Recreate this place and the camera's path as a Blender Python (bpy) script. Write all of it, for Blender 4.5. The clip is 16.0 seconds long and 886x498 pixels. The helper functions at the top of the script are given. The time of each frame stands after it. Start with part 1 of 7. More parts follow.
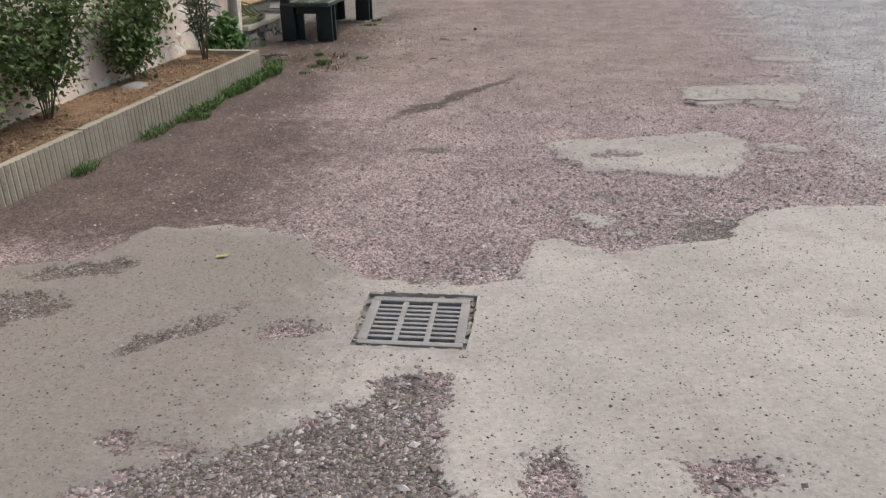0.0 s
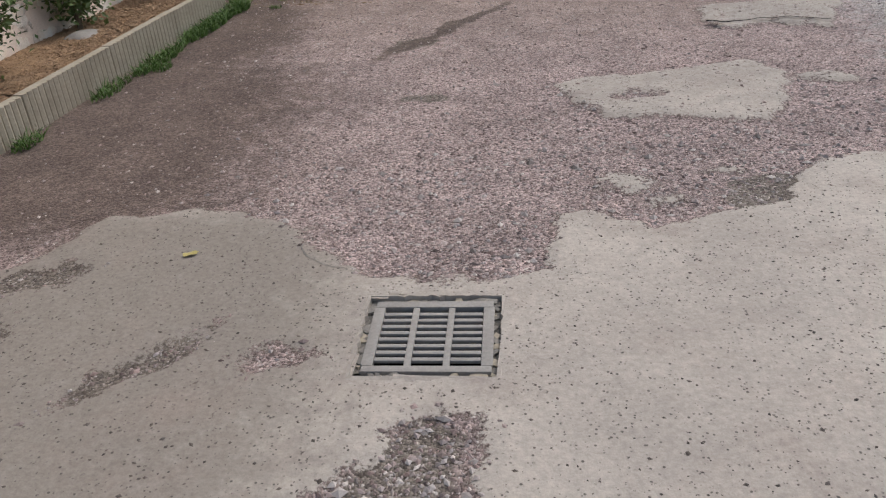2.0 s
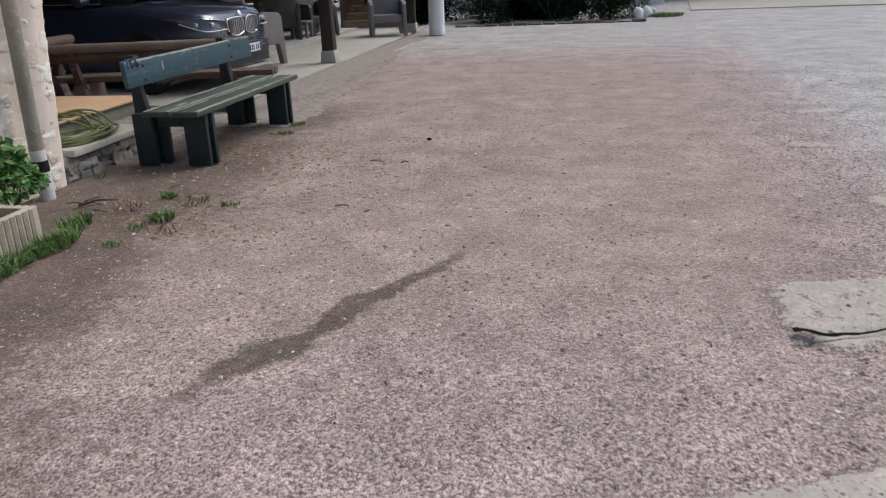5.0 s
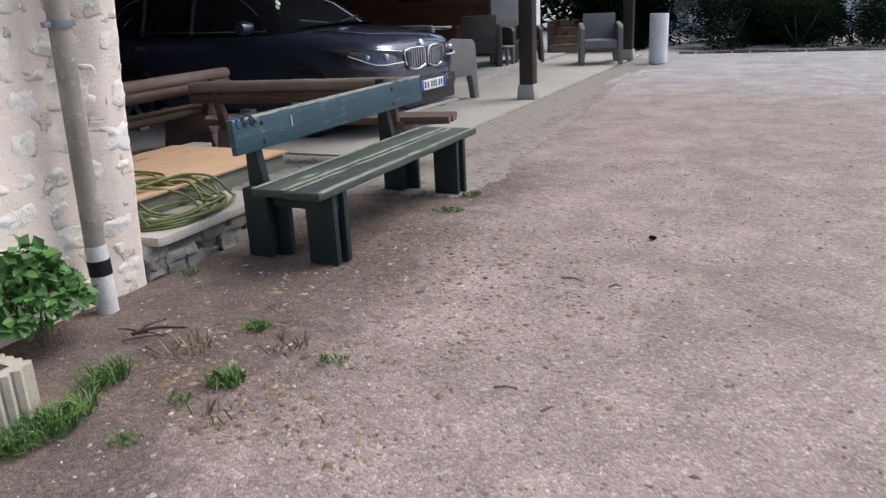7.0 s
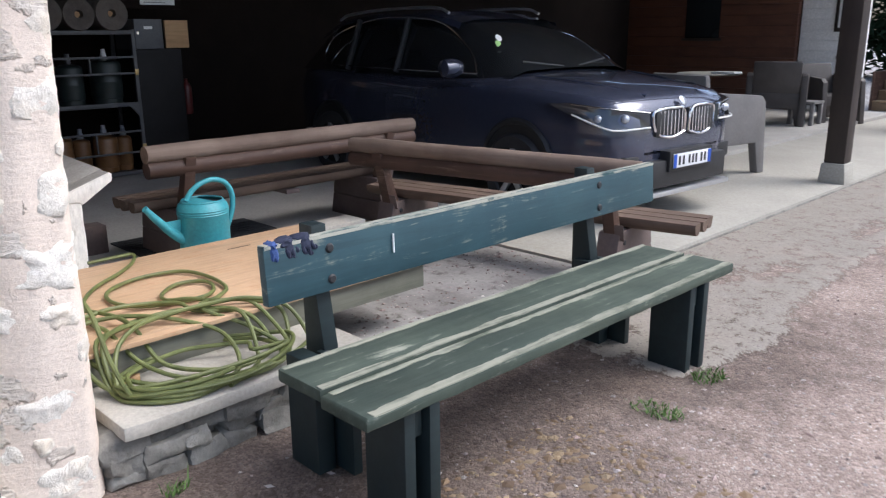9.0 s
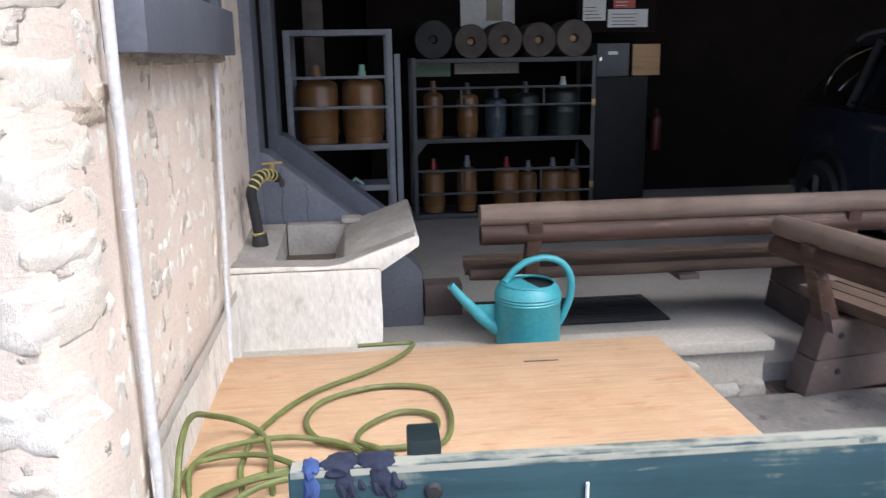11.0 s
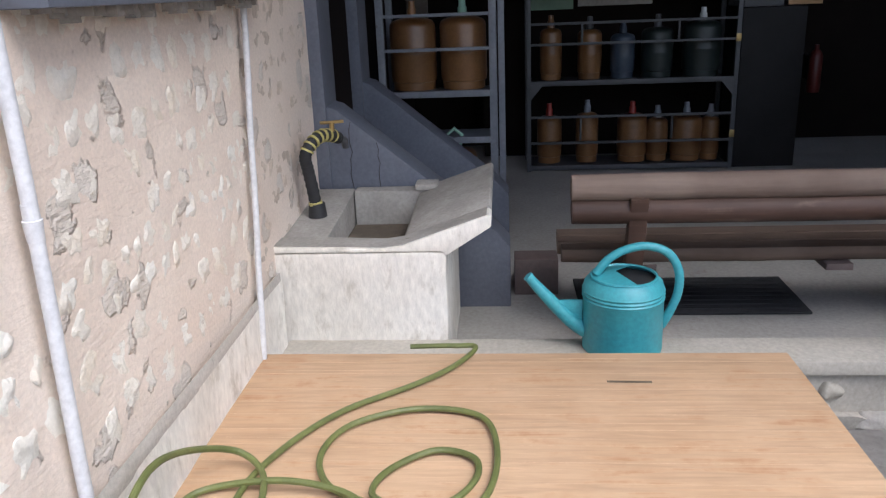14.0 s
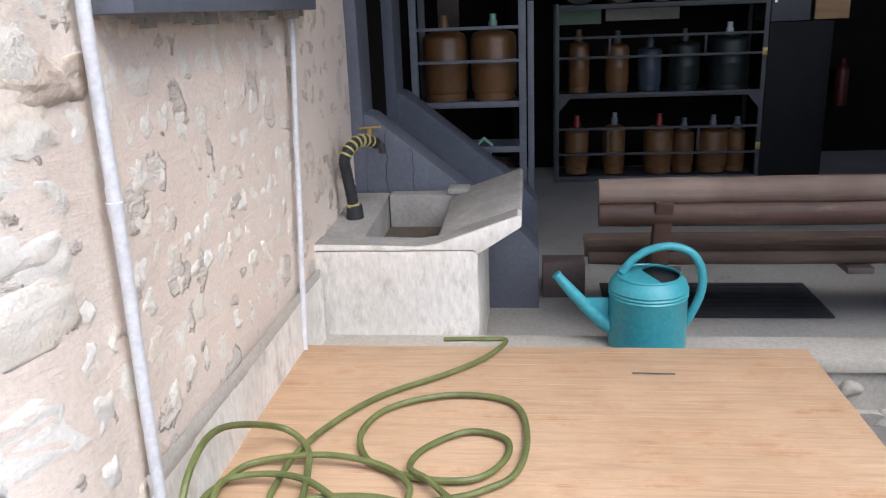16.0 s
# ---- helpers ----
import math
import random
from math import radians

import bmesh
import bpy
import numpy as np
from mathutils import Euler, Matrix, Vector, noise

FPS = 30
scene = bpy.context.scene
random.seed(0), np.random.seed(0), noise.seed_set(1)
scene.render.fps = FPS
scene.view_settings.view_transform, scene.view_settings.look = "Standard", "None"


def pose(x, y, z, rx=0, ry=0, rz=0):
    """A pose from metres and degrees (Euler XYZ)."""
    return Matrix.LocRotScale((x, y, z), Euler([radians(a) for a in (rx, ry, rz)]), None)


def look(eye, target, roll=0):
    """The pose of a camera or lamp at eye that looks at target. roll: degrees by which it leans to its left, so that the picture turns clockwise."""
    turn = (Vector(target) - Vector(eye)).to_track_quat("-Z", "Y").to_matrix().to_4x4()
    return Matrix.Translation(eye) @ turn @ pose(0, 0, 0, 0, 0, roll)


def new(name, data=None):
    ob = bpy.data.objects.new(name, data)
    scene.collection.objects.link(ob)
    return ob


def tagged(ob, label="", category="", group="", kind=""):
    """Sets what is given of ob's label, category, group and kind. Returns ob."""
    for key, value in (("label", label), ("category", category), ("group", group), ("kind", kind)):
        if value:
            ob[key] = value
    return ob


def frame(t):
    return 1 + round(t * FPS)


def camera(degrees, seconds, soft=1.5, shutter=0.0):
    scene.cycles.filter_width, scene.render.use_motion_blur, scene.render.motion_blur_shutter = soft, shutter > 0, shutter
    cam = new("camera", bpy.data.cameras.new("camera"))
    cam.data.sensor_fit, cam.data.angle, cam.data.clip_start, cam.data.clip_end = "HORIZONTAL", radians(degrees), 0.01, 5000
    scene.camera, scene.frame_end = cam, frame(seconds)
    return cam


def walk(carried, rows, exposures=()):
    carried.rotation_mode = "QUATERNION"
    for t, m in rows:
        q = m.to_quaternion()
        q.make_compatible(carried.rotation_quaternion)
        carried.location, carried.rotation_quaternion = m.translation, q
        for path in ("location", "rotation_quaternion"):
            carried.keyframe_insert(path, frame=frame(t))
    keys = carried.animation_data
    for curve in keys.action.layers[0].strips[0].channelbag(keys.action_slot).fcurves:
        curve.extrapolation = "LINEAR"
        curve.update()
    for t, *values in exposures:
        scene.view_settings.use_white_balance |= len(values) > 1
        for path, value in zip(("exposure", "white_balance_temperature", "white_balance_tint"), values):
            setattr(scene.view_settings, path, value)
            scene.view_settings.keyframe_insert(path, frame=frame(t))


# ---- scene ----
cam = camera(58.5, 16.0, soft=1.2, shutter=0.18)
PATH = [
    (0, (0.381, -0.206, 1.57), (0.063, 1.593, 0.757), -1.1),
    (0.5, (0.399, 0.035, 1.549), (0.088, 1.754, 0.576), -1.1),
    (1, (0.343, 0.216, 1.523), (0.042, 1.92, 0.52), -1.0),
    (1.5, (0.226, 0.414, 1.542), (-0.06, 2.122, 0.541), -3.8),
    (2, (0.183, 0.444, 1.558), (-0.098, 2.155, 0.561), -3.7),
    (2.5, (0.202, 0.548, 1.557), (-0.065, 2.289, 0.609), -3.5),
    (3, (0.307, 0.922, 1.552), (0.055, 2.744, 0.766), -1.5),
    (3.5, (0.368, 1.384, 1.504), (0.108, 3.212, 0.735), -1.0),
    (4, (0.439, 1.931, 1.464), (0.196, 3.772, 0.723), -0.8),
    (4.2, (0.462, 2.252, 1.449), (0.221, 4.101, 0.725), -1.7),
    (6.3, (0.105, 4.715, 1.461), (-0.388, 6.541, 0.809), -0.7),
    (6.5, (0.037, 4.923, 1.437), (-0.472, 6.743, 0.782), -1.0),
    (7, (-0.164, 5.536, 1.471), (-0.983, 7.254, 0.856), -2.8),
    (7.5, (-0.353, 6.095, 1.513), (-1.243, 7.795, 0.95), -3.2),
    (8, (-0.513, 6.689, 1.516), (-1.641, 8.258, 1.002), -3.6),
    (8.2, (-0.614, 6.913, 1.501), (-1.805, 8.435, 0.988), -3.4),
    (10.3, (-1.484, 8.884, 1.533), (-3.279, 9.563, 0.97), -0.7),
    (10.5, (-1.572, 9.005, 1.536), (-3.434, 9.483, 0.982), -2.2),
    (11, (-1.844, 9.249, 1.555), (-3.779, 9.444, 1.086), -1.0),
    (11.5, (-2.042, 9.468, 1.551), (-3.979, 9.224, 1.116), -3.1),
    (12, (-2.162, 9.621, 1.536), (-4.038, 9.19, 0.993), -5.3),
    (12.5, (-2.228, 9.64, 1.555), (-4.104, 9.24, 0.989), -5.5),
    (13, (-2.268, 9.628, 1.548), (-4.15, 9.262, 0.98), -5.5),
    (13.5, (-2.306, 9.632, 1.528), (-4.177, 9.286, 0.914), -4.7),
    (14, (-2.453, 9.543, 1.585), (-4.347, 9.382, 0.962), -2.3),
    (14.5, (-2.503, 9.482, 1.578), (-4.408, 9.35, 0.983), -1.9),
    (15, (-2.481, 9.456, 1.554), (-4.38, 9.319, 0.943), -1.8),
    (15.5, (-2.432, 9.475, 1.551), (-4.334, 9.344, 0.946), -1.5),
    (16, (-2.293, 9.527, 1.567), (-4.193, 9.303, 0.985), -2.3),
]
walk(cam, [(t, look(eye, target, roll)) for t, eye, target, roll in PATH],
     exposures=[(0, 0.2, 6500, 10), (1.5, 0.02, 6500, 10), (3, 0.12, 6450, 10), (4.2, 0.2, 6350, 10), (7, 0.62, 6050, 10), (8.2, 0.85, 6000, 10), (10.3, 1.22, 5800, 10), (11, 1.22, 5900, 10), (12, 0.92, 5850, 10), (13.3, 0.86, 5800, 10), (14, 0.97, 5800, 10), (14.3, 1.2, 5600, 10), (14.6, 1.24, 5550, 10), (15, 1.1, 5700, 10), (16, 1.0, 5800, 10)])

# ---- world, sun, exposure ----
SUN_UP, SUN_TURN = 55.0, 47.0
world = bpy.data.worlds.new("sky")
scene.world = world
world.use_nodes = True
wn = world.node_tree
sky = wn.nodes.new("ShaderNodeTexSky")
sky.sky_type, sky.sun_disc = "NISHITA", False
sky.sun_elevation, sky.sun_rotation = radians(SUN_UP), radians(SUN_TURN)
sky.air_density, sky.dust_density, sky.ozone_density = 1.0, 4.0, 1.0
wn.links.new(sky.outputs[0], wn.nodes["Background"].inputs[0])
wn.nodes["Background"].inputs[1].default_value = 0.13
sun = new("sun", bpy.data.lights.new("sun", "SUN"))
sun.data.energy, sun.data.angle, sun.data.color = 1.1, radians(40), (1.0, 0.985, 0.96)
toward = Vector((math.sin(radians(SUN_TURN)) * math.cos(radians(SUN_UP)), math.cos(radians(SUN_TURN)) * math.cos(radians(SUN_UP)), math.sin(radians(SUN_UP))))
sun.matrix_world = look(toward * 30, (0, 0, 0))


# ---- materials ----
def tree(name):
    m = bpy.data.materials.new(name)
    m.use_nodes = True
    nt = m.node_tree
    return m, nt, nt.nodes["Principled BSDF"]


def node(nt, kind, **put):
    n = nt.nodes.new("ShaderNode" + kind)
    for k, v in put.items():
        n.inputs[k].default_value = v
    return n


def noise_tex(nt, where, scale, detail=5.0, rough=0.6, distort=0.0):
    n = node(nt, "TexNoise", Scale=scale, Detail=detail, Roughness=rough, Distortion=distort)
    nt.links.new(where, n.inputs["Vector"])
    return n.outputs["Fac"]


def blend(nt, fac, a, b, mode="MIX"):
    n = nt.nodes.new("ShaderNodeMix")
    n.data_type, n.blend_type = "RGBA", mode
    for sock, v in ((n.inputs[0], fac), (n.inputs[6], a), (n.inputs[7], b)):
        if isinstance(v, (int, float)):
            sock.default_value = v
        elif isinstance(v, tuple):
            sock.default_value = (*v[:3], 1.0)
        else:
            nt.links.new(v, sock)
    return n.outputs[2]


def ramp(nt, fac, lo, hi):
    n = nt.nodes.new("ShaderNodeMapRange")
    n.interpolation_type = "SMOOTHSTEP"
    n.inputs["From Min"].default_value, n.inputs["From Max"].default_value = lo, hi
    nt.links.new(fac, n.inputs["Value"])
    return n.outputs["Result"]


def calc(nt, op, a, b=0.0):
    n = nt.nodes.new("ShaderNodeMath")
    n.operation = op
    for sock, v in ((n.inputs[0], a), (n.inputs[1], b)):
        if isinstance(v, (int, float)):
            sock.default_value = v
        else:
            nt.links.new(v, sock)
    return n.outputs[0]


def bump(nt, bsdf, height, strength, distance=0.01):
    n = nt.nodes.new("ShaderNodeBump")
    n.inputs["Strength"].default_value, n.inputs["Distance"].default_value = strength, distance
    nt.links.new(height, n.inputs["Height"])
    nt.links.new(n.outputs[0], bsdf.inputs["Normal"])


def coords(nt, stretch=(1, 1, 1), rand=True):
    tc, mp = nt.nodes.new("ShaderNodeTexCoord"), node(nt, "Mapping", Scale=stretch)
    nt.links.new(tc.outputs["Object"], mp.inputs["Vector"])
    if rand:
        info = nt.nodes.new("ShaderNodeObjectInfo")
        nt.links.new(calc(nt, "MULTIPLY", info.outputs["Random"], 37.0), mp.inputs["Location"])
    return mp.outputs[0]


def plain(name, one, two, wear=None, scales=(3.0, 40.0), rough=0.7, rvar=0.15, relief=0.25, depth=0.004, metal=0.0,
          stretch=(1, 1, 1), wear_at=(0.62, 0.72), vary=0.0, spec=0.5):
    """A surface with broad and fine variation, wear spots and relief."""
    m, nt, b = tree(name)
    at = coords(nt, stretch)
    broad, fine = noise_tex(nt, at, scales[0], 4), noise_tex(nt, at, scales[1], 6, 0.65)
    col = blend(nt, ramp(nt, broad, 0.3, 0.7), one, two)
    dim = calc(nt, "ADD", calc(nt, "MULTIPLY", fine, 0.7), 0.65)
    col = blend(nt, 1.0, col, dim, "MULTIPLY")
    if wear:
        mix = calc(nt, "MULTIPLY", ramp(nt, noise_tex(nt, at, scales[0] * 3.7, 8, 0.7), *wear_at), 0.85)
        col = blend(nt, mix, col, wear)
    if vary:
        info, hsv = nt.nodes.new("ShaderNodeObjectInfo"), nt.nodes.new("ShaderNodeHueSaturation")
        nt.links.new(calc(nt, "ADD", calc(nt, "MULTIPLY", info.outputs["Random"], vary), 1 - vary / 2), hsv.inputs["Value"])
        nt.links.new(col, hsv.inputs["Color"])
        col = hsv.outputs[0]
    nt.links.new(col, b.inputs["Base Color"])
    nt.links.new(calc(nt, "ADD", calc(nt, "MULTIPLY", fine, rvar * 2), rough - rvar), b.inputs["Roughness"])
    b.inputs["Metallic"].default_value = metal
    b.inputs["Specular IOR Level"].default_value = spec
    bump(nt, b, calc(nt, "ADD", fine, calc(nt, "MULTIPLY", broad, 0.6)), relief, depth)
    return m


def ground_material():
    m, nt, b = tree("ground_mix")
    at = coords(nt, rand=False)

    def field(name):
        n = nt.nodes.new("ShaderNodeAttribute")
        n.attribute_name = name
        return n.outputs["Fac"]

    small, mid, big = noise_tex(nt, at, 55, 6, 0.7), noise_tex(nt, at, 9, 6, 0.65), noise_tex(nt, at, 0.9, 5, 0.6)
    edge = calc(nt, "ADD", field("concrete"), calc(nt, "MULTIPLY", calc(nt, "SUBTRACT", mid, 0.5), 0.2))
    edge = calc(nt, "ADD", edge, calc(nt, "MULTIPLY", calc(nt, "SUBTRACT", small, 0.5), 0.13))
    conc = ramp(nt, edge, -0.012, 0.012)
    # gravel: a mosaic of chips in many tones
    chips = node(nt, "TexVoronoi", Scale=125.0)
    chips2 = node(nt, "TexVoronoi", Scale=62.0)
    for c in (chips, chips2):
        nt.links.new(at, c.inputs["Vector"])
    sep = nt.nodes.new("ShaderNodeSeparateColor")
    nt.links.new(chips.outputs["Color"], sep.inputs[0])
    tone = sep.outputs[0]
    rose = blend(nt, tone, (0.095, 0.07, 0.064), (0.565, 0.452, 0.415))
    grey = blend(nt, tone, (0.16, 0.155, 0.145), (0.58, 0.56, 0.53))
    dark = blend(nt, tone, (0.07, 0.058, 0.048), (0.28, 0.245, 0.205))
    sep2 = nt.nodes.new("ShaderNodeSeparateColor")
    nt.links.new(chips2.outputs["Color"], sep2.inputs[0])
    soil = blend(nt, mid, (0.038, 0.027, 0.02), (0.115, 0.085, 0.066))
    soil = blend(nt, 0.45, soil, blend(nt, tone, (0.07, 0.05, 0.04), (0.23, 0.178, 0.15)))
    packed = blend(nt, calc(nt, "ADD", calc(nt, "MULTIPLY", mid, 0.6), calc(nt, "MULTIPLY", small, 0.4)), (0.205, 0.154, 0.125), (0.385, 0.304, 0.255))
    grav = blend(nt, ramp(nt, calc(nt, "ADD", field("grey"), calc(nt, "SUBTRACT", mid, 0.5)), 0.3, 0.8), rose, grey)
    grav = blend(nt, calc(nt, "MULTIPLY", ramp(nt, calc(nt, "ADD", field("packed"), calc(nt, "MULTIPLY", calc(nt, "SUBTRACT", mid, 0.5), 0.8)), 0.2, 0.9), 0.72), grav, packed)
    grav = blend(nt, ramp(nt, calc(nt, "ADD", field("dark"), calc(nt, "SUBTRACT", mid, 0.5)), 0.4, 0.7), grav, dark)
    pale = calc(nt, "MULTIPLY", ramp(nt, sep.outputs[1], 0.93, 0.97), 0.75)
    grav = blend(nt, pale, grav, (0.52, 0.48, 0.44))
    grav = blend(nt, calc(nt, "MULTIPLY", ramp(nt, calc(nt, "ADD", field("soil"), calc(nt, "MULTIPLY", calc(nt, "SUBTRACT", mid, 0.5), 0.9)), 0.25, 0.8), 0.85), grav, soil)
    grav = blend(nt, 1.0, grav, calc(nt, "ADD", calc(nt, "MULTIPLY", big, 0.55), 0.74), "MULTIPLY")
    grav = blend(nt, 1.0, grav, calc(nt, "ADD", calc(nt, "MULTIPLY", sep2.outputs[0], 0.4), 0.8), "MULTIPLY")
    blotch = noise_tex(nt, at, 2.6, 5, 0.65)
    grav = blend(nt, 1.0, grav, calc(nt, "ADD", calc(nt, "MULTIPLY", ramp(nt, blotch, 0.3, 0.72), 0.34), 0.82), "MULTIPLY")
    # worn concrete: pale, with pits, small dark grit and grey stains
    slab = blend(nt, ramp(nt, big, 0.35, 0.65), (0.40, 0.365, 0.32), (0.50, 0.46, 0.40))
    slab = blend(nt, ramp(nt, calc(nt, "ADD", field("damp"), calc(nt, "MULTIPLY", calc(nt, "SUBTRACT", mid, 0.5), 0.7)), 0.3, 0.8), slab, (0.265, 0.237, 0.203))
    slab = blend(nt, calc(nt, "MULTIPLY", ramp(nt, mid, 0.5, 0.75), 0.5), slab, (0.33, 0.295, 0.26))
    slab = blend(nt, calc(nt, "MULTIPLY", ramp(nt, noise_tex(nt, at, 1.7, 6, 0.7), 0.48, 0.72), 0.5), slab, (0.33, 0.272, 0.232))
    slab = blend(nt, 1.0, slab, calc(nt, "ADD", calc(nt, "MULTIPLY", small, 0.9), 0.55), "MULTIPLY")
    grit = node(nt, "TexVoronoi", Scale=62.0)
    nt.links.new(at, grit.inputs["Vector"])
    spot = calc(nt, "SUBTRACT", 1.0, ramp(nt, grit.outputs["Distance"], 0.2, 0.34))
    spot = calc(nt, "MULTIPLY", spot, ramp(nt, noise_tex(nt, at, 38, 3), 0.5, 0.62))
    slab = blend(nt, calc(nt, "MULTIPLY", spot, 0.9), slab, (0.09, 0.08, 0.07))
    # the rim of a patch collects dirt
    rim = calc(nt, "MULTIPLY", calc(nt, "MULTIPLY", ramp(nt, edge, -0.03, -0.004), calc(nt, "SUBTRACT", 1.0, conc)), 0.6)
    col = blend(nt, rim, blend(nt, conc, grav, slab), (0.085, 0.065, 0.05))
    nt.links.new(col, b.inputs["Base Color"])
    b.inputs["Roughness"].default_value = 0.88
    b.inputs["Specular IOR Level"].default_value = 0.3
    rocks = calc(nt, "SUBTRACT", 1.0, chips.outputs["Distance"])
    rocks = calc(nt, "ADD", rocks, calc(nt, "MULTIPLY", calc(nt, "SUBTRACT", 1.0, chips2.outputs["Distance"]), 0.8))
    hgt = calc(nt, "MULTIPLY", rocks, calc(nt, "SUBTRACT", 1.0, calc(nt, "MULTIPLY", conc, 0.9)))
    hgt = calc(nt, "ADD", calc(nt, "ADD", hgt, calc(nt, "MULTIPLY", conc, 1.3)), calc(nt, "MULTIPLY", small, 0.5))
    bump(nt, b, hgt, 0.55, 0.008)
    return m


def wood_material(name, one, two, worn=None, axis=1, rough=0.6, gloss=0.5, worn_at=(0.55, 0.7), relief=0.3, grain=26.0):
    """Painted or bare wood with the grain along one axis of the object."""
    m, nt, b = tree(name)
    s = [grain] * 3
    s[axis] = grain / 14
    at, even = coords(nt, tuple(s)), coords(nt)
    fibre, broad = noise_tex(nt, at, 1.0, 7, 0.65, 0.6), noise_tex(nt, even, 2.2, 5)
    col = blend(nt, ramp(nt, broad, 0.3, 0.7), one, two)
    col = blend(nt, 1.0, col, calc(nt, "ADD", calc(nt, "MULTIPLY", fibre, 0.9), 0.55), "MULTIPLY")
    if worn:
        w = calc(nt, "ADD", calc(nt, "MULTIPLY", fibre, 0.6), calc(nt, "MULTIPLY", noise_tex(nt, even, 5, 6, 0.7), 0.4))
        col = blend(nt, calc(nt, "MULTIPLY", ramp(nt, w, *worn_at), 0.85), col, worn)
    nt.links.new(col, b.inputs["Base Color"])
    b.inputs["Roughness"].default_value = rough
    b.inputs["Specular IOR Level"].default_value = gloss
    bump(nt, b, fibre, relief, 0.004)
    return m


def glow_free(name, color, rough=0.3, metal=0.0, coat=0.0, glass=0.0, ior=1.45):
    m, nt, b = tree(name)
    at = coords(nt)
    f = noise_tex(nt, at, 30, 5)
    nt.links.new(blend(nt, 1.0, color, calc(nt, "ADD", calc(nt, "MULTIPLY", f, 0.3), 0.85), "MULTIPLY"), b.inputs["Base Color"])
    nt.links.new(calc(nt, "ADD", calc(nt, "MULTIPLY", f, rough * 0.4), rough * 0.8), b.inputs["Roughness"])
    b.inputs["Metallic"].default_value, b.inputs["Coat Weight"].default_value = metal, coat
    b.inputs["Coat Roughness"].default_value = 0.03
    b.inputs["Transmission Weight"].default_value, b.inputs["IOR"].default_value = glass, ior
    return m


def leaf_material(name, one, two, rough=0.55, spec=0.4):
    m, nt, b = tree(name)
    geo = nt.nodes.new("ShaderNodeNewGeometry")
    at = coords(nt)
    f = noise_tex(nt, at, 18, 4)
    mix = calc(nt, "ADD", calc(nt, "MULTIPLY", geo.outputs["Random Per Island"], 0.75), calc(nt, "MULTIPLY", f, 0.25))
    nt.links.new(blend(nt, mix, one, two), b.inputs["Base Color"])
    b.inputs["Roughness"].default_value, b.inputs["Specular IOR Level"].default_value = rough, spec
    bump(nt, b, f, 0.3, 0.003)
    return m


def render_material():
    """Lime render with rough stone faces showing through in ragged patches."""
    m, nt, b = tree("pink_lime_render")
    at = coords(nt, rand=False)
    big, mid, fine = noise_tex(nt, at, 2.2, 4), noise_tex(nt, at, 17, 6, 0.7), noise_tex(nt, at, 85, 6, 0.7)
    warp = node(nt, "TexNoise", Scale=7.0, Detail=4.0)
    nt.links.new(at, warp.inputs["Vector"])
    mix = nt.nodes.new("ShaderNodeMix")
    mix.data_type = "VECTOR"
    mix.inputs[0].default_value = 0.16
    nt.links.new(at, mix.inputs[4])
    nt.links.new(warp.outputs["Color"], mix.inputs[5])
    cell = node(nt, "TexVoronoi", Scale=8.5)
    nt.links.new(mix.outputs[1], cell.inputs["Vector"])
    sep = nt.nodes.new("ShaderNodeSeparateColor")
    nt.links.new(cell.outputs["Color"], sep.inputs[0])
    reach = calc(nt, "SUBTRACT", calc(nt, "ADD", calc(nt, "MULTIPLY", sep.outputs[0], 0.42), calc(nt, "MULTIPLY", mid, 0.5)), 0.22)
    bare = ramp(nt, calc(nt, "SUBTRACT", reach, cell.outputs["Distance"]), -0.03, 0.05)
    col = blend(nt, ramp(nt, big, 0.35, 0.65), (0.74, 0.63, 0.535), (0.79, 0.69, 0.595))
    col = blend(nt, bare, col, blend(nt, sep.outputs[1], (0.66, 0.585, 0.505), (0.755, 0.695, 0.62)))
    col = blend(nt, 1.0, col, calc(nt, "ADD", calc(nt, "MULTIPLY", fine, 0.5), 0.75), "MULTIPLY")
    pit = calc(nt, "MULTIPLY", ramp(nt, noise_tex(nt, at, 30, 8, 0.75), 0.60, 0.70), 0.7)
    col = blend(nt, calc(nt, "MULTIPLY", pit, calc(nt, "ADD", calc(nt, "MULTIPLY", bare, 0.8), 0.2)), col, (0.42, 0.36, 0.29))
    nt.links.new(col, b.inputs["Base Color"])
    b.inputs["Roughness"].default_value, b.inputs["Specular IOR Level"].default_value = 0.93, 0.2
    strokes = noise_tex(nt, coords(nt, (16, 16, 62), rand=False), 1.0, 5, 0.65)
    chop = calc(nt, "MULTIPLY", calc(nt, "ADD", strokes, calc(nt, "MULTIPLY", mid, 0.8)), calc(nt, "ADD", calc(nt, "MULTIPLY", bare, 1.5), 0.3))
    bump(nt, b, calc(nt, "ADD", chop, calc(nt, "MULTIPLY", fine, 0.22)), 0.75, 0.014)
    return m


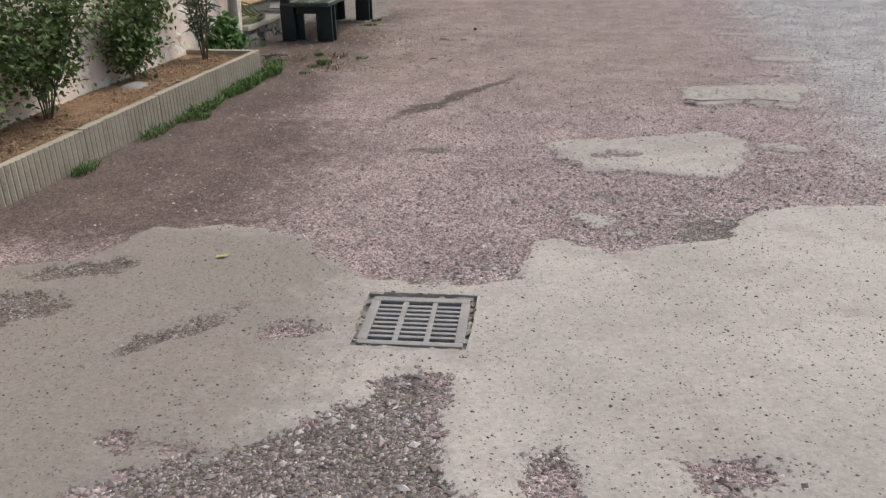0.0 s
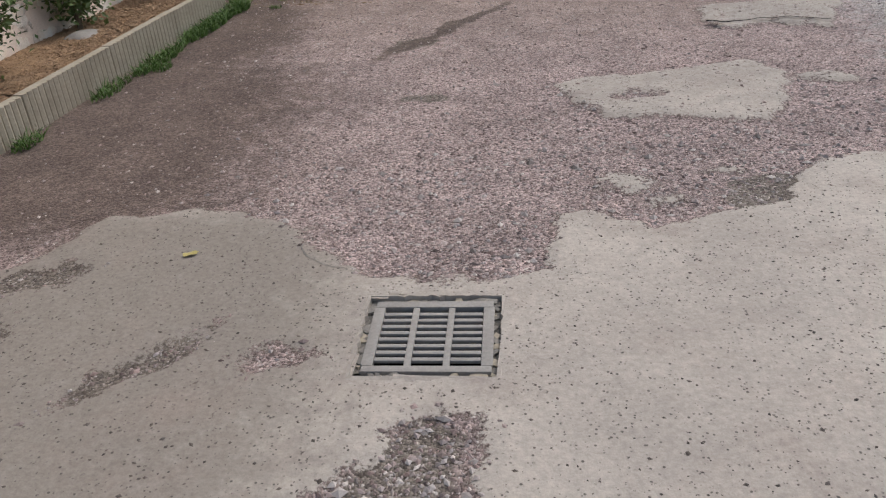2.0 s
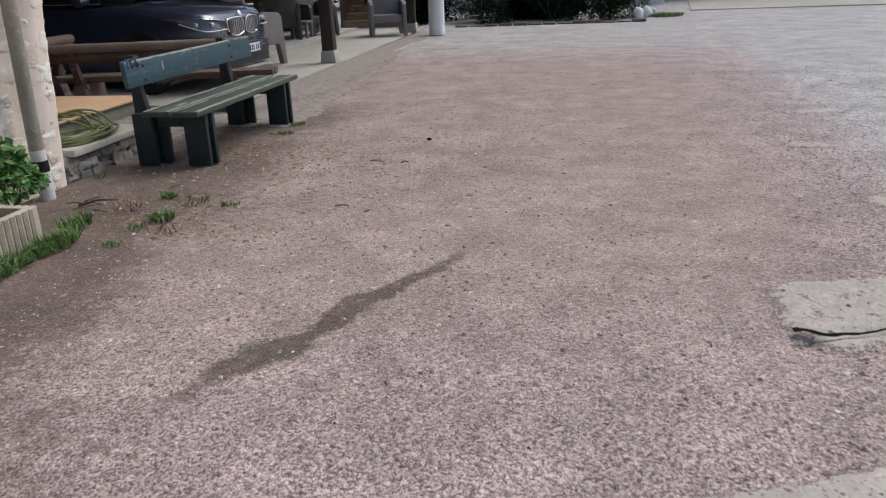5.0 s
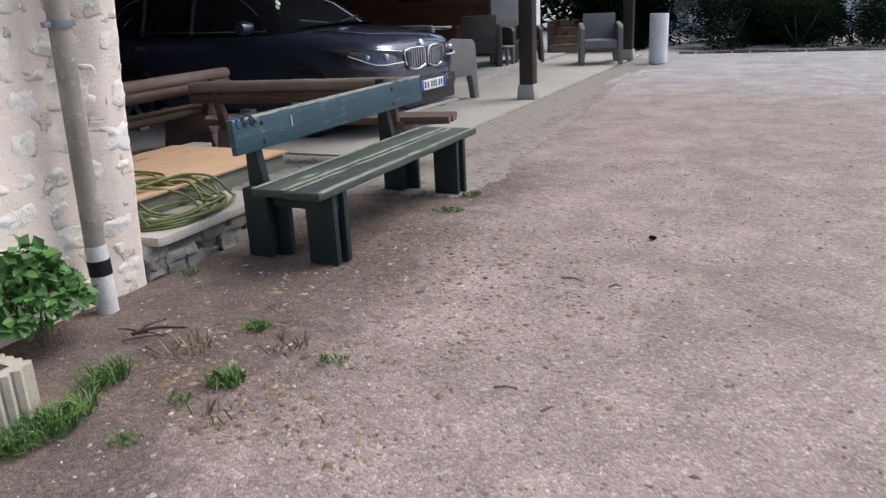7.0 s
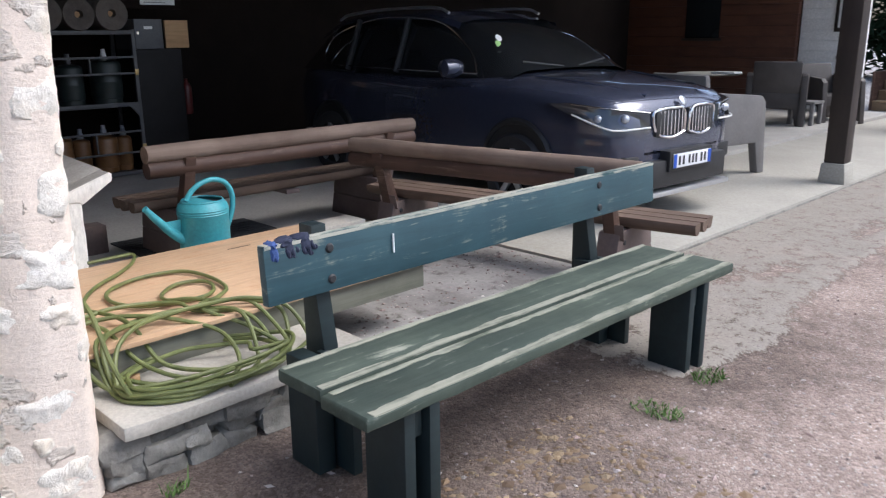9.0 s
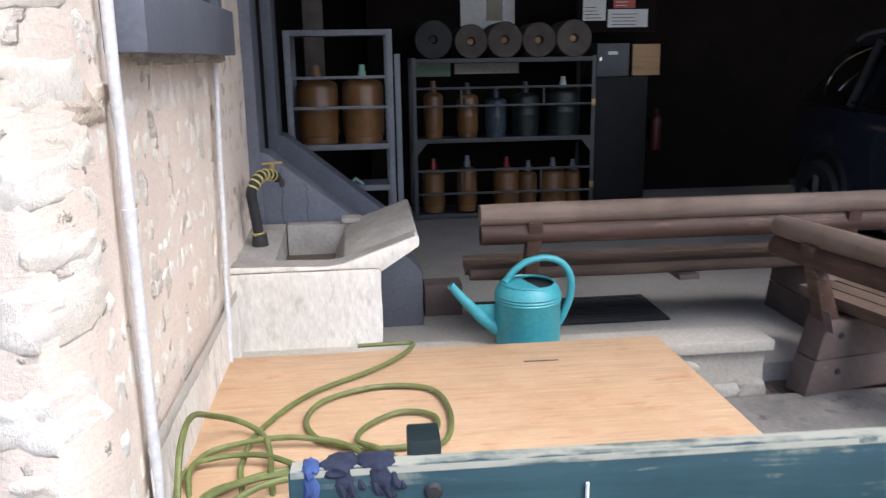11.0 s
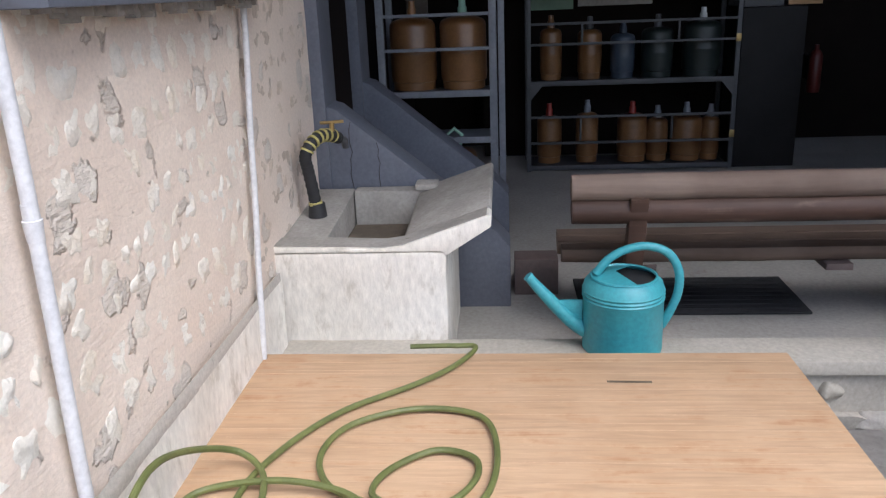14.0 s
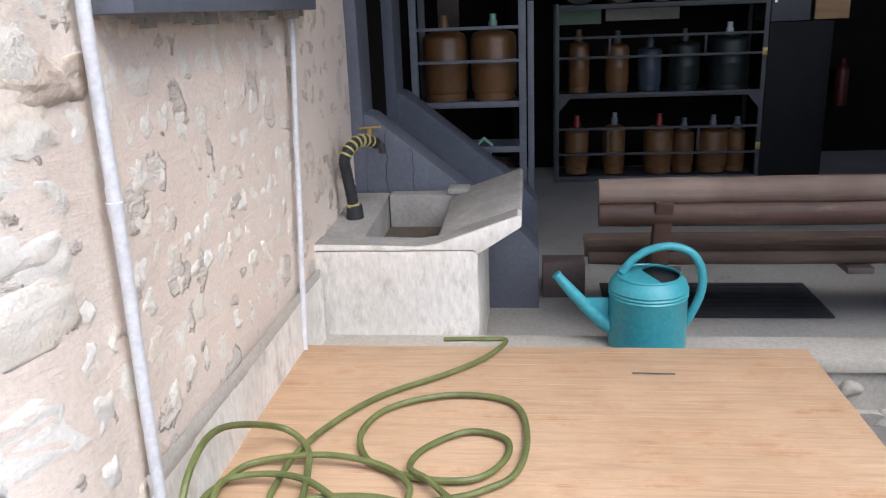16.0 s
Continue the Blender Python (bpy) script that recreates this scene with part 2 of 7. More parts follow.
def stone_material():
    """Quarry-faced pale limestone: chisel strokes, pits and a little lichen grey."""
    m, nt, b = tree("pale_limestone_face")
    at = coords(nt)
    big, mid, fine = noise_tex(nt, at, 5, 5), noise_tex(nt, at, 26, 8, 0.75), noise_tex(nt, at, 95, 6, 0.7)
    info = nt.nodes.new("ShaderNodeObjectInfo")
    col = blend(nt, info.outputs["Random"], (0.79, 0.735, 0.645), (0.855, 0.815, 0.74))
    col = blend(nt, calc(nt, "MULTIPLY", ramp(nt, big, 0.45, 0.7), 0.6), col, (0.78, 0.66, 0.51))
    col = blend(nt, calc(nt, "MULTIPLY", ramp(nt, mid, 0.58, 0.70), 0.28), col, (0.5, 0.455, 0.39))
    col = blend(nt, 1.0, col, calc(nt, "ADD", calc(nt, "MULTIPLY", fine, 0.4), 0.8), "MULTIPLY")
    nt.links.new(col, b.inputs["Base Color"])
    b.inputs["Roughness"].default_value, b.inputs["Specular IOR Level"].default_value = 0.95, 0.15
    strokes = noise_tex(nt, coords(nt, (60, 60, 16)), 1.0, 6, 0.7)
    slabs = node(nt, "TexVoronoi", Scale=24.0)
    nt.links.new(at, slabs.inputs["Vector"])
    chop = calc(nt, "ADD", calc(nt, "ADD", calc(nt, "MULTIPLY", mid, 1.3), calc(nt, "MULTIPLY", slabs.outputs["Distance"], 0.7)), calc(nt, "ADD", calc(nt, "MULTIPLY", strokes, 0.8), calc(nt, "MULTIPLY", fine, 0.7)))
    bump(nt, b, chop, 0.62, 0.010)
    return m


M_GROUND = ground_material()
M_RENDER = render_material()
M_TANSTONE = plain("tan_limestone", (0.56, 0.46, 0.37), (0.66, 0.57, 0.47), (0.42, 0.34, 0.26), (14, 48), 0.92, 0.05, 0.9, 0.01, vary=0.25, spec=0.2)
M_BAND = plain("grey_cement_band", (0.44, 0.41, 0.365), (0.52, 0.485, 0.435), (0.32, 0.30, 0.26), (5, 60), 0.9, 0.05, 0.6, 0.005, spec=0.25)
M_BASIN = plain("dark_brown_basin", (0.10, 0.08, 0.06), (0.15, 0.12, 0.09), (0.06, 0.05, 0.04), (7, 60), 0.9, 0.05, 0.5, 0.005)
M_STONE = stone_material()
M_RUBBLE = plain("grey_rubble_stone", (0.17, 0.16, 0.14), (0.29, 0.275, 0.245), (0.10, 0.09, 0.08), (6, 50), 0.95, 0.05, 0.8, 0.008, vary=0.4, spec=0.2)
M_FLOOR = plain("old_concrete_floor", (0.33, 0.315, 0.285), (0.42, 0.40, 0.365), (0.25, 0.205, 0.185), (1.2, 45), 0.85, 0.08, 0.3, 0.003, spec=0.3)
M_PALE = plain("pale_cement", (0.38, 0.352, 0.30), (0.47, 0.44, 0.385), (0.27, 0.245, 0.205), (2.2, 60), 0.88, 0.06, 0.35, 0.003, spec=0.3)
M_PAD = plain("stained_dark_pad", (0.20, 0.185, 0.175), (0.34, 0.32, 0.30), (0.12, 0.105, 0.095), (2.2, 45), 0.85, 0.08, 0.4, 0.004, wear_at=(0.54, 0.68), spec=0.3)
M_APRON = plain("light_concrete_slab", (0.335, 0.317, 0.275), (0.40, 0.38, 0.33), (0.27, 0.28, 0.24), (0.8, 50), 0.85, 0.06, 0.25, 0.003, spec=0.3)
M_KERB = plain("weathered_concrete_edging", (0.36, 0.32, 0.245), (0.45, 0.405, 0.32), (0.20, 0.19, 0.14), (4, 60), 0.9, 0.05, 0.4, 0.003, spec=0.25)
M_SINK = plain("whitewashed_concrete", (0.66, 0.625, 0.56), (0.77, 0.74, 0.68), (0.46, 0.42, 0.35), (3, 42), 0.88, 0.06, 0.8, 0.006, wear_at=(0.53, 0.72), stretch=(1, 1, 0.45), spec=0.3)
M_SINKTOP = plain("bare_grey_concrete", (0.29, 0.275, 0.25), (0.38, 0.36, 0.33), (0.18, 0.165, 0.145), (6, 60), 0.85, 0.06, 0.35, 0.003, spec=0.3)
M_SLATE = plain("slate_blue_paint", (0.105, 0.115, 0.145), (0.13, 0.14, 0.17), (0.17, 0.175, 0.19), (3, 50), 0.6, 0.08, 0.15, 0.002, wear_at=(0.66, 0.8))
# Brown dimmed to near black: the unlit barn interior is put into the colour.
M_SHADEWALL = plain("brown_wall_with_shade", (0.009, 0.0065, 0.0055), (0.013, 0.009, 0.0075), None, (2, 40), 0.9, 0.05, 0.2, 0.003, spec=0.12)
M_CEIL = plain("dark_roof_boards", (0.05, 0.04, 0.032), (0.07, 0.055, 0.042), None, (2, 40), 0.85, 0.05, 0.2, 0.003)
M_HOUSEWALL = plain("white_painted_boards", (0.80, 0.79, 0.77), (0.86, 0.855, 0.84), None, (2, 30), 0.6, 0.08, 0.15, 0.002)
M_REDWOOD = wood_material("red_brown_cladding", (0.075, 0.028, 0.016), (0.11, 0.042, 0.022), None, 0, 0.6)
M_DARKPOST = wood_material("dark_stained_post", (0.022, 0.015, 0.012), (0.034, 0.023, 0.018), None, 2, 0.55)
M_GREEN = wood_material("dark_green_paint", (0.010, 0.019, 0.021), (0.016, 0.028, 0.030), (0.045, 0.055, 0.046), 1, 0.55, 0.4, (0.60, 0.78))
M_TEAL = wood_material("chipped_teal_paint", (0.018, 0.052, 0.068), (0.028, 0.072, 0.088), (0.30, 0.30, 0.235), 1, 0.5, 0.45, (0.545, 0.66))
M_TEALWORN = wood_material("worn_teal_edge", (0.05, 0.10, 0.105), (0.09, 0.135, 0.13), (0.42, 0.41, 0.34), 1, 0.7, 0.3, (0.40, 0.52), 0.5)
M_SEATEDGE = wood_material("bare_worn_edge", (0.09, 0.105, 0.078), (0.15, 0.162, 0.124), (0.32, 0.318, 0.255), 1, 0.8, 0.25, (0.38, 0.55), 0.6)
M_MOSSY = wood_material("worn_mossy_seat", (0.036, 0.050, 0.041), (0.075, 0.094, 0.072), (0.32, 0.325, 0.26), 1, 0.75, 0.3, (0.55, 0.68), 0.7)
M_LOG = wood_material("brown_stained_log", (0.055, 0.029, 0.020), (0.088, 0.048, 0.034), (0.19, 0.135, 0.10), 1, 0.6, 0.4, (0.52, 0.70), 0.4)
# Paler copy of the log brown: light on the upper log put into colour.
M_LOGLIT = wood_material("brown_log_lit_tone", (0.145, 0.102, 0.08), (0.21, 0.157, 0.125), (0.08, 0.043, 0.034), 1, 0.75, 0.3, (0.60, 0.74), 0.5)
M_LOGSEAT = wood_material("greyed_seat_log", (0.11, 0.075, 0.056), (0.165, 0.118, 0.09), (0.06, 0.036, 0.028), 1, 0.75, 0.3, (0.58, 0.72), 0.5)
M_LEG = plain("mauve_brown_stain", (0.105, 0.076, 0.069), (0.145, 0.108, 0.098), (0.2, 0.165, 0.15), (4, 40), 0.65, 0.1, 0.25, 0.003)
M_PLY = wood_material("plywood_face", (0.475, 0.312, 0.187), (0.545, 0.375, 0.237), (0.39, 0.205, 0.1), 1, 0.6, 0.35, (0.51, 0.66), 0.12, 44.0)
M_BOARD = wood_material("greenish_old_board", (0.14, 0.145, 0.115), (0.2, 0.2, 0.16), None, 1, 0.85, 0.2)
M_PIPE = plain("grey_cement_downpipe", (0.21, 0.19, 0.155), (0.28, 0.255, 0.21), (0.44, 0.42, 0.36), (5, 50), 0.8, 0.08, 0.3, 0.003, wear_at=(0.56, 0.68))
M_PIPELOW = plain("pale_downpipe_foot", (0.52, 0.51, 0.48), (0.6, 0.59, 0.56), (0.3, 0.29, 0.26), (8, 50), 0.7, 0.08, 0.2, 0.002)
M_STEELBAND = glow_free("grey_steel_band", (0.2, 0.21, 0.24), 0.5, 0.6)
M_WHITEPVC = plain("white_pvc", (0.56, 0.56, 0.575), (0.62, 0.62, 0.63), (0.55, 0.53, 0.5), (6, 60), 0.45, 0.1, 0.1, 0.001, wear_at=(0.7, 0.8))
M_CANBLUE = plain("turquoise_plastic", (0.055, 0.30, 0.345), (0.065, 0.335, 0.38), (0.10, 0.36, 0.39), (5, 60), 0.42, 0.1, 0.06, 0.001, wear_at=(0.7, 0.8))
M_HOSE = plain("olive_green_hose", (0.10, 0.118, 0.036), (0.155, 0.176, 0.056), (0.24, 0.25, 0.10), (12, 160), 0.5, 0.1, 0.3, 0.001)
M_BLACK = plain("black_rubber", (0.018, 0.018, 0.02), (0.03, 0.03, 0.032), None, (8, 80), 0.7, 0.1, 0.2, 0.001)
M_YELLOW = plain("yellow_tape", (0.42, 0.36, 0.12), (0.5, 0.43, 0.16), (0.2, 0.18, 0.08), (20, 90), 0.5, 0.1, 0.1, 0.001)
M_BRASS = glow_free("worn_brass", (0.42, 0.30, 0.13), 0.4, 0.8)
M_RACKGREY = plain("blue_grey_steel", (0.16, 0.17, 0.195), (0.2, 0.21, 0.235), (0.1, 0.085, 0.075), (5, 50), 0.5, 0.1, 0.15, 0.001)
M_RACKDARK = plain("dark_grey_steel", (0.062, 0.063, 0.067), (0.08, 0.08, 0.084), (0.045, 0.038, 0.034), (5, 50), 0.5, 0.1, 0.15, 0.001)
M_GASTAN = plain("tan_bottle_paint", (0.175, 0.084, 0.034), (0.215, 0.108, 0.044), (0.09, 0.048, 0.028), (6, 60), 0.32, 0.1, 0.1, 0.001, vary=0.45)
M_GASBLUE = plain("blue_grey_bottle_paint", (0.042, 0.056, 0.08), (0.058, 0.076, 0.104), None, (6, 60), 0.4, 0.1, 0.1, 0.001)
M_GASGREEN = plain("dark_green_bottle_paint", (0.016, 0.024, 0.023), (0.024, 0.032, 0.03), None, (6, 60), 0.45, 0.1, 0.1, 0.001)
M_RED = glow_free("red_plastic_cap", (0.25, 0.025, 0.018), 0.4)
M_DARKRED = glow_free("dull_red_enamel", (0.09, 0.012, 0.01), 0.4)
M_MINT = glow_free("mint_green_plastic", (0.3, 0.5, 0.38), 0.4)
M_GREYROLL = plain("grey_brown_felt", (0.095, 0.08, 0.07), (0.135, 0.115, 0.10), (0.1, 0.09, 0.08), (8, 90), 0.95, 0.04, 0.4, 0.003, vary=0.35)
M_CABINET = plain("near_black_cabinet", (0.009, 0.008, 0.008), (0.013, 0.012, 0.012), None, (4, 50), 0.6, 0.1, 0.1, 0.001, spec=0.25)
M_CABTOP = plain("dark_grey_box", (0.07, 0.072, 0.08), (0.085, 0.088, 0.095), None, (4, 50), 0.5, 0.1, 0.1, 0.001)
M_PLYLINE = plain("pale_ply_line", (0.575, 0.395, 0.255), (0.61, 0.425, 0.28), None, (6, 60), 0.7, 0.1, 0.1, 0.001)
M_CHIP = wood_material("chipboard_panel", (0.42, 0.25, 0.12), (0.48, 0.3, 0.15), None, 1, 0.7)
M_PAPER = plain("white_paper", (0.66, 0.66, 0.64), (0.72, 0.72, 0.7), None, (8, 60), 0.7, 0.05, 0.05, 0.001)
M_PAPERRED = glow_free("red_print", (0.45, 0.09, 0.07), 0.6)
M_MAT = plain("dark_rubber_mat", (0.028, 0.028, 0.03), (0.04, 0.04, 0.042), None, (6, 90), 0.85, 0.08, 0.5, 0.003)
M_RESIN = plain("grey_woven_resin", (0.155, 0.145, 0.14), (0.185, 0.175, 0.168), None, (6, 90), 0.6, 0.08, 0.4, 0.002)
M_RESINDARK = plain("dark_brown_resin", (0.055, 0.046, 0.042), (0.07, 0.06, 0.055), None, (6, 90), 0.6, 0.08, 0.4, 0.002)
M_URN = plain("white_fibre_cement", (0.66, 0.66, 0.64), (0.74, 0.74, 0.72), (0.5, 0.49, 0.46), (4, 50), 0.8, 0.06, 0.2, 0.002)
M_CAR = glow_free("dark_blue_car_paint", (0.05, 0.058, 0.092), 0.25, 0.35, 1.0)
M_CARGLASS = glow_free("tinted_car_glass", (0.012, 0.014, 0.016), 0.04, 0.0, 0.5)
M_CHROME = glow_free("bright_chrome", (0.75, 0.76, 0.78), 0.12, 1.0)
M_SILVER = glow_free("silver_bumper_trim", (0.55, 0.56, 0.58), 0.3, 0.8)
M_TRIM = plain("black_plastic_trim", (0.014, 0.014, 0.015), (0.02, 0.02, 0.021), None, (6, 90), 0.55, 0.1, 0.2, 0.001)
M_LAMP = glow_free("clear_headlamp", (0.42, 0.45, 0.5), 0.1, 0.3, 1.0)
M_LAMPDARK = glow_free("dark_lamp_glass", (0.05, 0.055, 0.065), 0.08, 0.4, 1.0)
M_PLATE = glow_free("white_plate", (0.72, 0.73, 0.75), 0.4)
M_PLATEBLUE = glow_free("blue_plate_band", (0.02, 0.08, 0.42), 0.4)
M_STICKER = glow_free("green_sticker", (0.35, 0.62, 0.2), 0.5)
M_GLOVE = plain("navy_knit_cloth", (0.018, 0.022, 0.045), (0.03, 0.036, 0.065), None, (12, 120), 0.95, 0.04, 0.6, 0.003)
M_CUFF = plain("blue_cuff_cloth", (0.04, 0.075, 0.21), (0.06, 0.1, 0.27), None, (20, 120), 0.95, 0.04, 0.6, 0.003)
M_IRON = plain("weathered_grate_iron", (0.28, 0.265, 0.24), (0.34, 0.325, 0.295), (0.2, 0.18, 0.155), (9, 80), 0.7, 0.1, 0.3, 0.002)
# Near-black holds the lightless shaft in its colour; crack and pebble reuse it.
M_PIT = plain("drain_wall_shade_black", (0.010, 0.009, 0.008), (0.016, 0.014, 0.013), None, (6, 40), 0.95, 0.03, 0.3, 0.003, spec=0.04)
M_MULCH = plain("bark_mulch", (0.26, 0.165, 0.09), (0.38, 0.25, 0.145), (0.13, 0.08, 0.05), (7, 60), 0.95, 0.03, 0.9, 0.012, wear_at=(0.5, 0.65))
M_CHIPS = plain("bark_chip", (0.24, 0.15, 0.085), (0.36, 0.245, 0.15), None, (9, 60), 0.95, 0.03, 0.4, 0.002)
M_LEAF = leaf_material("rose_leaf", (0.04, 0.075, 0.022), (0.15, 0.215, 0.065))
M_LEAFLITE = leaf_material("bright_leaf", (0.05, 0.13, 0.03), (0.12, 0.24, 0.06))
M_LEAFGREY = leaf_material("oleander_leaf", (0.085, 0.12, 0.07), (0.19, 0.23, 0.135))
M_GRASS = leaf_material("grass_blade", (0.05, 0.11, 0.022), (0.13, 0.22, 0.05))
M_DRY = leaf_material("dry_stalk", (0.14, 0.10, 0.06), (0.26, 0.2, 0.12))
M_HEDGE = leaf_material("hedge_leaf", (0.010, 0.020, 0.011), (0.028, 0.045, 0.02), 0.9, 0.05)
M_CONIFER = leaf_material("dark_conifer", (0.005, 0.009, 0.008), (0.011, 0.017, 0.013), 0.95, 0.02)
M_BARK = plain("brown_stem", (0.10, 0.075, 0.05), (0.16, 0.125, 0.085), None, (12, 70), 0.9, 0.05, 0.5, 0.003)
M_DARKBARK = plain("rotten_dark_bark", (0.03, 0.022, 0.016), (0.06, 0.045, 0.033), None, (12, 70), 0.9, 0.05, 0.6, 0.004)
M_TREAD = wood_material("tan_garden_timber", (0.17, 0.115, 0.07), (0.25, 0.175, 0.11), (0.12, 0.08, 0.05), 0, 0.75, 0.3)
M_BORDER = plain("dark_mossy_kerb", (0.10, 0.085, 0.065), (0.16, 0.14, 0.11), (0.06, 0.06, 0.04), (3, 40), 0.95, 0.03, 0.6, 0.008)


# ---- builders ----
def finish(name, bm, material, smooth=40.0):
    me = bpy.data.meshes.new(name)
    bm.normal_update()
    bm.to_mesh(me)
    bm.free()
    if material:
        me.materials.append(material)
    if smooth:
        me.polygons.foreach_set("use_smooth", [True] * len(me.polygons))
        me.set_sharp_from_angle(angle=radians(smooth))
    return me


def part(name, bm, material, parent=None, label="", smooth=40.0, at=None):
    ob = new(name, finish(name, bm, material, smooth))
    if parent:
        ob.parent = parent
    if at is not None:
        ob.matrix_basis = at
    return tagged(ob, label)


def thing(name, x, y, z, label, category, rz=0.0, group="", kind=""):
    ob = new(name)
    ob.matrix_basis = pose(x, y, z, 0, 0, rz)
    return tagged(ob, label, category, group, kind)


def box(bm, x0, x1, y0, y1, z0, z1, edge=0.0, m=None):
    """A block with rounded edges, added to bm."""
    c = Matrix.LocRotScale(((x0 + x1) / 2, (y0 + y1) / 2, (z0 + z1) / 2), None, (abs(x1 - x0), abs(y1 - y0), abs(z1 - z0)))
    vs = bmesh.ops.create_cube(bm, size=1, matrix=(m @ c) if m else c)["verts"]
    if edge:
        es = {e for v in vs for e in v.link_edges}
        bmesh.ops.bevel(bm, geom=list(es), offset=edge, segments=2, affect="EDGES", profile=0.6)
    return bm


def block(*a, **k):
    return box(bmesh.new(), *a, **k)


def tube(bm, pts, r, n=8, cap=True):
    """A round bar along points; r is one radius or one for each point."""
    pts = [Vector(p) for p in pts]
    rings, side = [], None
    for i, p in enumerate(pts):
        d = (pts[min(i + 1, len(pts) - 1)] - pts[max(i - 1, 0)]).normalized()
        side = d.orthogonal().normalized() if side is None else (side - d * side.dot(d)).normalized()
        up, rad = d.cross(side), r[i] if isinstance(r, (list, tuple)) else r
        rings.append([bm.verts.new(p + rad * (math.cos(a) * side + math.sin(a) * up)) for a in (k * math.tau / n for k in range(n))])
    for a, b in zip(rings, rings[1:]):
        for k in range(n):
            bm.faces.new((a[k], a[(k + 1) % n], b[(k + 1) % n], b[k]))
    if cap:
        bm.faces.new(rings[0][::-1])
        bm.faces.new(rings[-1])
    return bm


def lathe(bm, profile, n=20, cx=0.0, cy=0.0):
    rings = []
    for r, z in profile:
        if r < 1e-5:
            rings.append([bm.verts.new((cx, cy, z))])
        else:
            rings.append([bm.verts.new((cx + r * math.cos(k * math.tau / n), cy + r * math.sin(k * math.tau / n), z)) for k in range(n)])
    for a, b in zip(rings, rings[1:]):
        for k in range(n):
            q = [a[k % len(a)], a[(k + 1) % len(a)], b[(k + 1) % len(b)], b[k % len(b)]]
            q = [v for i, v in enumerate(q) if v not in q[:i]]
            if len(q) > 2:
                bm.faces.new(q)
    return bm


def prism(bm, outline, lo, hi, axis="x", edge=0.0):
    """An outline in two axes, drawn out along the third from lo to hi."""
    put = {"x": lambda a, b, c: (c, a, b), "y": lambda a, b, c: (a, c, b), "z": lambda a, b, c: (a, b, c)}[axis]
    one = [bm.verts.new(put(a, b, lo)) for a, b in outline]
    two = [bm.verts.new(put(a, b, hi)) for a, b in outline]
    fs = [bm.faces.new(one[::-1]), bm.faces.new(two)]
    for k in range(len(one)):
        j = (k + 1) % len(one)
        fs.append(bm.faces.new((one[k], one[j], two[j], two[k])))
    bmesh.ops.recalc_face_normals(bm, faces=fs)
    if edge:
        bmesh.ops.bevel(bm, geom=list({e for f in fs for e in f.edges}), offset=edge, segments=2, affect="EDGES", profile=0.6)
    return bm


def curve_points(pts, steps=8):
    """A smooth line through points."""
    p = [Vector(q) for q in pts]
    p = [2 * p[0] - p[1], *p, 2 * p[-1] - p[-2]]
    out = []
    for a, b, c, d in zip(p, p[1:], p[2:], p[3:]):
        for k in range(steps):
            t = k / steps
            out.append(0.5 * (2 * b + (c - a) * t + (2 * a - 5 * b + 4 * c - d) * t * t + (3 * b - a - 3 * c + d) * t**3))
    return [*out, p[-2]]


def lattice(seed, x, y):
    """Smooth random field over arrays."""
    xi, yi = np.floor(x).astype(np.int64), np.floor(y).astype(np.int64)
    fx, fy = x - xi, y - yi
    fx, fy = fx * fx * (3 - 2 * fx), fy * fy * (3 - 2 * fy)

    def h(a, b):
        n = (a * 374761393 + b * 668265263 + seed * 974634777) & 0x7FFFFFFF
        n = ((n ^ (n >> 13)) * 1274126177) & 0x7FFFFFFF
        return ((n ^ (n >> 16)) & 0xFFFF) / 65535.0

    return (h(xi, yi) * (1 - fx) + h(xi + 1, yi) * fx) * (1 - fy) + (h(xi, yi + 1) * (1 - fx) + h(xi + 1, yi + 1) * fx) * fy


def fractal(seed, x, y, octaves=4):
    return sum(lattice(seed + k, x * 2**k, y * 2**k) / 2**k for k in range(octaves)) / sum(1 / 2**k for k in range(octaves))


def inside(poly, x, y):
    """How deep points lie inside an outline, in metres; below zero outside."""
    best, odd = np.full(x.shape, 1e9), np.zeros(x.shape, bool)
    for (ax, ay), (bx, by) in zip(poly, [*poly[1:], poly[0]]):
        t = np.clip(((x - ax) * (bx - ax) + (y - ay) * (by - ay)) / ((bx - ax) ** 2 + (by - ay) ** 2 + 1e-12), 0, 1)
        best = np.minimum(best, np.hypot(x - ax - t * (bx - ax), y - ay - t * (by - ay)))
        odd ^= ((ay > y) != (by > y)) & (x < (bx - ax) * (y - ay) / (by - ay + 1e-12) + ax)
    return np.where(odd, best, -best)


def oval(cx, cy, rx, ry, turn, x, y):
    c, s = math.cos(radians(turn)), math.sin(radians(turn))
    u, v = ((x - cx) * c + (y - cy) * s) / rx, (-(x - cx) * s + (y - cy) * c) / ry
    return (1 - np.hypot(u, v)) * min(rx, ry)


# ---- ground ----
FRONT_SLAB = [(-2.4, 2.72), (-1.93, 2.92), (-1.75, 3.38), (-1.42, 3.43), (-1.04, 3.39), (-0.76, 3.07), (-0.55, 2.92), (-0.25, 2.87), (0.0, 2.87),
              (0.2, 3.0), (0.2, 3.4), (0.35, 3.49), (0.59, 3.28), (0.82, 3.46), (1.13, 3.55), (1.25, 3.85), (1.42, 4.05), (2.05, 4.14), (5, 4.4), (6, -4), (-4, -4), (-4, 2.4)]
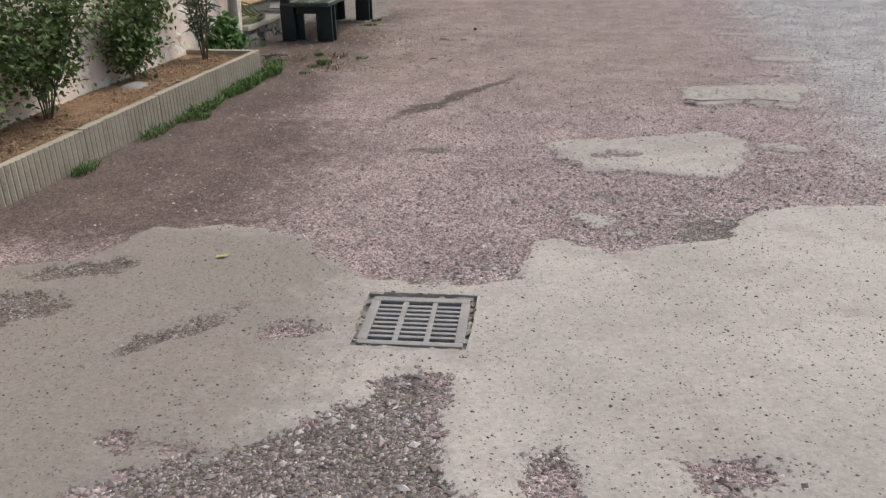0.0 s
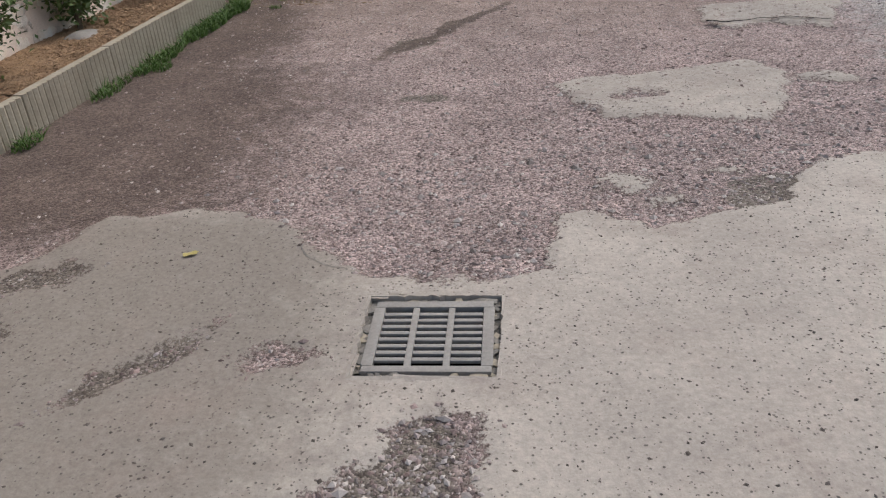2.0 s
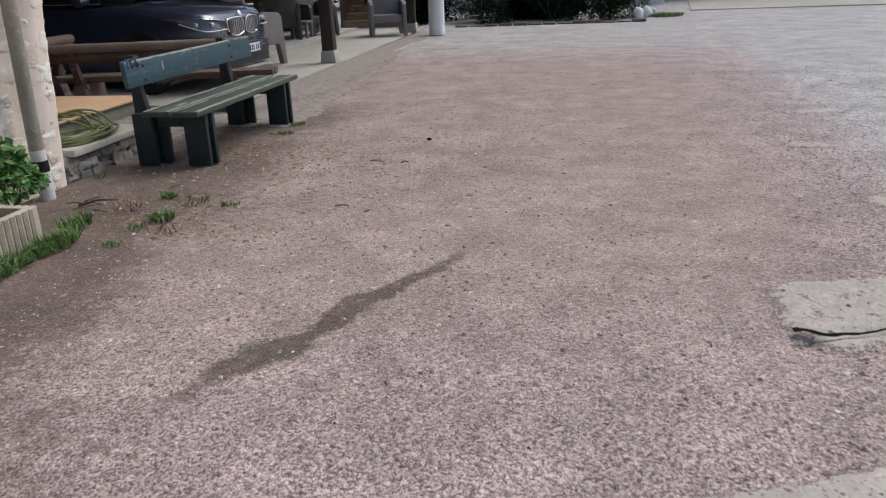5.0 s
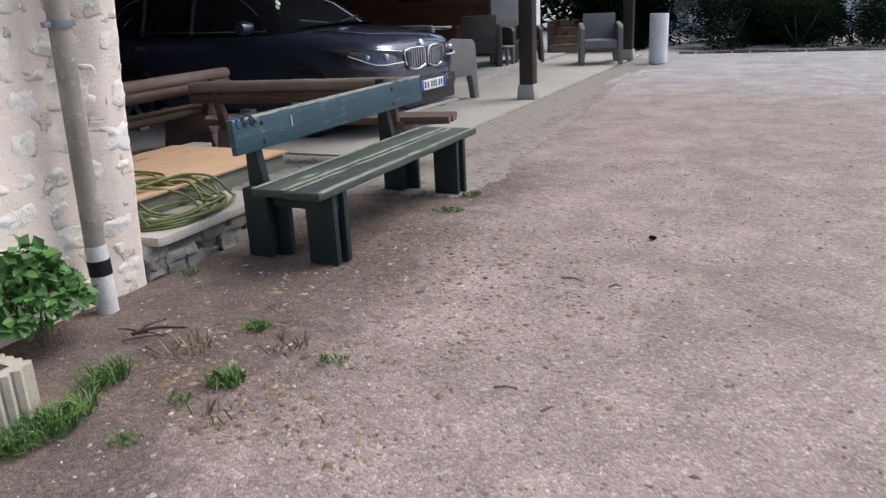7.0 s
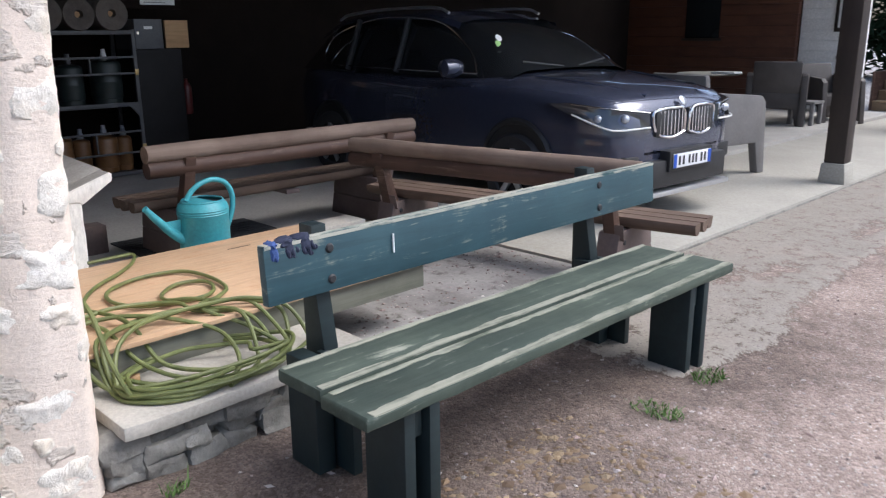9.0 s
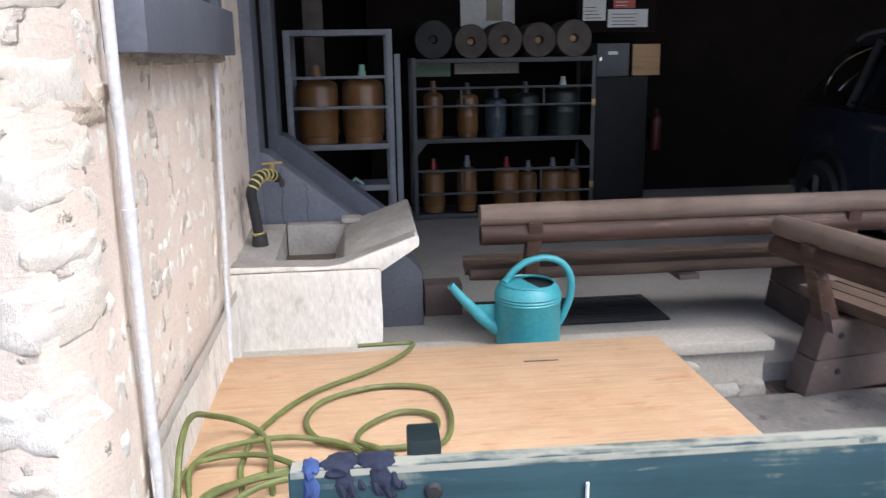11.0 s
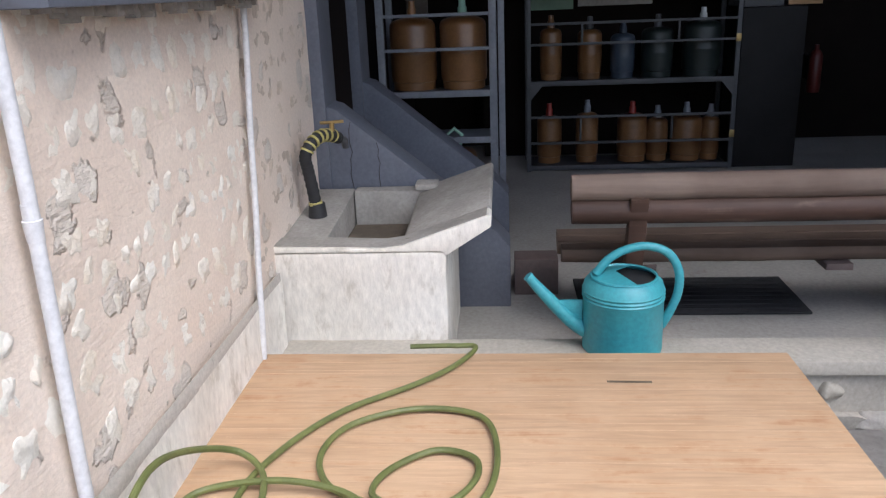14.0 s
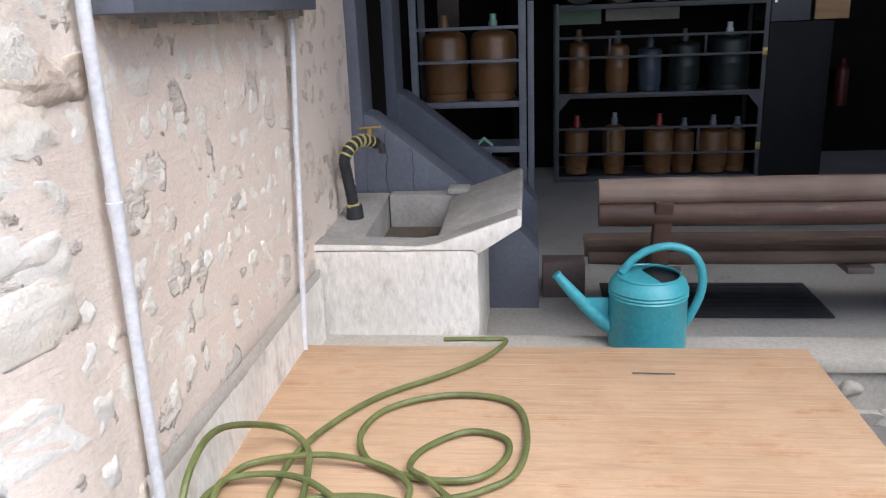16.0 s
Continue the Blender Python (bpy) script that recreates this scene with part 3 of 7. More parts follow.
NEAR_GRAVEL = [(-0.24, 2.12), (-0.15, 2.17), (-0.04, 2.08), (-0.04, 1.85), (0.12, 1.56), (0.2, 1.0), (0.1, 0.2), (-1.6, 0.5), (-0.9, 1.5), (-0.7, 1.64), (-0.43, 1.83), (-0.31, 2.0)]
MID_PATCH = [(0.17, 5.1), (0.34, 5.26), (0.87, 5.4), (1.4, 5.58), (1.54, 5.28), (1.3, 4.55), (1.0, 4.55), (0.74, 4.55), (0.45, 4.55), (0.42, 4.7), (0.3, 4.78)]
CRACK_PATCH = [(1.29, 6.95), (2.35, 7.2), (2.08, 6.36), (1.76, 6.43), (1.45, 6.33), (1.25, 6.55)]
APRON_RIM = [(-3.8, 10.6), (-2.55, 10.9), (-2.4, 11.6), (-2.62, 12.3), (-2.57, 12.9), (-2.75, 15.4), (-3.0, 18), (-3.06, 20.8), (-3.3, 23), (-3.8, 23)]
GRATE = (-0.222, 2.543, 3.2)  # centre and turn of the drain


def ground_fields(x, y):
    """Where the ground is concrete, grey chips, dark chips or soil, and its height."""
    wx, wy = x + 0.16 * (fractal(5, x * 3, y * 3) - 0.5), y + 0.16 * (fractal(9, x * 3, y * 3) - 0.5)
    wx, wy = wx + 0.07 * (fractal(15, x * 13, y * 13, 3) - 0.5), wy + 0.07 * (fractal(19, x * 13, y * 13, 3) - 0.5)
    conc = inside(FRONT_SLAB, wx, wy)
    conc = np.minimum(conc, -inside(NEAR_GRAVEL, wx, wy))
    for o in ((-1.18, 2.34, 0.24, 0.06, 52), (-0.72, 2.4, 0.14, 0.06, 10), (0.36, 1.62, 0.1, 0.12, 0), (0.9, 1.78, 0.14, 0.06, 20), (-2.1, 2.35, 0.4, 0.14, 20),
              (-0.77, 1.60, 0.12, 0.05, -25), (-0.97, 1.62, 0.06, 0.05, 0), (-0.70, 1.47, 0.035, 0.13, 0), (0.83, 1.67, 0.07, 0.05, 0), (-1.85, 2.8, 0.22, 0.09, 35)):
        conc = np.minimum(conc, -oval(*o, wx, wy))
    for p, thin in ((MID_PATCH, 0.034), (CRACK_PATCH, 0.024), (APRON_RIM, 0.022)):
        conc = np.maximum(conc, np.minimum(inside(p, wx, wy), thin))
    for o in ((2.42, 8.4, 0.34, 0.16, 0), (2.1, 9.95, 0.2, 0.1, 0), (0.45, 3.76, 0.16, 0.07, 10), (0.98, 3.87, 0.1, 0.05, 0), (1.75, 5.2, 0.16, 0.08, 0),
              (0.62, 3.6, 0.1, 0.04, 30), (-0.9, 3.22, 0.1, 0.05, 0), (2.6, 11.5, 0.3, 0.12, 10)):
        conc = np.maximum(conc, np.minimum(oval(*o, wx, wy), 0.022) - 0.003)
    for o in ((0.66, 4.9, 0.14, 0.06, 10), (-3.0, 12.6, 0.25, 0.1, 60), (-2.9, 14.1, 0.3, 0.1, 80), (-2.9, 16.5, 0.5, 0.12, 80), (-3.1, 18.6, 0.6, 0.1, 85)):
        conc = np.minimum(conc, -oval(*o, wx, wy))
    grey = np.clip((x - 1.35 - 0.04 * y) * 0.7, 0, 0.85) * np.clip((y - 2) / 2, 0, 1)
    grey = np.maximum(grey, np.clip((y - 11) / 12, 0, 0.7))
    dark = np.clip(inside(NEAR_GRAVEL, x, y) * 6 + 0.5, 0, 1)
    for o in ((1.2, 3.65, 0.3, 0.2, 20), (-0.62, 6.55, 0.75, 0.05, 63), (-0.88, 6.08, 0.2, 0.13, 50), (-0.85, 6.1, 0.16, 0.1, 60), (-0.6, 4.9, 0.14, 0.07, 10), (-1.18, 2.34, 0.26, 0.1, 52), (-2.1, 2.35, 0.45, 0.18, 20), (-1.85, 2.8, 0.25, 0.12, 35)):
        dark = np.maximum(dark, np.clip(oval(*o, wx, wy) * 12 + 0.6, 0, 1))
    soil = np.clip(1 - (x + 2.75) / 1.6, 0, 1) * np.clip((y - 2.5), 0, 1) * np.clip((16 - y) / 4, 0, 1)
    soil = np.maximum(soil, 0.9 * np.clip((-1.15 - x) / 1.3, 0, 1) * np.clip((y - 3) / 1, 0, 1) * np.clip((13 - y) / 3, 0, 1))
    soil = np.maximum(soil, 0.8 * np.clip((-0.35 - x) / 1.5, 0, 1) * np.clip((7 - y) / 2, 0, 1) * np.clip(y - 2.5, 0, 1))
    soil = soil * np.maximum(np.clip(0.15 + 1.7 * fractal(63, x * 0.8, y * 0.8), 0.35, 1.25), np.clip((7.2 - y) / 1.5, 0, 1.1))
    soil = soil * (1 - 0.28 * np.clip(y - 7.2, 0, 1))
    soil = np.maximum(soil, np.clip(oval(-0.62, 6.55, 0.75, 0.055, 63, wx, wy) * 14 + 0.7, 0, 1))
    soil = np.maximum(soil, np.clip(oval(-0.9, 6.06, 0.24, 0.11, 55, wx, wy) * 14 + 0.5, 0, 1))
    soil = np.maximum(soil, np.clip((-2.2 - x) / 0.7, 0, 1) * np.clip((y - 7.2) * 2, 0, 1) * np.clip((9.6 - y) / 0.8, 0, 1))
    packed = np.clip((y - 4.5) / 3.5, 0, 1) * np.clip((20 - y) / 6, 0.3, 1) * np.clip((2.4 - x) / 1.2, 0, 1)
    damp = np.clip((0.1 - x) / 1.2, 0, 1) * np.clip((4 - y), 0, 1)
    damp = np.maximum(damp, np.clip((y - 4.3) * 2, 0, 0.4))
    damp = np.maximum(damp, np.clip((y - 9) * 2, 0, 1) * np.clip((-2 - x) * 4, 0, 1))
    z = 0.014 * (fractal(21, x * 0.7, y * 0.7) - 0.5) + 0.006 * (fractal(31, x * 9, y * 9, 2) - 0.5) + 0.008 * np.clip(conc / 0.02, -1, 1)
    lip = np.clip(1 - np.abs(y - 6.44 - 0.05 * np.sin(x * 9) - 0.03 * (x - 1.6)) / 0.05, 0, 1) * ((x > 1.22) & (x < 2.1))
    z = z - 0.02 * lip
    dark = np.maximum(dark, lip)
    return conc, grey, dark, soil, damp, packed, z


def ruled(lo, hi, step, reach):
    """Lines close together from lo to hi, and ever wider apart out to the horizon."""
    mid = np.arange(lo, hi + step / 2, step)
    out, gap = [], step
    while sum(out) < reach:
        gap *= 1.22
        out.append(gap)
    far = np.cumsum(out)
    return np.concatenate([lo - far[::-1], mid, hi + far])


def build_ground():
    xs, ys = ruled(-3.7, 3.3, 0.032, 600), ruled(0.6, 11.0, 0.032, 600)
    gx, gy = np.meshgrid(xs, ys)
    x, y = gx.ravel(), gy.ravel()
    conc, grey, dark, soil, damp, packed, z = ground_fields(x, y)
    z = z * np.clip(40 / (1 + np.hypot(x, y)), 0, 1)
    nx, ny = len(xs), len(ys)
    i = np.arange((nx - 1) * (ny - 1))
    a = (i // (nx - 1)) * nx + i % (nx - 1)
    quads = np.stack([a, a + 1, a + 1 + nx, a + nx], 1)
    cx, cy = x[quads].mean(1) - GRATE[0], y[quads].mean(1) - GRATE[1]
    c, s = math.cos(radians(GRATE[2])), math.sin(radians(GRATE[2]))
    quads = quads[~((np.abs(cx * c + cy * s) < 0.236) & (np.abs(cy * c - cx * s) < 0.226))]
    me = bpy.data.meshes.new("ground")
    me.from_pydata(np.stack([x, y, z], 1).tolist(), [], quads.tolist())
    for name, v in (("concrete", conc), ("grey", grey), ("dark", dark), ("soil", soil), ("damp", damp), ("packed", packed)):
        me.attributes.new(name, "FLOAT", "POINT").data.foreach_set("value", np.clip(v, -3, 3).astype(np.float32))
    me.materials.append(M_GROUND)
    me.polygons.foreach_set("use_smooth", [True] * len(me.polygons))
    tagged(new("ground", me), "worn rose gravel yard with broken patches of pale concrete", "ground", kind="structure")


build_ground()


# ---- walls ----
FACE_X, SIDE_Y, FLOOR_Z = -3.55, 8.66, 0.09


def coat_depth(u, v, seed=71, amount=0.012):
    return amount * (fractal(seed, u * 3, v * 3) - 0.5) * 2 + amount * 0.4 * (fractal(seed + 50, u * 11, v * 11, 3) - 0.5)


def rough_sheet(bm, to_place, u0, u1, v0, v1, step, seed, amount, fade=None):
    """An uneven wall face."""
    us, vs = np.linspace(u0, u1, int((u1 - u0) / step) + 1), np.linspace(v0, v1, int((v1 - v0) / step) + 1)
    gu, gv = np.meshgrid(us, vs)
    d = coat_depth(gu, gv, seed, amount)
    rows = [[bm.verts.new(to_place(gu[r, c], gv[r, c], d[r, c])) for c in range(len(us))] for r in range(len(vs))]
    for r in range(len(vs) - 1):
        for c in range(len(us) - 1):
            bm.faces.new((rows[r][c], rows[r][c + 1], rows[r + 1][c + 1], rows[r + 1][c]))
    return bm


def corner_place(u, v, d):
    """Along the front face for u below zero, round the soft corner, then along the side face."""
    r = 0.06
    arc = r * math.pi / 2
    if u <= 0:
        p, nx, ny = (FACE_X, SIDE_Y - r + u), 1.0, 0.0
    elif u < arc:
        t = u / r
        p, nx, ny = (FACE_X - r + r * math.cos(t), SIDE_Y - r + r * math.sin(t)), math.cos(t), math.sin(t)
    else:
        p, nx, ny = (FACE_X - r - (u - arc), SIDE_Y), 0.0, 1.0
    batter = 0.04 * max(0.0, 1 - v / 1.2) if u <= arc else 0.0
    k = min(1.0, max(0.0, (u + 0.36) / 0.26))
    batter += (0.034 + 0.1 * min(2.2, max(0.0, v))) * k * k * (3 - 2 * k) * max(0.0, 1 - max(0.0, u) / arc)
    d *= 1.0 if u < 0.12 else 0.6
    return Vector((p[0] + nx * (d + batter), p[1] + ny * d, v)), Vector((nx, ny, 0))


wall = tagged(new("wall_stone"), "rubble limestone wall with pinkish lime render", "wall", kind="structure")
core = rough_sheet(bmesh.new(), lambda u, v, d: corner_place(u, v, d)[0], -3.6, 2.62, -0.1, 2.0, 0.024, 71, 0.012)
part("render_coat", core, M_RENDER, wall, smooth=60)
core = rough_sheet(bmesh.new(), lambda u, v, d: corner_place(u, v, d)[0], -8.5, -3.6, -0.1, 2.0, 0.1, 71, 0.012)
part("render_coat", core, M_RENDER, wall, smooth=60)
core = rough_sheet(bmesh.new(), lambda u, v, d: corner_place(u, v, d)[0], -8.5, 2.62, 2.0, 4.2, 0.1, 71, 0.012)
part("render_coat", core, M_RENDER, wall, smooth=60)
part("wall_core", block(-10.2, FACE_X - 0.16, 0.06, SIDE_Y - 0.16, -0.05, 4.2), M_RENDER, wall)
part("wall_core", block(-10.2, FACE_X - 0.5, -0.25, 0.05, -0.05, 4.2), M_RENDER, wall)

# roof and shell of the open barn
roof = tagged(new("roof"), "dark boarded lean-to roof over the open barn", "roof", kind="structure")
part("roof_deck", block(-10.6, -4.0, SIDE_Y - 0.05, 21.95, 4.2, 4.35), M_CEIL, roof)
part("roof_beam", block(-3.86, -3.62, SIDE_Y + 0.04, 22.1, 3.95, 4.2, 0.01), M_DARKPOST, roof)
tagged(part("wall_back", block(-10.55, -10.3, 6.0, 23.2, -0.05, 4.2), M_SHADEWALL), "back wall of the barn, brown with the barn's shade in it", "wall", kind="structure")
tagged(part("floor", block(-10.3, -5.27, SIDE_Y - 0.02, 23.0, -0.2, FLOOR_Z), M_FLOOR), "grey concrete barn floor with dust", "floor", kind="structure")
tagged(part("apron", block(-5.262, -3.6, 11.9, 23.0, -0.2, 0.045, 0.008), M_APRON), "light concrete apron slab along the barn", "pavement", kind="structure")
# dark strip of uneven width along the apron's outer edge
bm = bmesh.new()
for k in range(74):
    y = 11.92 + k * 0.15
    w = 0.005 + 0.012 * abs(noise.noise(Vector((y * 2.3, 3, 0))))
    box(bm, -3.597, -3.594 + w, y, y + 0.149, -0.1, 0.022)
tagged(part("apron_joint", bm, M_RUBBLE), "dark strip along the joint of the apron slab", "joint", kind="structure")
tagged(part("floor_low", block(-5.05, -3.42, 9.72, 11.89, -0.2, 0.03, 0.01), M_PAD), "stained low concrete pad behind the bench", "floor", kind="structure")

# the long crack in the far concrete patch
bm = bmesh.new()
left, right = [], []
for k in range(41):
    x = 1.24 + 0.86 * k / 40
    y = 6.47 + 0.04 * math.sin(x * 8) + 0.05 * (noise.noise(Vector((x * 9, 0, 0)))) + 0.03 * (x - 1.6)
    w = 0.008 + 0.016 * abs(noise.noise(Vector((x * 14, 5, 0)))) + (0.004 if k < 12 else 0)
    left.append(bm.verts.new((x, y - w, 0.019)))
    right.append(bm.verts.new((x, y + w, 0.019)))
for k in range(40):
    bm.faces.new((left[k], left[k + 1], right[k + 1], right[k]))


def crack_line(pts, width, label):
    """A thin ragged crack along points on the slab."""
    bm, line = bmesh.new(), curve_points([(x, y, 0.0) for x, y in pts], 9)
    _, _, _, _, _, _, high = ground_fields(np.array([p.x for p in line]), np.array([p.y for p in line]))
    rows = []
    for k, p in enumerate(line):
        d = (line[min(k + 1, len(line) - 1)] - line[max(k - 1, 0)]).normalized()
        w = width * (0.35 + 1.3 * abs(noise.noise(Vector((p.x * 30, p.y * 30, 2)))))
        j = 0.012 * noise.noise(Vector((p.x * 22, p.y * 22, 7)))
        s = Vector((-d.y, d.x, 0))
        rows.append([bm.verts.new(Vector((p.x, p.y, high[k] + 0.003)) + s * (j + o)) for o in (-w, w)])
    for a, b in zip(rows, rows[1:]):
        bm.faces.new((a[0], a[1], b[1], b[0]))
    bmesh.ops.recalc_face_normals(bm, faces=bm.faces[:])
    tagged(part("slab_crack", bm, M_RUBBLE), label, "crack", kind="structure")


crack_line([(-0.80, 3.2), (-0.83, 3.1), (-0.74, 3.0), (-0.6, 2.94)], 0.004, "crack round a loose piece of the slab")
crack_line([(-2.66, 8.16), (-2.5, 8.27), (-2.42, 8.36), (-2.22, 8.36), (-2.11, 8.46), (-2.08, 8.57)], 0.007, "broken lip of hard dirt beside the bench")
tagged(part("ground_crack", bm, M_PIT), "dark open crack across a pale concrete patch", "crack", kind="structure")


# ---- barn front: ledge, threshold, plinth ----
ledge = thing("ledge", -3.6, 9.15, 0.0, "pale concrete ledge on dark rubble footing", "ledge", kind="structure")
bm = block(-0.42, 0.17, -0.46, 0.62, 0.182, 0.235, 0.012)
bmesh.ops.subdivide_edges(bm, edges=[e for e in bm.edges if abs(e.verts[0].co.y - e.verts[1].co.y) > 0.5], cuts=16)
for v in bm.verts:
    v.co += 0.008 * noise.noise_vector(v.co * 7)
part("slab", bm, M_PALE, ledge)
for k in range(24):
    w = random.uniform(0.10, 0.22)
    y = -0.52 + (k % 8) * 0.145 + random.uniform(-0.03, 0.03)
    z = (k // 8) * 0.06
    bm = block(0.0, random.uniform(0.10, 0.15), y, y + w, z - 0.02, z + random.uniform(0.05, 0.075), 0.014)
    bmesh.ops.subdivide_edges(bm, edges=[e for e in bm.edges if e.calc_length() > 0.04], cuts=2, use_grid_fill=True)
    for v in bm.verts:
        v.co += 0.03 * noise.noise_vector(v.co * 11 + Vector((k, 0, 0))) + 0.008 * noise.noise_vector(v.co * 38)
    part("footing_stone", bm, M_RUBBLE, ledge)
part("fill", block(-0.42, 0.06, -0.5, 0.6, -0.1, 0.181), M_RUBBLE, ledge)

step = thing("threshold", -5.16, 9.9, 0.0, "broken cement threshold with crumbling rubble face", "step", kind="structure")
part("cement_top", block(-0.11, 0.10, -1.22, 1.18, 0.235, 0.29, 0.01), M_PALE, step)
part("cement_core", block(-0.10, 0.05, -1.22, 1.16, -0.1, 0.234), M_PALE, step)
bm = rough_sheet(bmesh.new(), lambda u, v, d: Vector((0.075 + d, u, v - 0.03)), -1.2, 1.15, 0.0, 0.262, 0.022, 57, 0.028)
part("crumbling_face", bm, M_PALE, step, "broken mortar face of the threshold", smooth=35)
for k in range(16):
    y, z = random.uniform(0.2, 1.08), random.uniform(-0.02, 0.17)
    w = random.uniform(0.06, 0.17)
    bm = block(0.0, random.uniform(0.075, 0.11), y, y + w, z, z + w * 0.55, 0.016)
    bmesh.ops.subdivide_edges(bm, edges=[e for e in bm.edges if e.calc_length() > 0.03], cuts=2, use_grid_fill=True)
    for v in bm.verts:
        v.co += 0.03 * noise.noise_vector(v.co * 12 + Vector((k, 0, 0))) + 0.008 * noise.noise_vector(v.co * 40)
    part("rubble_stone", bm, M_PALE if k % 3 else M_BAND, step, smooth=70)

# plinth band on the side wall
bm = rough_sheet(bmesh.new(), lambda u, v, d: Vector((-3.72 - u, SIDE_Y + 0.026 + d, v)), 0, 1.5, 0.15, 0.56, 0.03, 88, 0.007)
part("plinth", bm, M_SINK, wall, smooth=60)
bm = rough_sheet(bmesh.new(), lambda u, v, d: Vector((-3.72 - u, SIDE_Y + 0.024 + d + 0.003 * math.sin((v - 0.555) / 0.055 * math.pi), v - 0.012 * u)), 0, 1.5, 0.555, 0.61, 0.011, 89, 0.006)
part("plinth_band", bm, M_BAND, wall, smooth=60)


# ---- wash trough ----
def wash_trough():
    t = thing("wash_trough", -5.66, 9.0, FLOOR_Z, "old whitewashed concrete wash trough with sloping washboard", "trough")
    z = FLOOR_Z
    # local: x from -0.40 (back) to 0.40 (front), y from -0.36 (wall) to 0.31
    bm = block(0.285, 0.40, -0.357, 0.313, 0, 0.561, 0.014)
    bmesh.ops.subdivide_edges(bm, edges=bm.edges[:], cuts=5, use_grid_fill=True)
    for v in bm.verts:
        v.co += 0.006 * noise.noise_vector(v.co * 9)
    part("front_wall", bm, M_SINK, t, "whitewash flaking off rough concrete")
    part("back_wall", block(-0.38, -0.29, -0.155, 0.2, 0.3, 0.63, 0.012), M_SINKTOP, t)
    part("back_corner", block(-0.38, -0.27, 0.13, 0.235, 0.632, 0.66, 0.01), M_SINKTOP, t)
    bm = prism(bmesh.new(), [(-0.38, 0.0), (0.284, 0.0), (0.284, 0.585), (-0.10, 0.605), (-0.38, 0.625)], -0.357, -0.16, "y", 0.014)
    part("tap_ledge", bm, M_SINKTOP, t, "grey concrete ledge under the tap")
    part("outer_wall", block(-0.38, 0.284, 0.2, 0.313, 0, 0.54, 0.01), M_SINK, t)
    part("basin_floor", block(-0.38, 0.284, -0.158, 0.198, 0, 0.3), M_SINKTOP, t)
    ledge_line = [(-0.36, 0.562), (-0.36, 0.588), (-0.1, 0.583), (0.08, 0.577), (0.15, 0.587), (0.22, 0.612), (0.478, 0.702), (0.488, 0.69), (0.486, 0.655), (0.315, 0.545), (0.3, 0.562)]
    part("front_rim", prism(bmesh.new(), ledge_line, 0.29, 0.404, "x", 0.007), M_SINK, t)
    part("rim_top", prism(bmesh.new(), [(-0.352, 0.5895), (-0.352, 0.5925), (-0.1, 0.5875), (0.08, 0.5815), (0.15, 0.5915), (0.22, 0.6165), (0.47, 0.7035), (0.47, 0.7005), (0.22, 0.6135), (0.15, 0.5885), (0.08, 0.5785), (-0.1, 0.5845)], 0.286, 0.396, "x"), M_SINKTOP, t, "bare grey worn rim")
    board = [(0.09, 0.44), (0.15, 0.588), (0.22, 0.618), (0.478, 0.708), (0.488, 0.695), (0.486, 0.66), (0.315, 0.545), (0.2, 0.50)]
    bm = prism(bmesh.new(), board, -0.36, 0.285, "x", 0.006)
    for v in bm.verts:
        v.co.z += 0.03 * (0.285 - v.co.x) / 0.645
    part("washboard", bm, M_SINKTOP, t, "smooth grey sloping washboard")
    # dark brown block over the lower part of the basin
    part("dark_residue", block(-0.289, 0.283, -0.157, 0.12, 0.301, 0.47), M_BASIN, t, "dark brown fill in the basin")
    return t


wash_trough()


def tap():
    t = thing("standpipe_tap", -5.64, 8.745, 0.70, "black standpipe tap lagged with yellow tape", "tap")
    path = curve_points([(0, 0, 0), (0.01, -0.008, 0.1), (0.025, -0.018, 0.2), (0.04, -0.02, 0.255), (0.02, 0.0, 0.30), (-0.04, 0.03, 0.325), (-0.11, 0.06, 0.315), (-0.16, 0.08, 0.295)], 7)
    part("lagging", tube(bmesh.new(), path, [0.0235 + 0.003 * (k % 2) for k in range(len(path))], 12), M_BLACK, t)
    for k in (1, 3, 24, 27, 30, 33, 36, 39, 43):
        if k + 2 < len(path):
            part("tape_band", tube(bmesh.new(), path[k:k + 2], 0.0295, 12), M_YELLOW, t)
    part("foot", tube(bmesh.new(), [(0, 0, -0.01), (0, 0, 0.05)], [0.04, 0.034], 12), M_BLACK, t)
    part("spout", tube(bmesh.new(), [(-0.15, 0.08, 0.30), (-0.19, 0.1, 0.275), (-0.195, 0.102, 0.245)], [0.02, 0.018, 0.014], 10), M_RACKDARK, t, "dull metal spout")
    part("handle", tube(bmesh.new(), [(-0.1, 0.02, 0.37), (-0.1, 0.12, 0.375)], 0.007, 8), M_BRASS, t, "brass tee handle")
    part("stem", tube(bmesh.new(), [(-0.1, 0.065, 0.31), (-0.1, 0.07, 0.37)], 0.011, 8), M_BRASS, t)


tap()


# ---- slate-blue pillar and buttresses ----
def buttress(x, thick, label):
    t = thing("buttress", x, SIDE_Y, FLOOR_Z - 0.01, label, "buttress", group="barn buttresses", kind="structure")
    s = [(0.0, 0.0), (0.0, 1.03), (0.10, 1.0), (0.83, 0.40), (0.90, 0.32), (0.90, 0.0)]
    part("stringer", prism(bmesh.new(), s, -thick, 0.0, "x", 0.012), M_SLATE, t)
    part("pillar", block(-thick - 0.02, 0.02, -0.02, 0.06, 0.0, 4.1, 0.01), M_SLATE, t)
    return t


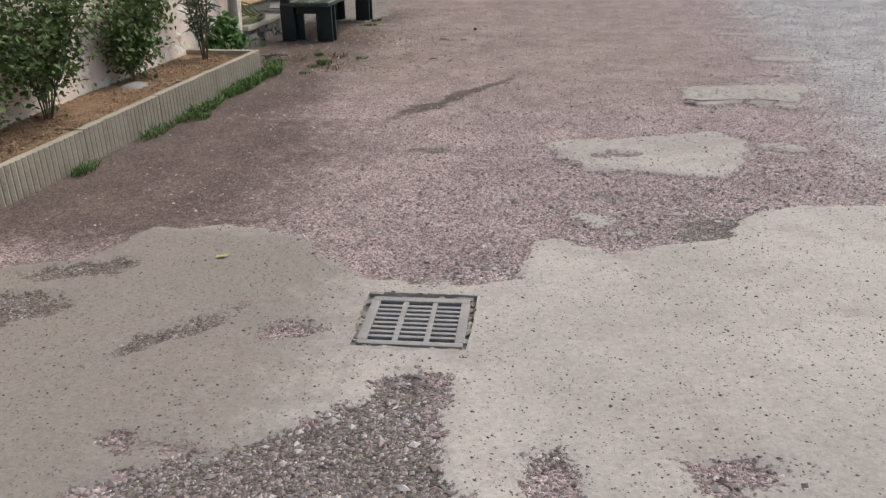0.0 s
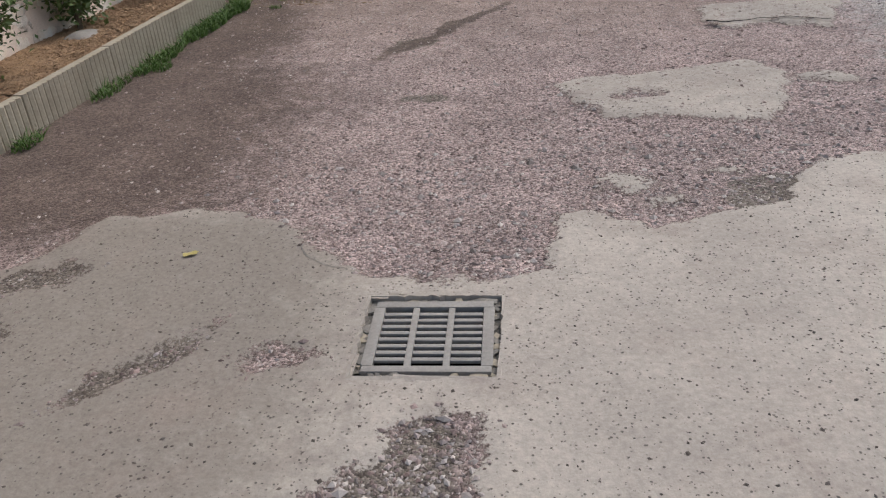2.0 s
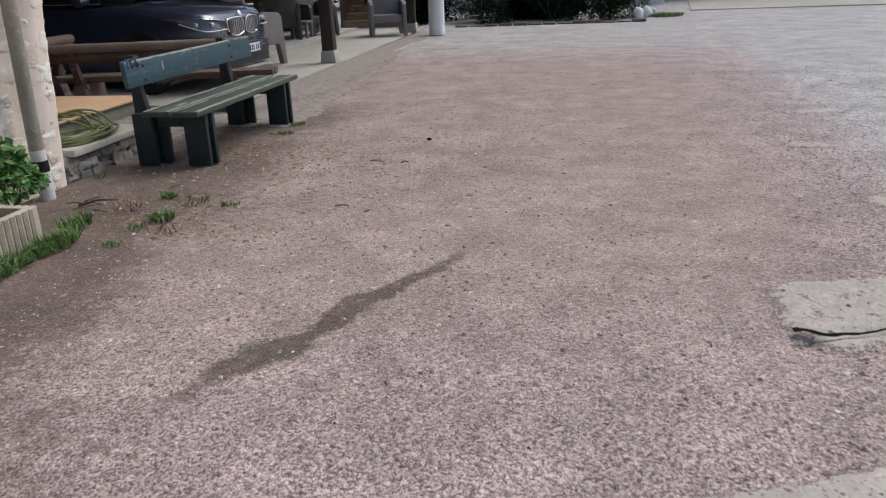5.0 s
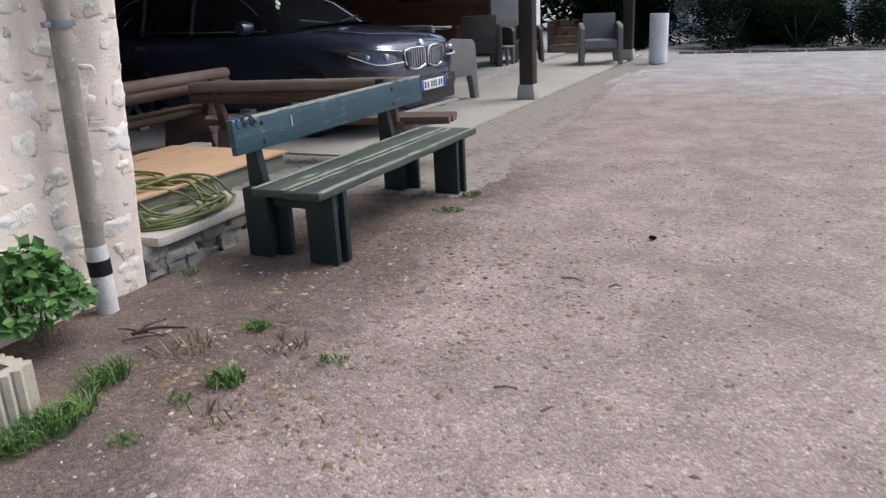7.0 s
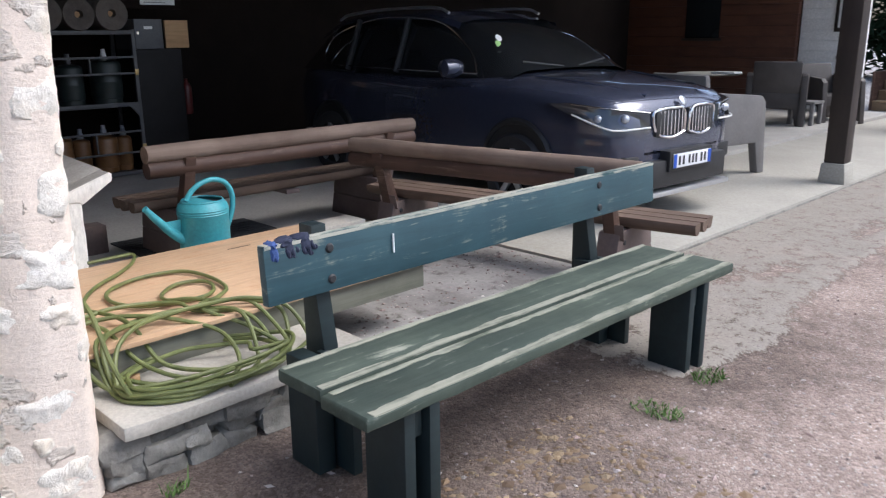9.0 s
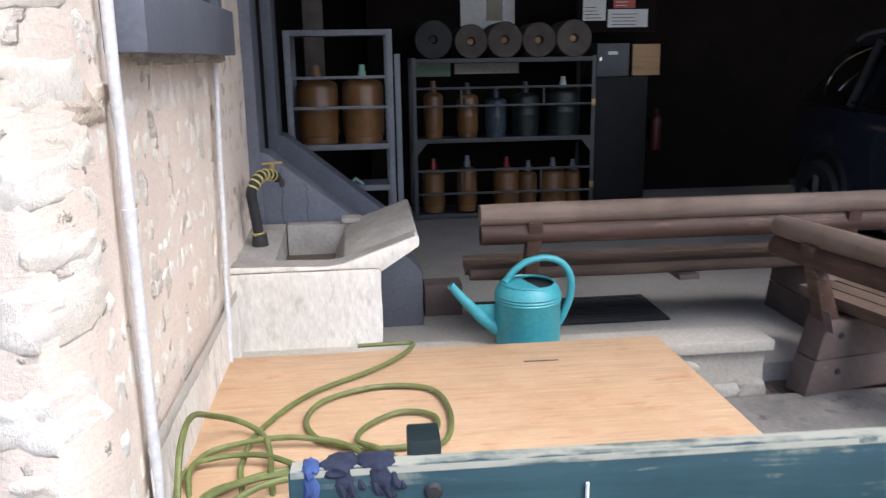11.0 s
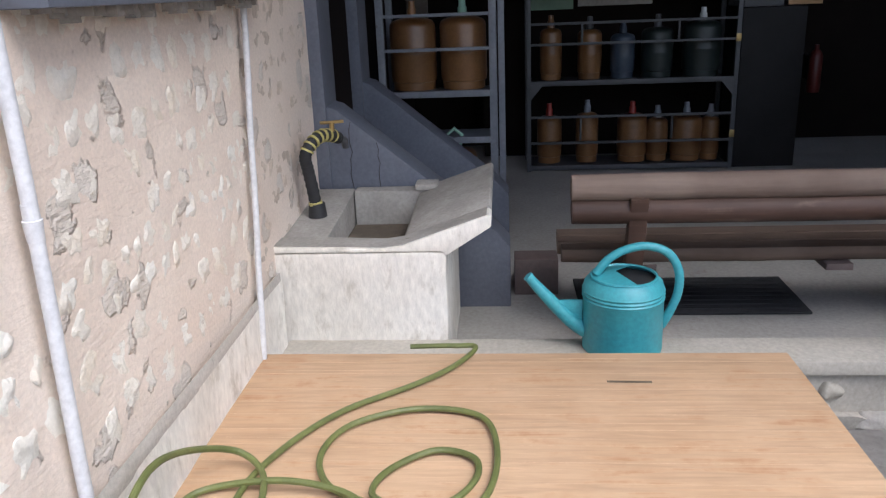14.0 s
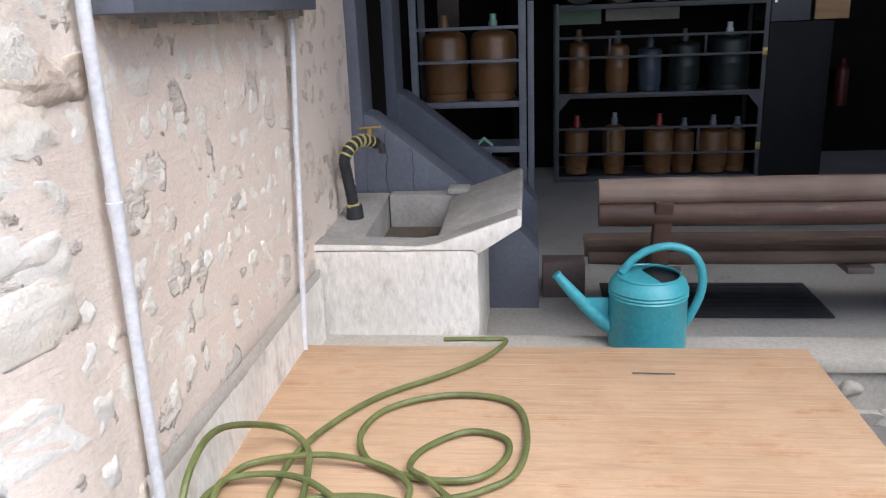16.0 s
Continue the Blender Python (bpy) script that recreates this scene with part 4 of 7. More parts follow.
buttress(-6.08, 0.22, "slate-blue painted sloping concrete buttress with cracks")
buttress(-7.08, 0.25, "slate-blue painted sloping concrete buttress behind trough")
bm = bmesh.new()
for y0, z0, h in ((8.95, 0.62, 0.3), (8.82, 0.7, 0.32)):
    pts = [(-6.0785, y0 + random.uniform(-0.008, 0.008), z0 + h * k / 9) for k in range(10)]
    tube(bm, pts, [0.0018] * 10, 4)
tagged(part("wall_cracks", bm, M_BLACK), "thin dark cracks in the painted buttress", "crack", kind="structure")
tagged(part("wall_inner", block(-10.29, -6.0, 8.3, SIDE_Y - 0.005, 0.05, 4.19), M_SHADEWALL), "inner side wall of the barn, shade put into its colour", "wall", kind="structure")


# ---- window above the side wall ----
w = thing("window_1", -4.52, SIDE_Y, 1.58, "grey-violet painted window surround with blue frame", "window", kind="structure")
part("window_sill", block(-0.69, 0.69, -0.06, 0.10, 0.0, 0.17, 0.006), M_SLATE, w)
part("window_frame", block(-0.69, -0.60, -0.08, 0.06, 0.172, 1.2, 0.006), M_SLATE, w)
part("window_frame", block(0.60, 0.69, -0.08, 0.06, 0.172, 1.2, 0.006), M_SLATE, w)
part("window_frame", block(-0.04, 0.04, -0.06, 0.045, 0.172, 1.2, 0.006), M_RACKGREY, w)
part("pane", block(-0.598, -0.042, 0.02, 0.03, 0.172, 1.2), M_CARGLASS, w)
part("pane", block(0.042, 0.598, 0.02, 0.03, 0.172, 1.2), M_CARGLASS, w)
drips = bmesh.new()
for k in range(46):
    x = random.uniform(-0.66, 0.66)
    box(drips, x, x + random.uniform(0.01, 0.05), 0.03, random.uniform(0.045, 0.075), -random.uniform(0.008, 0.03), 0.004)
part("mortar_crumbs", drips, M_SINKTOP, w)


def wall_conduit(x, lean, z0, z1, r, joint, label):
    t = thing("wall_pipe", x, SIDE_Y + 0.02 + r, z0, label, "pipe", group="white wall pipes")
    pts = [(lean * k / 10 + 0.0015 * math.sin(k * 1.7), 0.0015 * math.sin(k * 2.1), (z1 - z0) * k / 10) for k in range(11)]
    part("tube", tube(bmesh.new(), pts, r, 12), M_WHITEPVC, t)
    if joint:
        p = Vector((lean * (joint - z0) / (z1 - z0), 0, joint - z0))
        part("coupling", tube(bmesh.new(), [p - Vector((0, 0, 0.04)), p, p + Vector((0, 0, 0.001)), p + Vector((0, 0, 0.03))], [r + 0.001, r + 0.004, r + 0.001, r + 0.001], 12), M_WHITEPVC, t)


wall_conduit(-3.745, -0.04, 0.2, 2.9, 0.0145, 1.22, "white plastic pipe with a coupling clipped to the wall")
wall_conduit(-4.91, -0.27, 0.38, 1.9, 0.0105, 0, "thin off-white cable pipe running up the wall")


# ---- plywood over boards ----
ply = thing("plywood_sheet", -4.375, 9.575, 0.362, "bare tan plywood sheet laid flat over boards", "plywood")
part("sheet", block(-0.575, 0.575, -0.895, 0.905, 0, 0.018, 0.002), M_PLY, ply)
for k in range(26):
    x = -0.54 + k * 0.042 + random.uniform(-0.012, 0.012)
    y0, y1 = (-0.88, 0.89) if k % 2 else sorted((random.uniform(-0.85, 0.85), random.uniform(-0.85, 0.85)))
    bm = block(x, x + random.uniform(0.0008, 0.0018), y0, y1, 0.0181, 0.0187)
    part("grain_line", bm, M_PLYLINE, ply)
bm = block(-0.372, -0.359, 0.28, 0.42, 0.0181, 0.0190)
for v in bm.verts:
    v.co.x += 0.02 * (v.co.y - 0.35)
part("scratch", bm, M_BARK, ply, "dark gouge in the plywood")
for n, (x0, x1) in enumerate(((-0.52, -0.30), (-0.10, 0.12), (0.32, 0.55))):
    b = thing("board", -4.375 + (x0 + x1) / 2, 9.575, 0.2 if x0 > 0 else 0.31, "grey-green weathered board under the plywood", "board", group="boards under plywood")
    part("plank", block(-0.11, 0.11, -0.86, 0.88, 0.036 if x0 > 0 else 0, 0.161 if x0 > 0 else 0.051, 0.006), M_BOARD, b)
for y in (-0.75, 0.75):
    b = thing("board", -4.6, 9.575 + y, 0.0, "grey upright board carrying the plywood", "board", group="boards under plywood")
    part("plank", block(-0.32, 0.3, -0.05, 0.05, 0.0, 0.309, 0.006), M_BOARD, b)


# ---- green bench ----
def green_bench():
    t = thing("garden_bench", -2.822, 10.15, 0.0, "dark green slatted bench, paint worn to moss and bare wood", "bench", rz=-0.7)
    for x0, x1, y0, y1 in ((-0.205, 0.03, -1.10, 1.06), (0.055, 0.28, -1.12, 1.06)):
        bm = block(x0, x1, y0, y1, 0.42, 0.463, 0.008)
        bmesh.ops.subdivide_edges(bm, edges=[e for e in bm.edges if abs(e.verts[0].co.y - e.verts[1].co.y) > 1], cuts=24)
        for v in bm.verts:
            v.co += Vector((random.uniform(-0.002, 0.002), 0, random.uniform(-0.0025, 0.0015)))
        part("seat_plank", bm, M_MOSSY, t, "moss-green worn seat plank")
    bm = block(-0.02, 0.02, -1.06, 1.29, 0, 0.205, 0.008)
    part("backrest", bm, M_TEAL, t, "teal painted backrest board with chipped edge", at=pose(-0.315, 0, 0.635, 0, -4, 0))

    def worn_edge(x0, x1, ragged, y0, y1, z, material, at, seed):
        """A strip rubbed bare, with an uneven border on one side."""
        bm, n = bmesh.new(), 90
        rows = []
        for k in range(n + 1):
            y = y0 + (y1 - y0) * k / n
            w = ragged * (0.55 + 0.9 * noise.noise(Vector((y * 6, seed, 0))) + 0.5 * noise.noise(Vector((y * 23, seed, 4))))
            e = x1 + (w if x1 > x0 else -w)
            rows.append([bm.verts.new(q) for q in ((x0, y, z - 0.012), (x0, y, z), (e, y, z), (e, y, z - 0.012))])
        for a, b in zip(rows, rows[1:]):
            for i in range(3):
                bm.faces.new((a[i], b[i], b[i + 1], a[i + 1]))
        bmesh.ops.recalc_face_normals(bm, faces=bm.faces[:])
        part("worn_edge", bm, material, t, "edge rubbed to pale bare wood", at=at)

    worn_edge(-0.0205, 0.004, 0.02, -1.055, 1.285, 0.2065, M_TEALWORN, pose(-0.315, 0, 0.635, 0, -4, 0), 1)
    worn_edge(0.021, 0.019, 0.001, -1.055, 1.285, 0.2045, M_TEALWORN, pose(-0.315, 0, 0.635, 0, -4, 0), 2)
    for x0, x1, s in ((0.0275, 0.005, 3), (-0.2025, -0.185, 4), (0.2775, 0.25, 5), (0.0575, 0.075, 6)):
        worn_edge(x0, x1, 0.014, -1.09, 1.05, 0.4647, M_SEATEDGE, pose(0, 0, 0), s)
    for y, leg in ((-0.80, -0.875), (0.80, 0.81)):
        for side in (-0.055, 0.035):
            part("front_leg", block(0.06 if side < 0 else 0.10, 0.255 if side < 0 else 0.27, leg + side - 0.03, leg + side + 0.015, 0, 0.419, 0.006), M_GREEN, t)
        part("rear_leg", block(-0.33, -0.13, leg + 0.012, leg + 0.05, 0, 0.419, 0.006), M_GREEN, t)
        bm = prism(bmesh.new(), [(-0.42, 0.30), (-0.285, 0.30), (-0.34, 0.62), (-0.348, 0.868), (-0.425, 0.868)], y - 0.042, y + 0.02, "y", 0.006)
        part("back_post", bm, M_GREEN, t)
        part("foot_block", block(-0.39, -0.22, leg - 0.075, leg + 0.0, 0, 0.419, 0.006), M_GREEN, t)
        part("seat_bearer", block(-0.20, 0.24, leg - 0.04, leg + 0.0, 0.31, 0.418, 0.006), M_GREEN, t)
        for z in (0.68, 0.79):
            part("bolt", lathe(bmesh.new(), [(0, 0.008), (0.012, 0.007), (0.018, 0.0)], 12), M_BLACK, t, "round black bolt head", at=pose(-0.293 - (z - 0.64) * 0.07, y, z, 0, 90, 0))
    bm = bmesh.new()
    tube(bm, [(-0.2935, -0.517, 0.72), (-0.2985, -0.515, 0.79)], 0.004, 6)
    part("paint_run", bm, M_PAPER, t, "white paint run")
    return t


green_bench()


def crumple(bm, c, r, seed, turn=0.0, amp=0.35):
    """A soft lump of creased cloth."""
    vs = bmesh.ops.create_icosphere(bm, subdivisions=3, radius=1.0)["verts"]
    m = Matrix.Rotation(radians(turn), 4, "X")
    for v in vs:
        k = 1 + amp * noise.noise(v.co * 1.7 + Vector((seed, 0, 0))) + amp * 0.4 * noise.noise(v.co * 4.5 + Vector((0, seed, 0)))
        v.co = Vector(c) + m @ Vector((v.co.x * r[0] * k, v.co.y * r[1] * k, v.co.z * r[2] * k))
    return bm


def glove(x, y, z, turn, cuffed):
    t = thing("work_glove", x, y, z, "navy knitted work glove slung over the bench back" + (" with blue cuff" if cuffed else ""), "glove", rz=turn, group="work gloves")
    part("palm", crumple(crumple(bmesh.new(), (0.006, 0.0, 0.006), (0.034, 0.045, 0.022), 3.1 + cuffed, 4), (0.028, 0.012, -0.016), (0.014, 0.03, 0.03), 5.4 + cuffed), M_GLOVE, t)
    for k, (dy, drop) in enumerate(((-0.006, 0.052), (0.018, 0.058), (0.04, 0.036))):
        line = curve_points([(0.018, dy, 0.0), (0.034, dy + 0.004, -0.02), (0.033, dy + 0.014, -drop), (0.03, dy + 0.026, -drop + 0.006)], 4)
        part("finger", tube(bmesh.new(), line, [0.009 + 0.002 * math.sin(i * 1.3) for i in range(len(line))], 8), M_GLOVE, t)
    if cuffed:
        part("cuff", crumple(crumple(bmesh.new(), (0.008, -0.062, 0.004), (0.032, 0.02, 0.018), 7.7, 0, 0.45), (0.031, -0.062, -0.028), (0.012, 0.019, 0.034), 9.2, 0, 0.45), M_CUFF, t, "blue ribbed cuff")
    t.scale = (0.86, 0.82, 0.86)


glove(-3.172, 9.185, 0.832, 3, True)
glove(-3.172, 9.252, 0.834, -6, False)


# ---- log benches ----
def half_round(bm, length, r, flat=0.35, n=14, wob=0.0015):
    """A log along y with a flattened under side."""
    rings = []
    for k in range(17):
        y = -length / 2 + length * k / 16
        rr = r * (1 + random.uniform(-1, 1) * wob / r) * (0.94 if k in (0, 16) else 1)
        rings.append([bm.verts.new((rr * math.cos(a), y, max(rr * math.sin(a), -r * flat))) for a in (i * math.tau / n for i in range(n))])
    for a, b in zip(rings, rings[1:]):
        for i in range(n):
            bm.faces.new((a[i], a[(i + 1) % n], b[(i + 1) % n], b[i]))
    bm.faces.new(rings[0][::-1])
    bm.faces.new(rings[-1])
    bmesh.ops.recalc_face_normals(bm, faces=bm.faces[:])
    return bm


def log_bench(x, y, z, turn, length, label, shift=0.0, legs=(-0.815, 0.80), trim=0.0):
    """Faces -x; the back logs stand on the +x side."""
    t = thing("log_bench", x, y, z, label, "bench", rz=turn, group="brown log benches")
    part("back_log", half_round(bmesh.new(), length - trim, 0.055, 0.95), M_LOGLIT, t, "upper back log, light on it put into the colour", at=pose(0.09, shift - trim / 2, 0.729, 0, 8, 0))
    part("back_log", half_round(bmesh.new(), length - 0.01 - trim, 0.056, 0.95), M_LOG, t, at=pose(0.094, shift - trim / 2 - 0.003, 0.636, 0, 0, 0))
    for k, (sx, long) in enumerate(((-0.12, 0.0), (-0.23, 0.02), (-0.34, 0.01))):
        part("seat_log", half_round(bmesh.new(), length + 0.02 + long, 0.053, 0.35), M_LOGSEAT, t, at=pose(sx, shift - 0.012, 0.398, 0, 180, 0))
    for yy in legs:
        for low, high in ((0.0, 0.165), (0.168, 0.344)):
            wide = [(-0.53 + 0.2 * low, low), (0.15 - 0.27 * low, low), (0.15 - 0.27 * high, high), (-0.53 + 0.2 * high, high)]
            part("leg", prism(bmesh.new(), wide, yy - 0.065, yy + 0.065, "y", 0.008), M_LEG, t)
            part("bolt", lathe(bmesh.new(), [(0, 0.008), (0.014, 0.006), (0.016, 0.0)], 10), M_BLACK, t, at=pose(-0.02, yy + 0.066, (low + high) / 2 + 0.02, -90, 0, 0))
        part("back_post", prism(bmesh.new(), [(-0.06, 0.28), (0.04, 0.28), (0.165, 0.695), (0.11, 0.695)], yy - 0.035, yy + 0.035, "y", 0.005), M_LOG, t)
        part("post_plate", prism(bmesh.new(), [(0.045, 0.30), (0.048, 0.30), (0.078, 0.40), (0.075, 0.40)], yy + 0.036, yy + 0.09, "y"), M_LEG, t)
    part("seat_bearer", block(-0.40, -0.06, 0.0, 0.11, 0.315, 0.344, 0.004), M_LEG, t)
    return t


log_bench(-5.62, 10.875, FLOOR_Z, 0, 2.15, "brown-stained half-log bench with lit tone painted on its upper back, facing the racks")
log_bench(-4.31, 11.49, 0.03, -79, 2.36, "brown-stained half-log bench set across the apron", 0.13, (-0.79, 0.85), 0.28)


# ---- watering can ----
def watering_can():
    t = thing("watering_can", -5.19, 9.965, 0.29, "turquoise plastic watering can with looped handle", "watering can")
    prof = [(0, 0), (0.138, 0.0), (0.146, 0.008), (0.146, 0.22), (0.15, 0.226), (0.146, 0.232), (0.15, 0.240), (0.146, 0.247), (0.15, 0.255), (0.146, 0.262), (0.14, 0.285), (0.118, 0.305)]
    bm = lathe(bmesh.new(), prof, 32)
    part("body", bm, M_CANBLUE, t)
    # half lid towards the spout
    bm = bmesh.new()
    top = bm.verts.new((0, -0.03, 0.325))
    ring = [bm.verts.new((0.118 * math.cos(a), 0.118 * math.sin(a), 0.305)) for a in np.linspace(math.radians(160), math.radians(380), 20)]
    for a, b in zip(ring, ring[1:]):
        bm.faces.new((top, a, b))
    part("half_lid", bm, M_CANBLUE, t)
    bm = bmesh.new()
    tube(bm, [(0.118 * math.cos(a), 0.118 * math.sin(a), 0.306) for a in np.linspace(0, math.tau, 28)], 0.006, 6, False)
    part("rim", bm, M_CANBLUE, t)
    # black disc under the rim paints the shade of the hollow body
    part("inside_floor", lathe(bmesh.new(), [(0, 0.285), (0.136, 0.285)], 24), M_BLACK, t, "black disc standing for the shade inside the can")
    tip = curve_points([(0, -0.11, 0.06), (0, -0.19, 0.12), (0, -0.29, 0.235), (0, -0.345, 0.305)], 5)
    part("spout", tube(bmesh.new(), tip, [0.034 - 0.017 * k / (len(tip) - 1) for k in range(len(tip))], 14), M_CANBLUE, t)
    part("spout_mouth", tube(bmesh.new(), [tip[-1] - Vector((0, -0.004, 0.004)), tip[-1] + Vector((0, -0.003, 0.003))], 0.0195, 14), M_CANBLUE, t)
    part("spout_brace", prism(bmesh.new(), [(-0.145, 0.205), (-0.262, 0.205), (-0.15, 0.08)], -0.006, 0.006, "x", 0.002), M_CANBLUE, t)
    loop = curve_points([(0, -0.10, 0.315), (0, -0.06, 0.37), (0, 0.0, 0.41), (0, 0.08, 0.425), (0, 0.155, 0.395), (0, 0.195, 0.32), (0, 0.195, 0.23), (0, 0.165, 0.14), (0, 0.14, 0.09)], 6)
    part("handle", tube(bmesh.new(), loop, 0.0165, 12), M_CANBLUE, t)
    t.scale = (1, 1, 0.93)


watering_can()


# ---- garden hose ----
def coil(cx, cy, rx, ry, z0, z1, a0, a1, n=10, wob=0.03):
    return [(cx + (rx + random.uniform(-wob, wob)) * math.cos(radians(a0 + (a1 - a0) * k / n)), cy + (ry + random.uniform(-wob, wob)) * math.sin(radians(a0 + (a1 - a0) * k / n)), z0 + (z1 - z0) * k / n) for k in range(n + 1)]


ht = 0.396
hose = thing("garden_hose", -4.2, 9.1, 0.38, "olive green garden hose lying in loose loops", "hose")
low = 0.247
line = [(-4.975, 9.2, ht), (-4.98, 9.36, ht), (-4.965, 9.43, ht), (-4.824, 9.364, ht), (-4.688, 9.239, ht), (-4.54, 9.06, ht), (-4.374, 8.945, ht), (-4.196, 8.874, ht), (-4.057, 8.86, ht), (-3.93, 8.87, ht), (-3.76, 8.92, 0.30),
        (-3.6, 9.05, low), (-3.53, 9.25, low), (-3.62, 9.45, low), (-3.76, 9.38, 0.33), (-3.9, 9.24, ht + 0.016), (-4.014, 9.38, ht), (-4.108, 9.481, ht), (-4.31, 9.51, ht), (-4.498, 9.46, ht), (-4.54, 9.272, ht), (-4.449, 9.088, ht),
        (-4.295, 9.031, ht), (-4.148, 9.085, ht), (-4.074, 9.227, ht), (-4.076, 9.375, ht), (-4.178, 9.453, ht), (-4.281, 9.449, ht), (-4.317, 9.343, ht), (-4.226, 9.23, ht), (-4.113, 9.2, ht + 0.008), (-4.037, 9.262, ht + 0.018),
        (-3.963, 9.329, ht + 0.012), (-3.893, 9.447, ht), (-3.78, 9.55, 0.36), (-3.66, 9.5, low), (-3.5, 9.3, low), (-3.5, 9.0, low), (-3.58, 8.82, low)]
tail = [(-3.64, 8.76, 0.38), (-3.735, 8.75, 0.535), (-3.84, 8.745, 0.59), (-3.97, 8.745, 0.585), (-4.15, 8.755, 0.50), (-4.25, 8.82, 0.43), (-4.183, 8.902, ht + 0.016), (-4.035, 8.942, ht + 0.02), (-3.9, 8.96, ht), (-3.74, 9.0, 0.28), (-3.6, 9.2, low), (-3.66, 9.42, low),
        (-3.8, 9.4, 0.37), (-3.924, 9.23, ht), (-4.02, 9.212, ht + 0.012), (-4.11, 9.126, ht + 0.012), (-4.142, 8.958, ht + 0.02), (-4.127, 8.766, ht), (-4.026, 8.715, ht), (-3.897, 8.70, ht), (-3.7, 8.76, 0.27), (-3.55, 8.95, low),
        (-3.56, 9.2, low), (-3.74, 9.25, 0.34), (-3.894, 9.088, ht + 0.012), (-4.022, 8.932, ht + 0.024), (-4.043, 8.766, ht + 0.014), (-3.961, 8.72, ht + 0.012), (-3.76, 8.78, 0.31), (-3.6, 8.92, low + 0.02), (-3.5, 9.15, low)]
org = Vector((-4.2, 9.1, 0.38))
part("tube", tube(bmesh.new(), [p - org for p in curve_points(line + tail, 7)], 0.0092, 8), M_HOSE, hose)
def slump(cx, cy, rx, ry, a0, a1, lift, n=12):
    """Loops that lie half on the plywood and half on the ledge below."""
    out = []
    for x, y, _ in coil(cx, cy, rx, ry, 0, 0, a0, a1, n, 0.02):
        k = min(1.0, max(0.0, (-3.66 - x) / 0.14))
        out.append((x, y, 0.247 + lift + 0.152 * k * k * (3 - 2 * k)))
    return out


loops = slump(-3.73, 9.06, 0.26, 0.30, 10, 370, 0.0) + slump(-3.69, 9.13, 0.24, 0.36, 40, 390, 0.014) + slump(-3.66, 9.18, 0.22, 0.40, 60, 380, 0.026)
part("tube", tube(bmesh.new(), [p - org for p in curve_points(loops, 5)], 0.0092, 8), M_HOSE, hose)
extra = coil(-3.66, 9.12, 0.2, 0.33, 0.268, 0.278, 20, 400) + coil(-3.68, 9.14, 0.17, 0.36, 0.28, 0.29, 60, 420) + coil(-3.64, 9.06, 0.16, 0.27, 0.292, 0.29, 80, 380)
part("tube", tube(bmesh.new(), [p - org for p in curve_points(extra, 5)], 0.0092, 8), M_HOSE, hose)
part("connector", tube(bmesh.new(), [(0.42, -0.26, -0.125), (0.44, -0.2, -0.125)], 0.016, 10), M_CHIP, hose, "orange hose connector")


# ---- racks and gas bottles ----
def gas_bottle(x, y, z, r, h, material, top, label, cap="collar"):
    t = thing("gas_bottle", x, y, z, label, "gas bottle", group="stored gas bottles")
    part("foot_ring", lathe(bmesh.new(), [(r * 0.88, 0.0), (r * 0.92, 0.0), (r * 0.92, 0.05), (r * 0.88, 0.05)], 20), material, t)
    body = [(r * 0.85, 0.045), (r * 0.975, 0.055), (r, 0.08), (r, h * 0.5 - 0.008), (r * 1.015, h * 0.5), (r, h * 0.5 + 0.008), (r, h * 0.86), (r * 0.97, h * 0.91), (r * 0.86, h * 0.955), (r * 0.6, h * 0.985), (r * 0.25, h), (0.03, h)]
    part("shell", lathe(bmesh.new(), body, 24), material, t)
    if cap == "collar":
        part("valve", lathe(bmesh.new(), [(0.03, h - 0.01), (0.03, h + 0.05), (0.022, h + 0.06), (0.022, h + 0.1), (0, h + 0.1)], 12), top, t, "coloured valve cap")
    else:
        part("valve", lathe(bmesh.new(), [(0.025, h - 0.01), (0.02, h + 0.07), (0, h + 0.07)], 12), M_BRASS, t)
        part("shroud", tube(bmesh.new(), [(0.06, -0.03, h), (0.06, -0.05, h + 0.1), (0.06, 0.0, h + 0.14), (0.06, 0.05, h + 0.1), (0.06, 0.03, h)], 0.014, 8), top, t, "green plastic regulator loop")
    return t


def bar(x0, x1, y0, y1, z0, z1):
    return block(x0, x1, y0, y1, z0, z1, 0.003)


def steel_rack(x, y0, y1, depth, levels, rails, post, material, label, top):
    """A rack whose front stands at x and looks to +x."""
    t = thing("bottle_rack", x, (y0 + y1) / 2, FLOOR_Z, label, "rack", group="gas bottle racks")
    h = (y1 - y0) / 2
    for yy in (-h, h):
        for xx in (0.0, -depth):
            part("upright", bar(xx - post, xx, yy - post / 2, yy + post / 2, 0, top - FLOOR_Z), material, t)
    for z in levels:
        part("shelf_edge", bar(-post * 0.9, 0.002, -h + post / 2, h - post / 2, z - FLOOR_Z - 0.02, z - FLOOR_Z + 0.02), material, t)
        part("shelf", block(-depth, -post, -h + post / 2, h - post / 2, z - FLOOR_Z - 0.015, z - FLOOR_Z - 0.003), material, t)
    for z in rails:
        part("guard_rail", bar(-0.02, 0.006, -h + post / 2, h - post / 2, z - FLOOR_Z - 0.01, z - FLOOR_Z + 0.01), material, t)
    return t


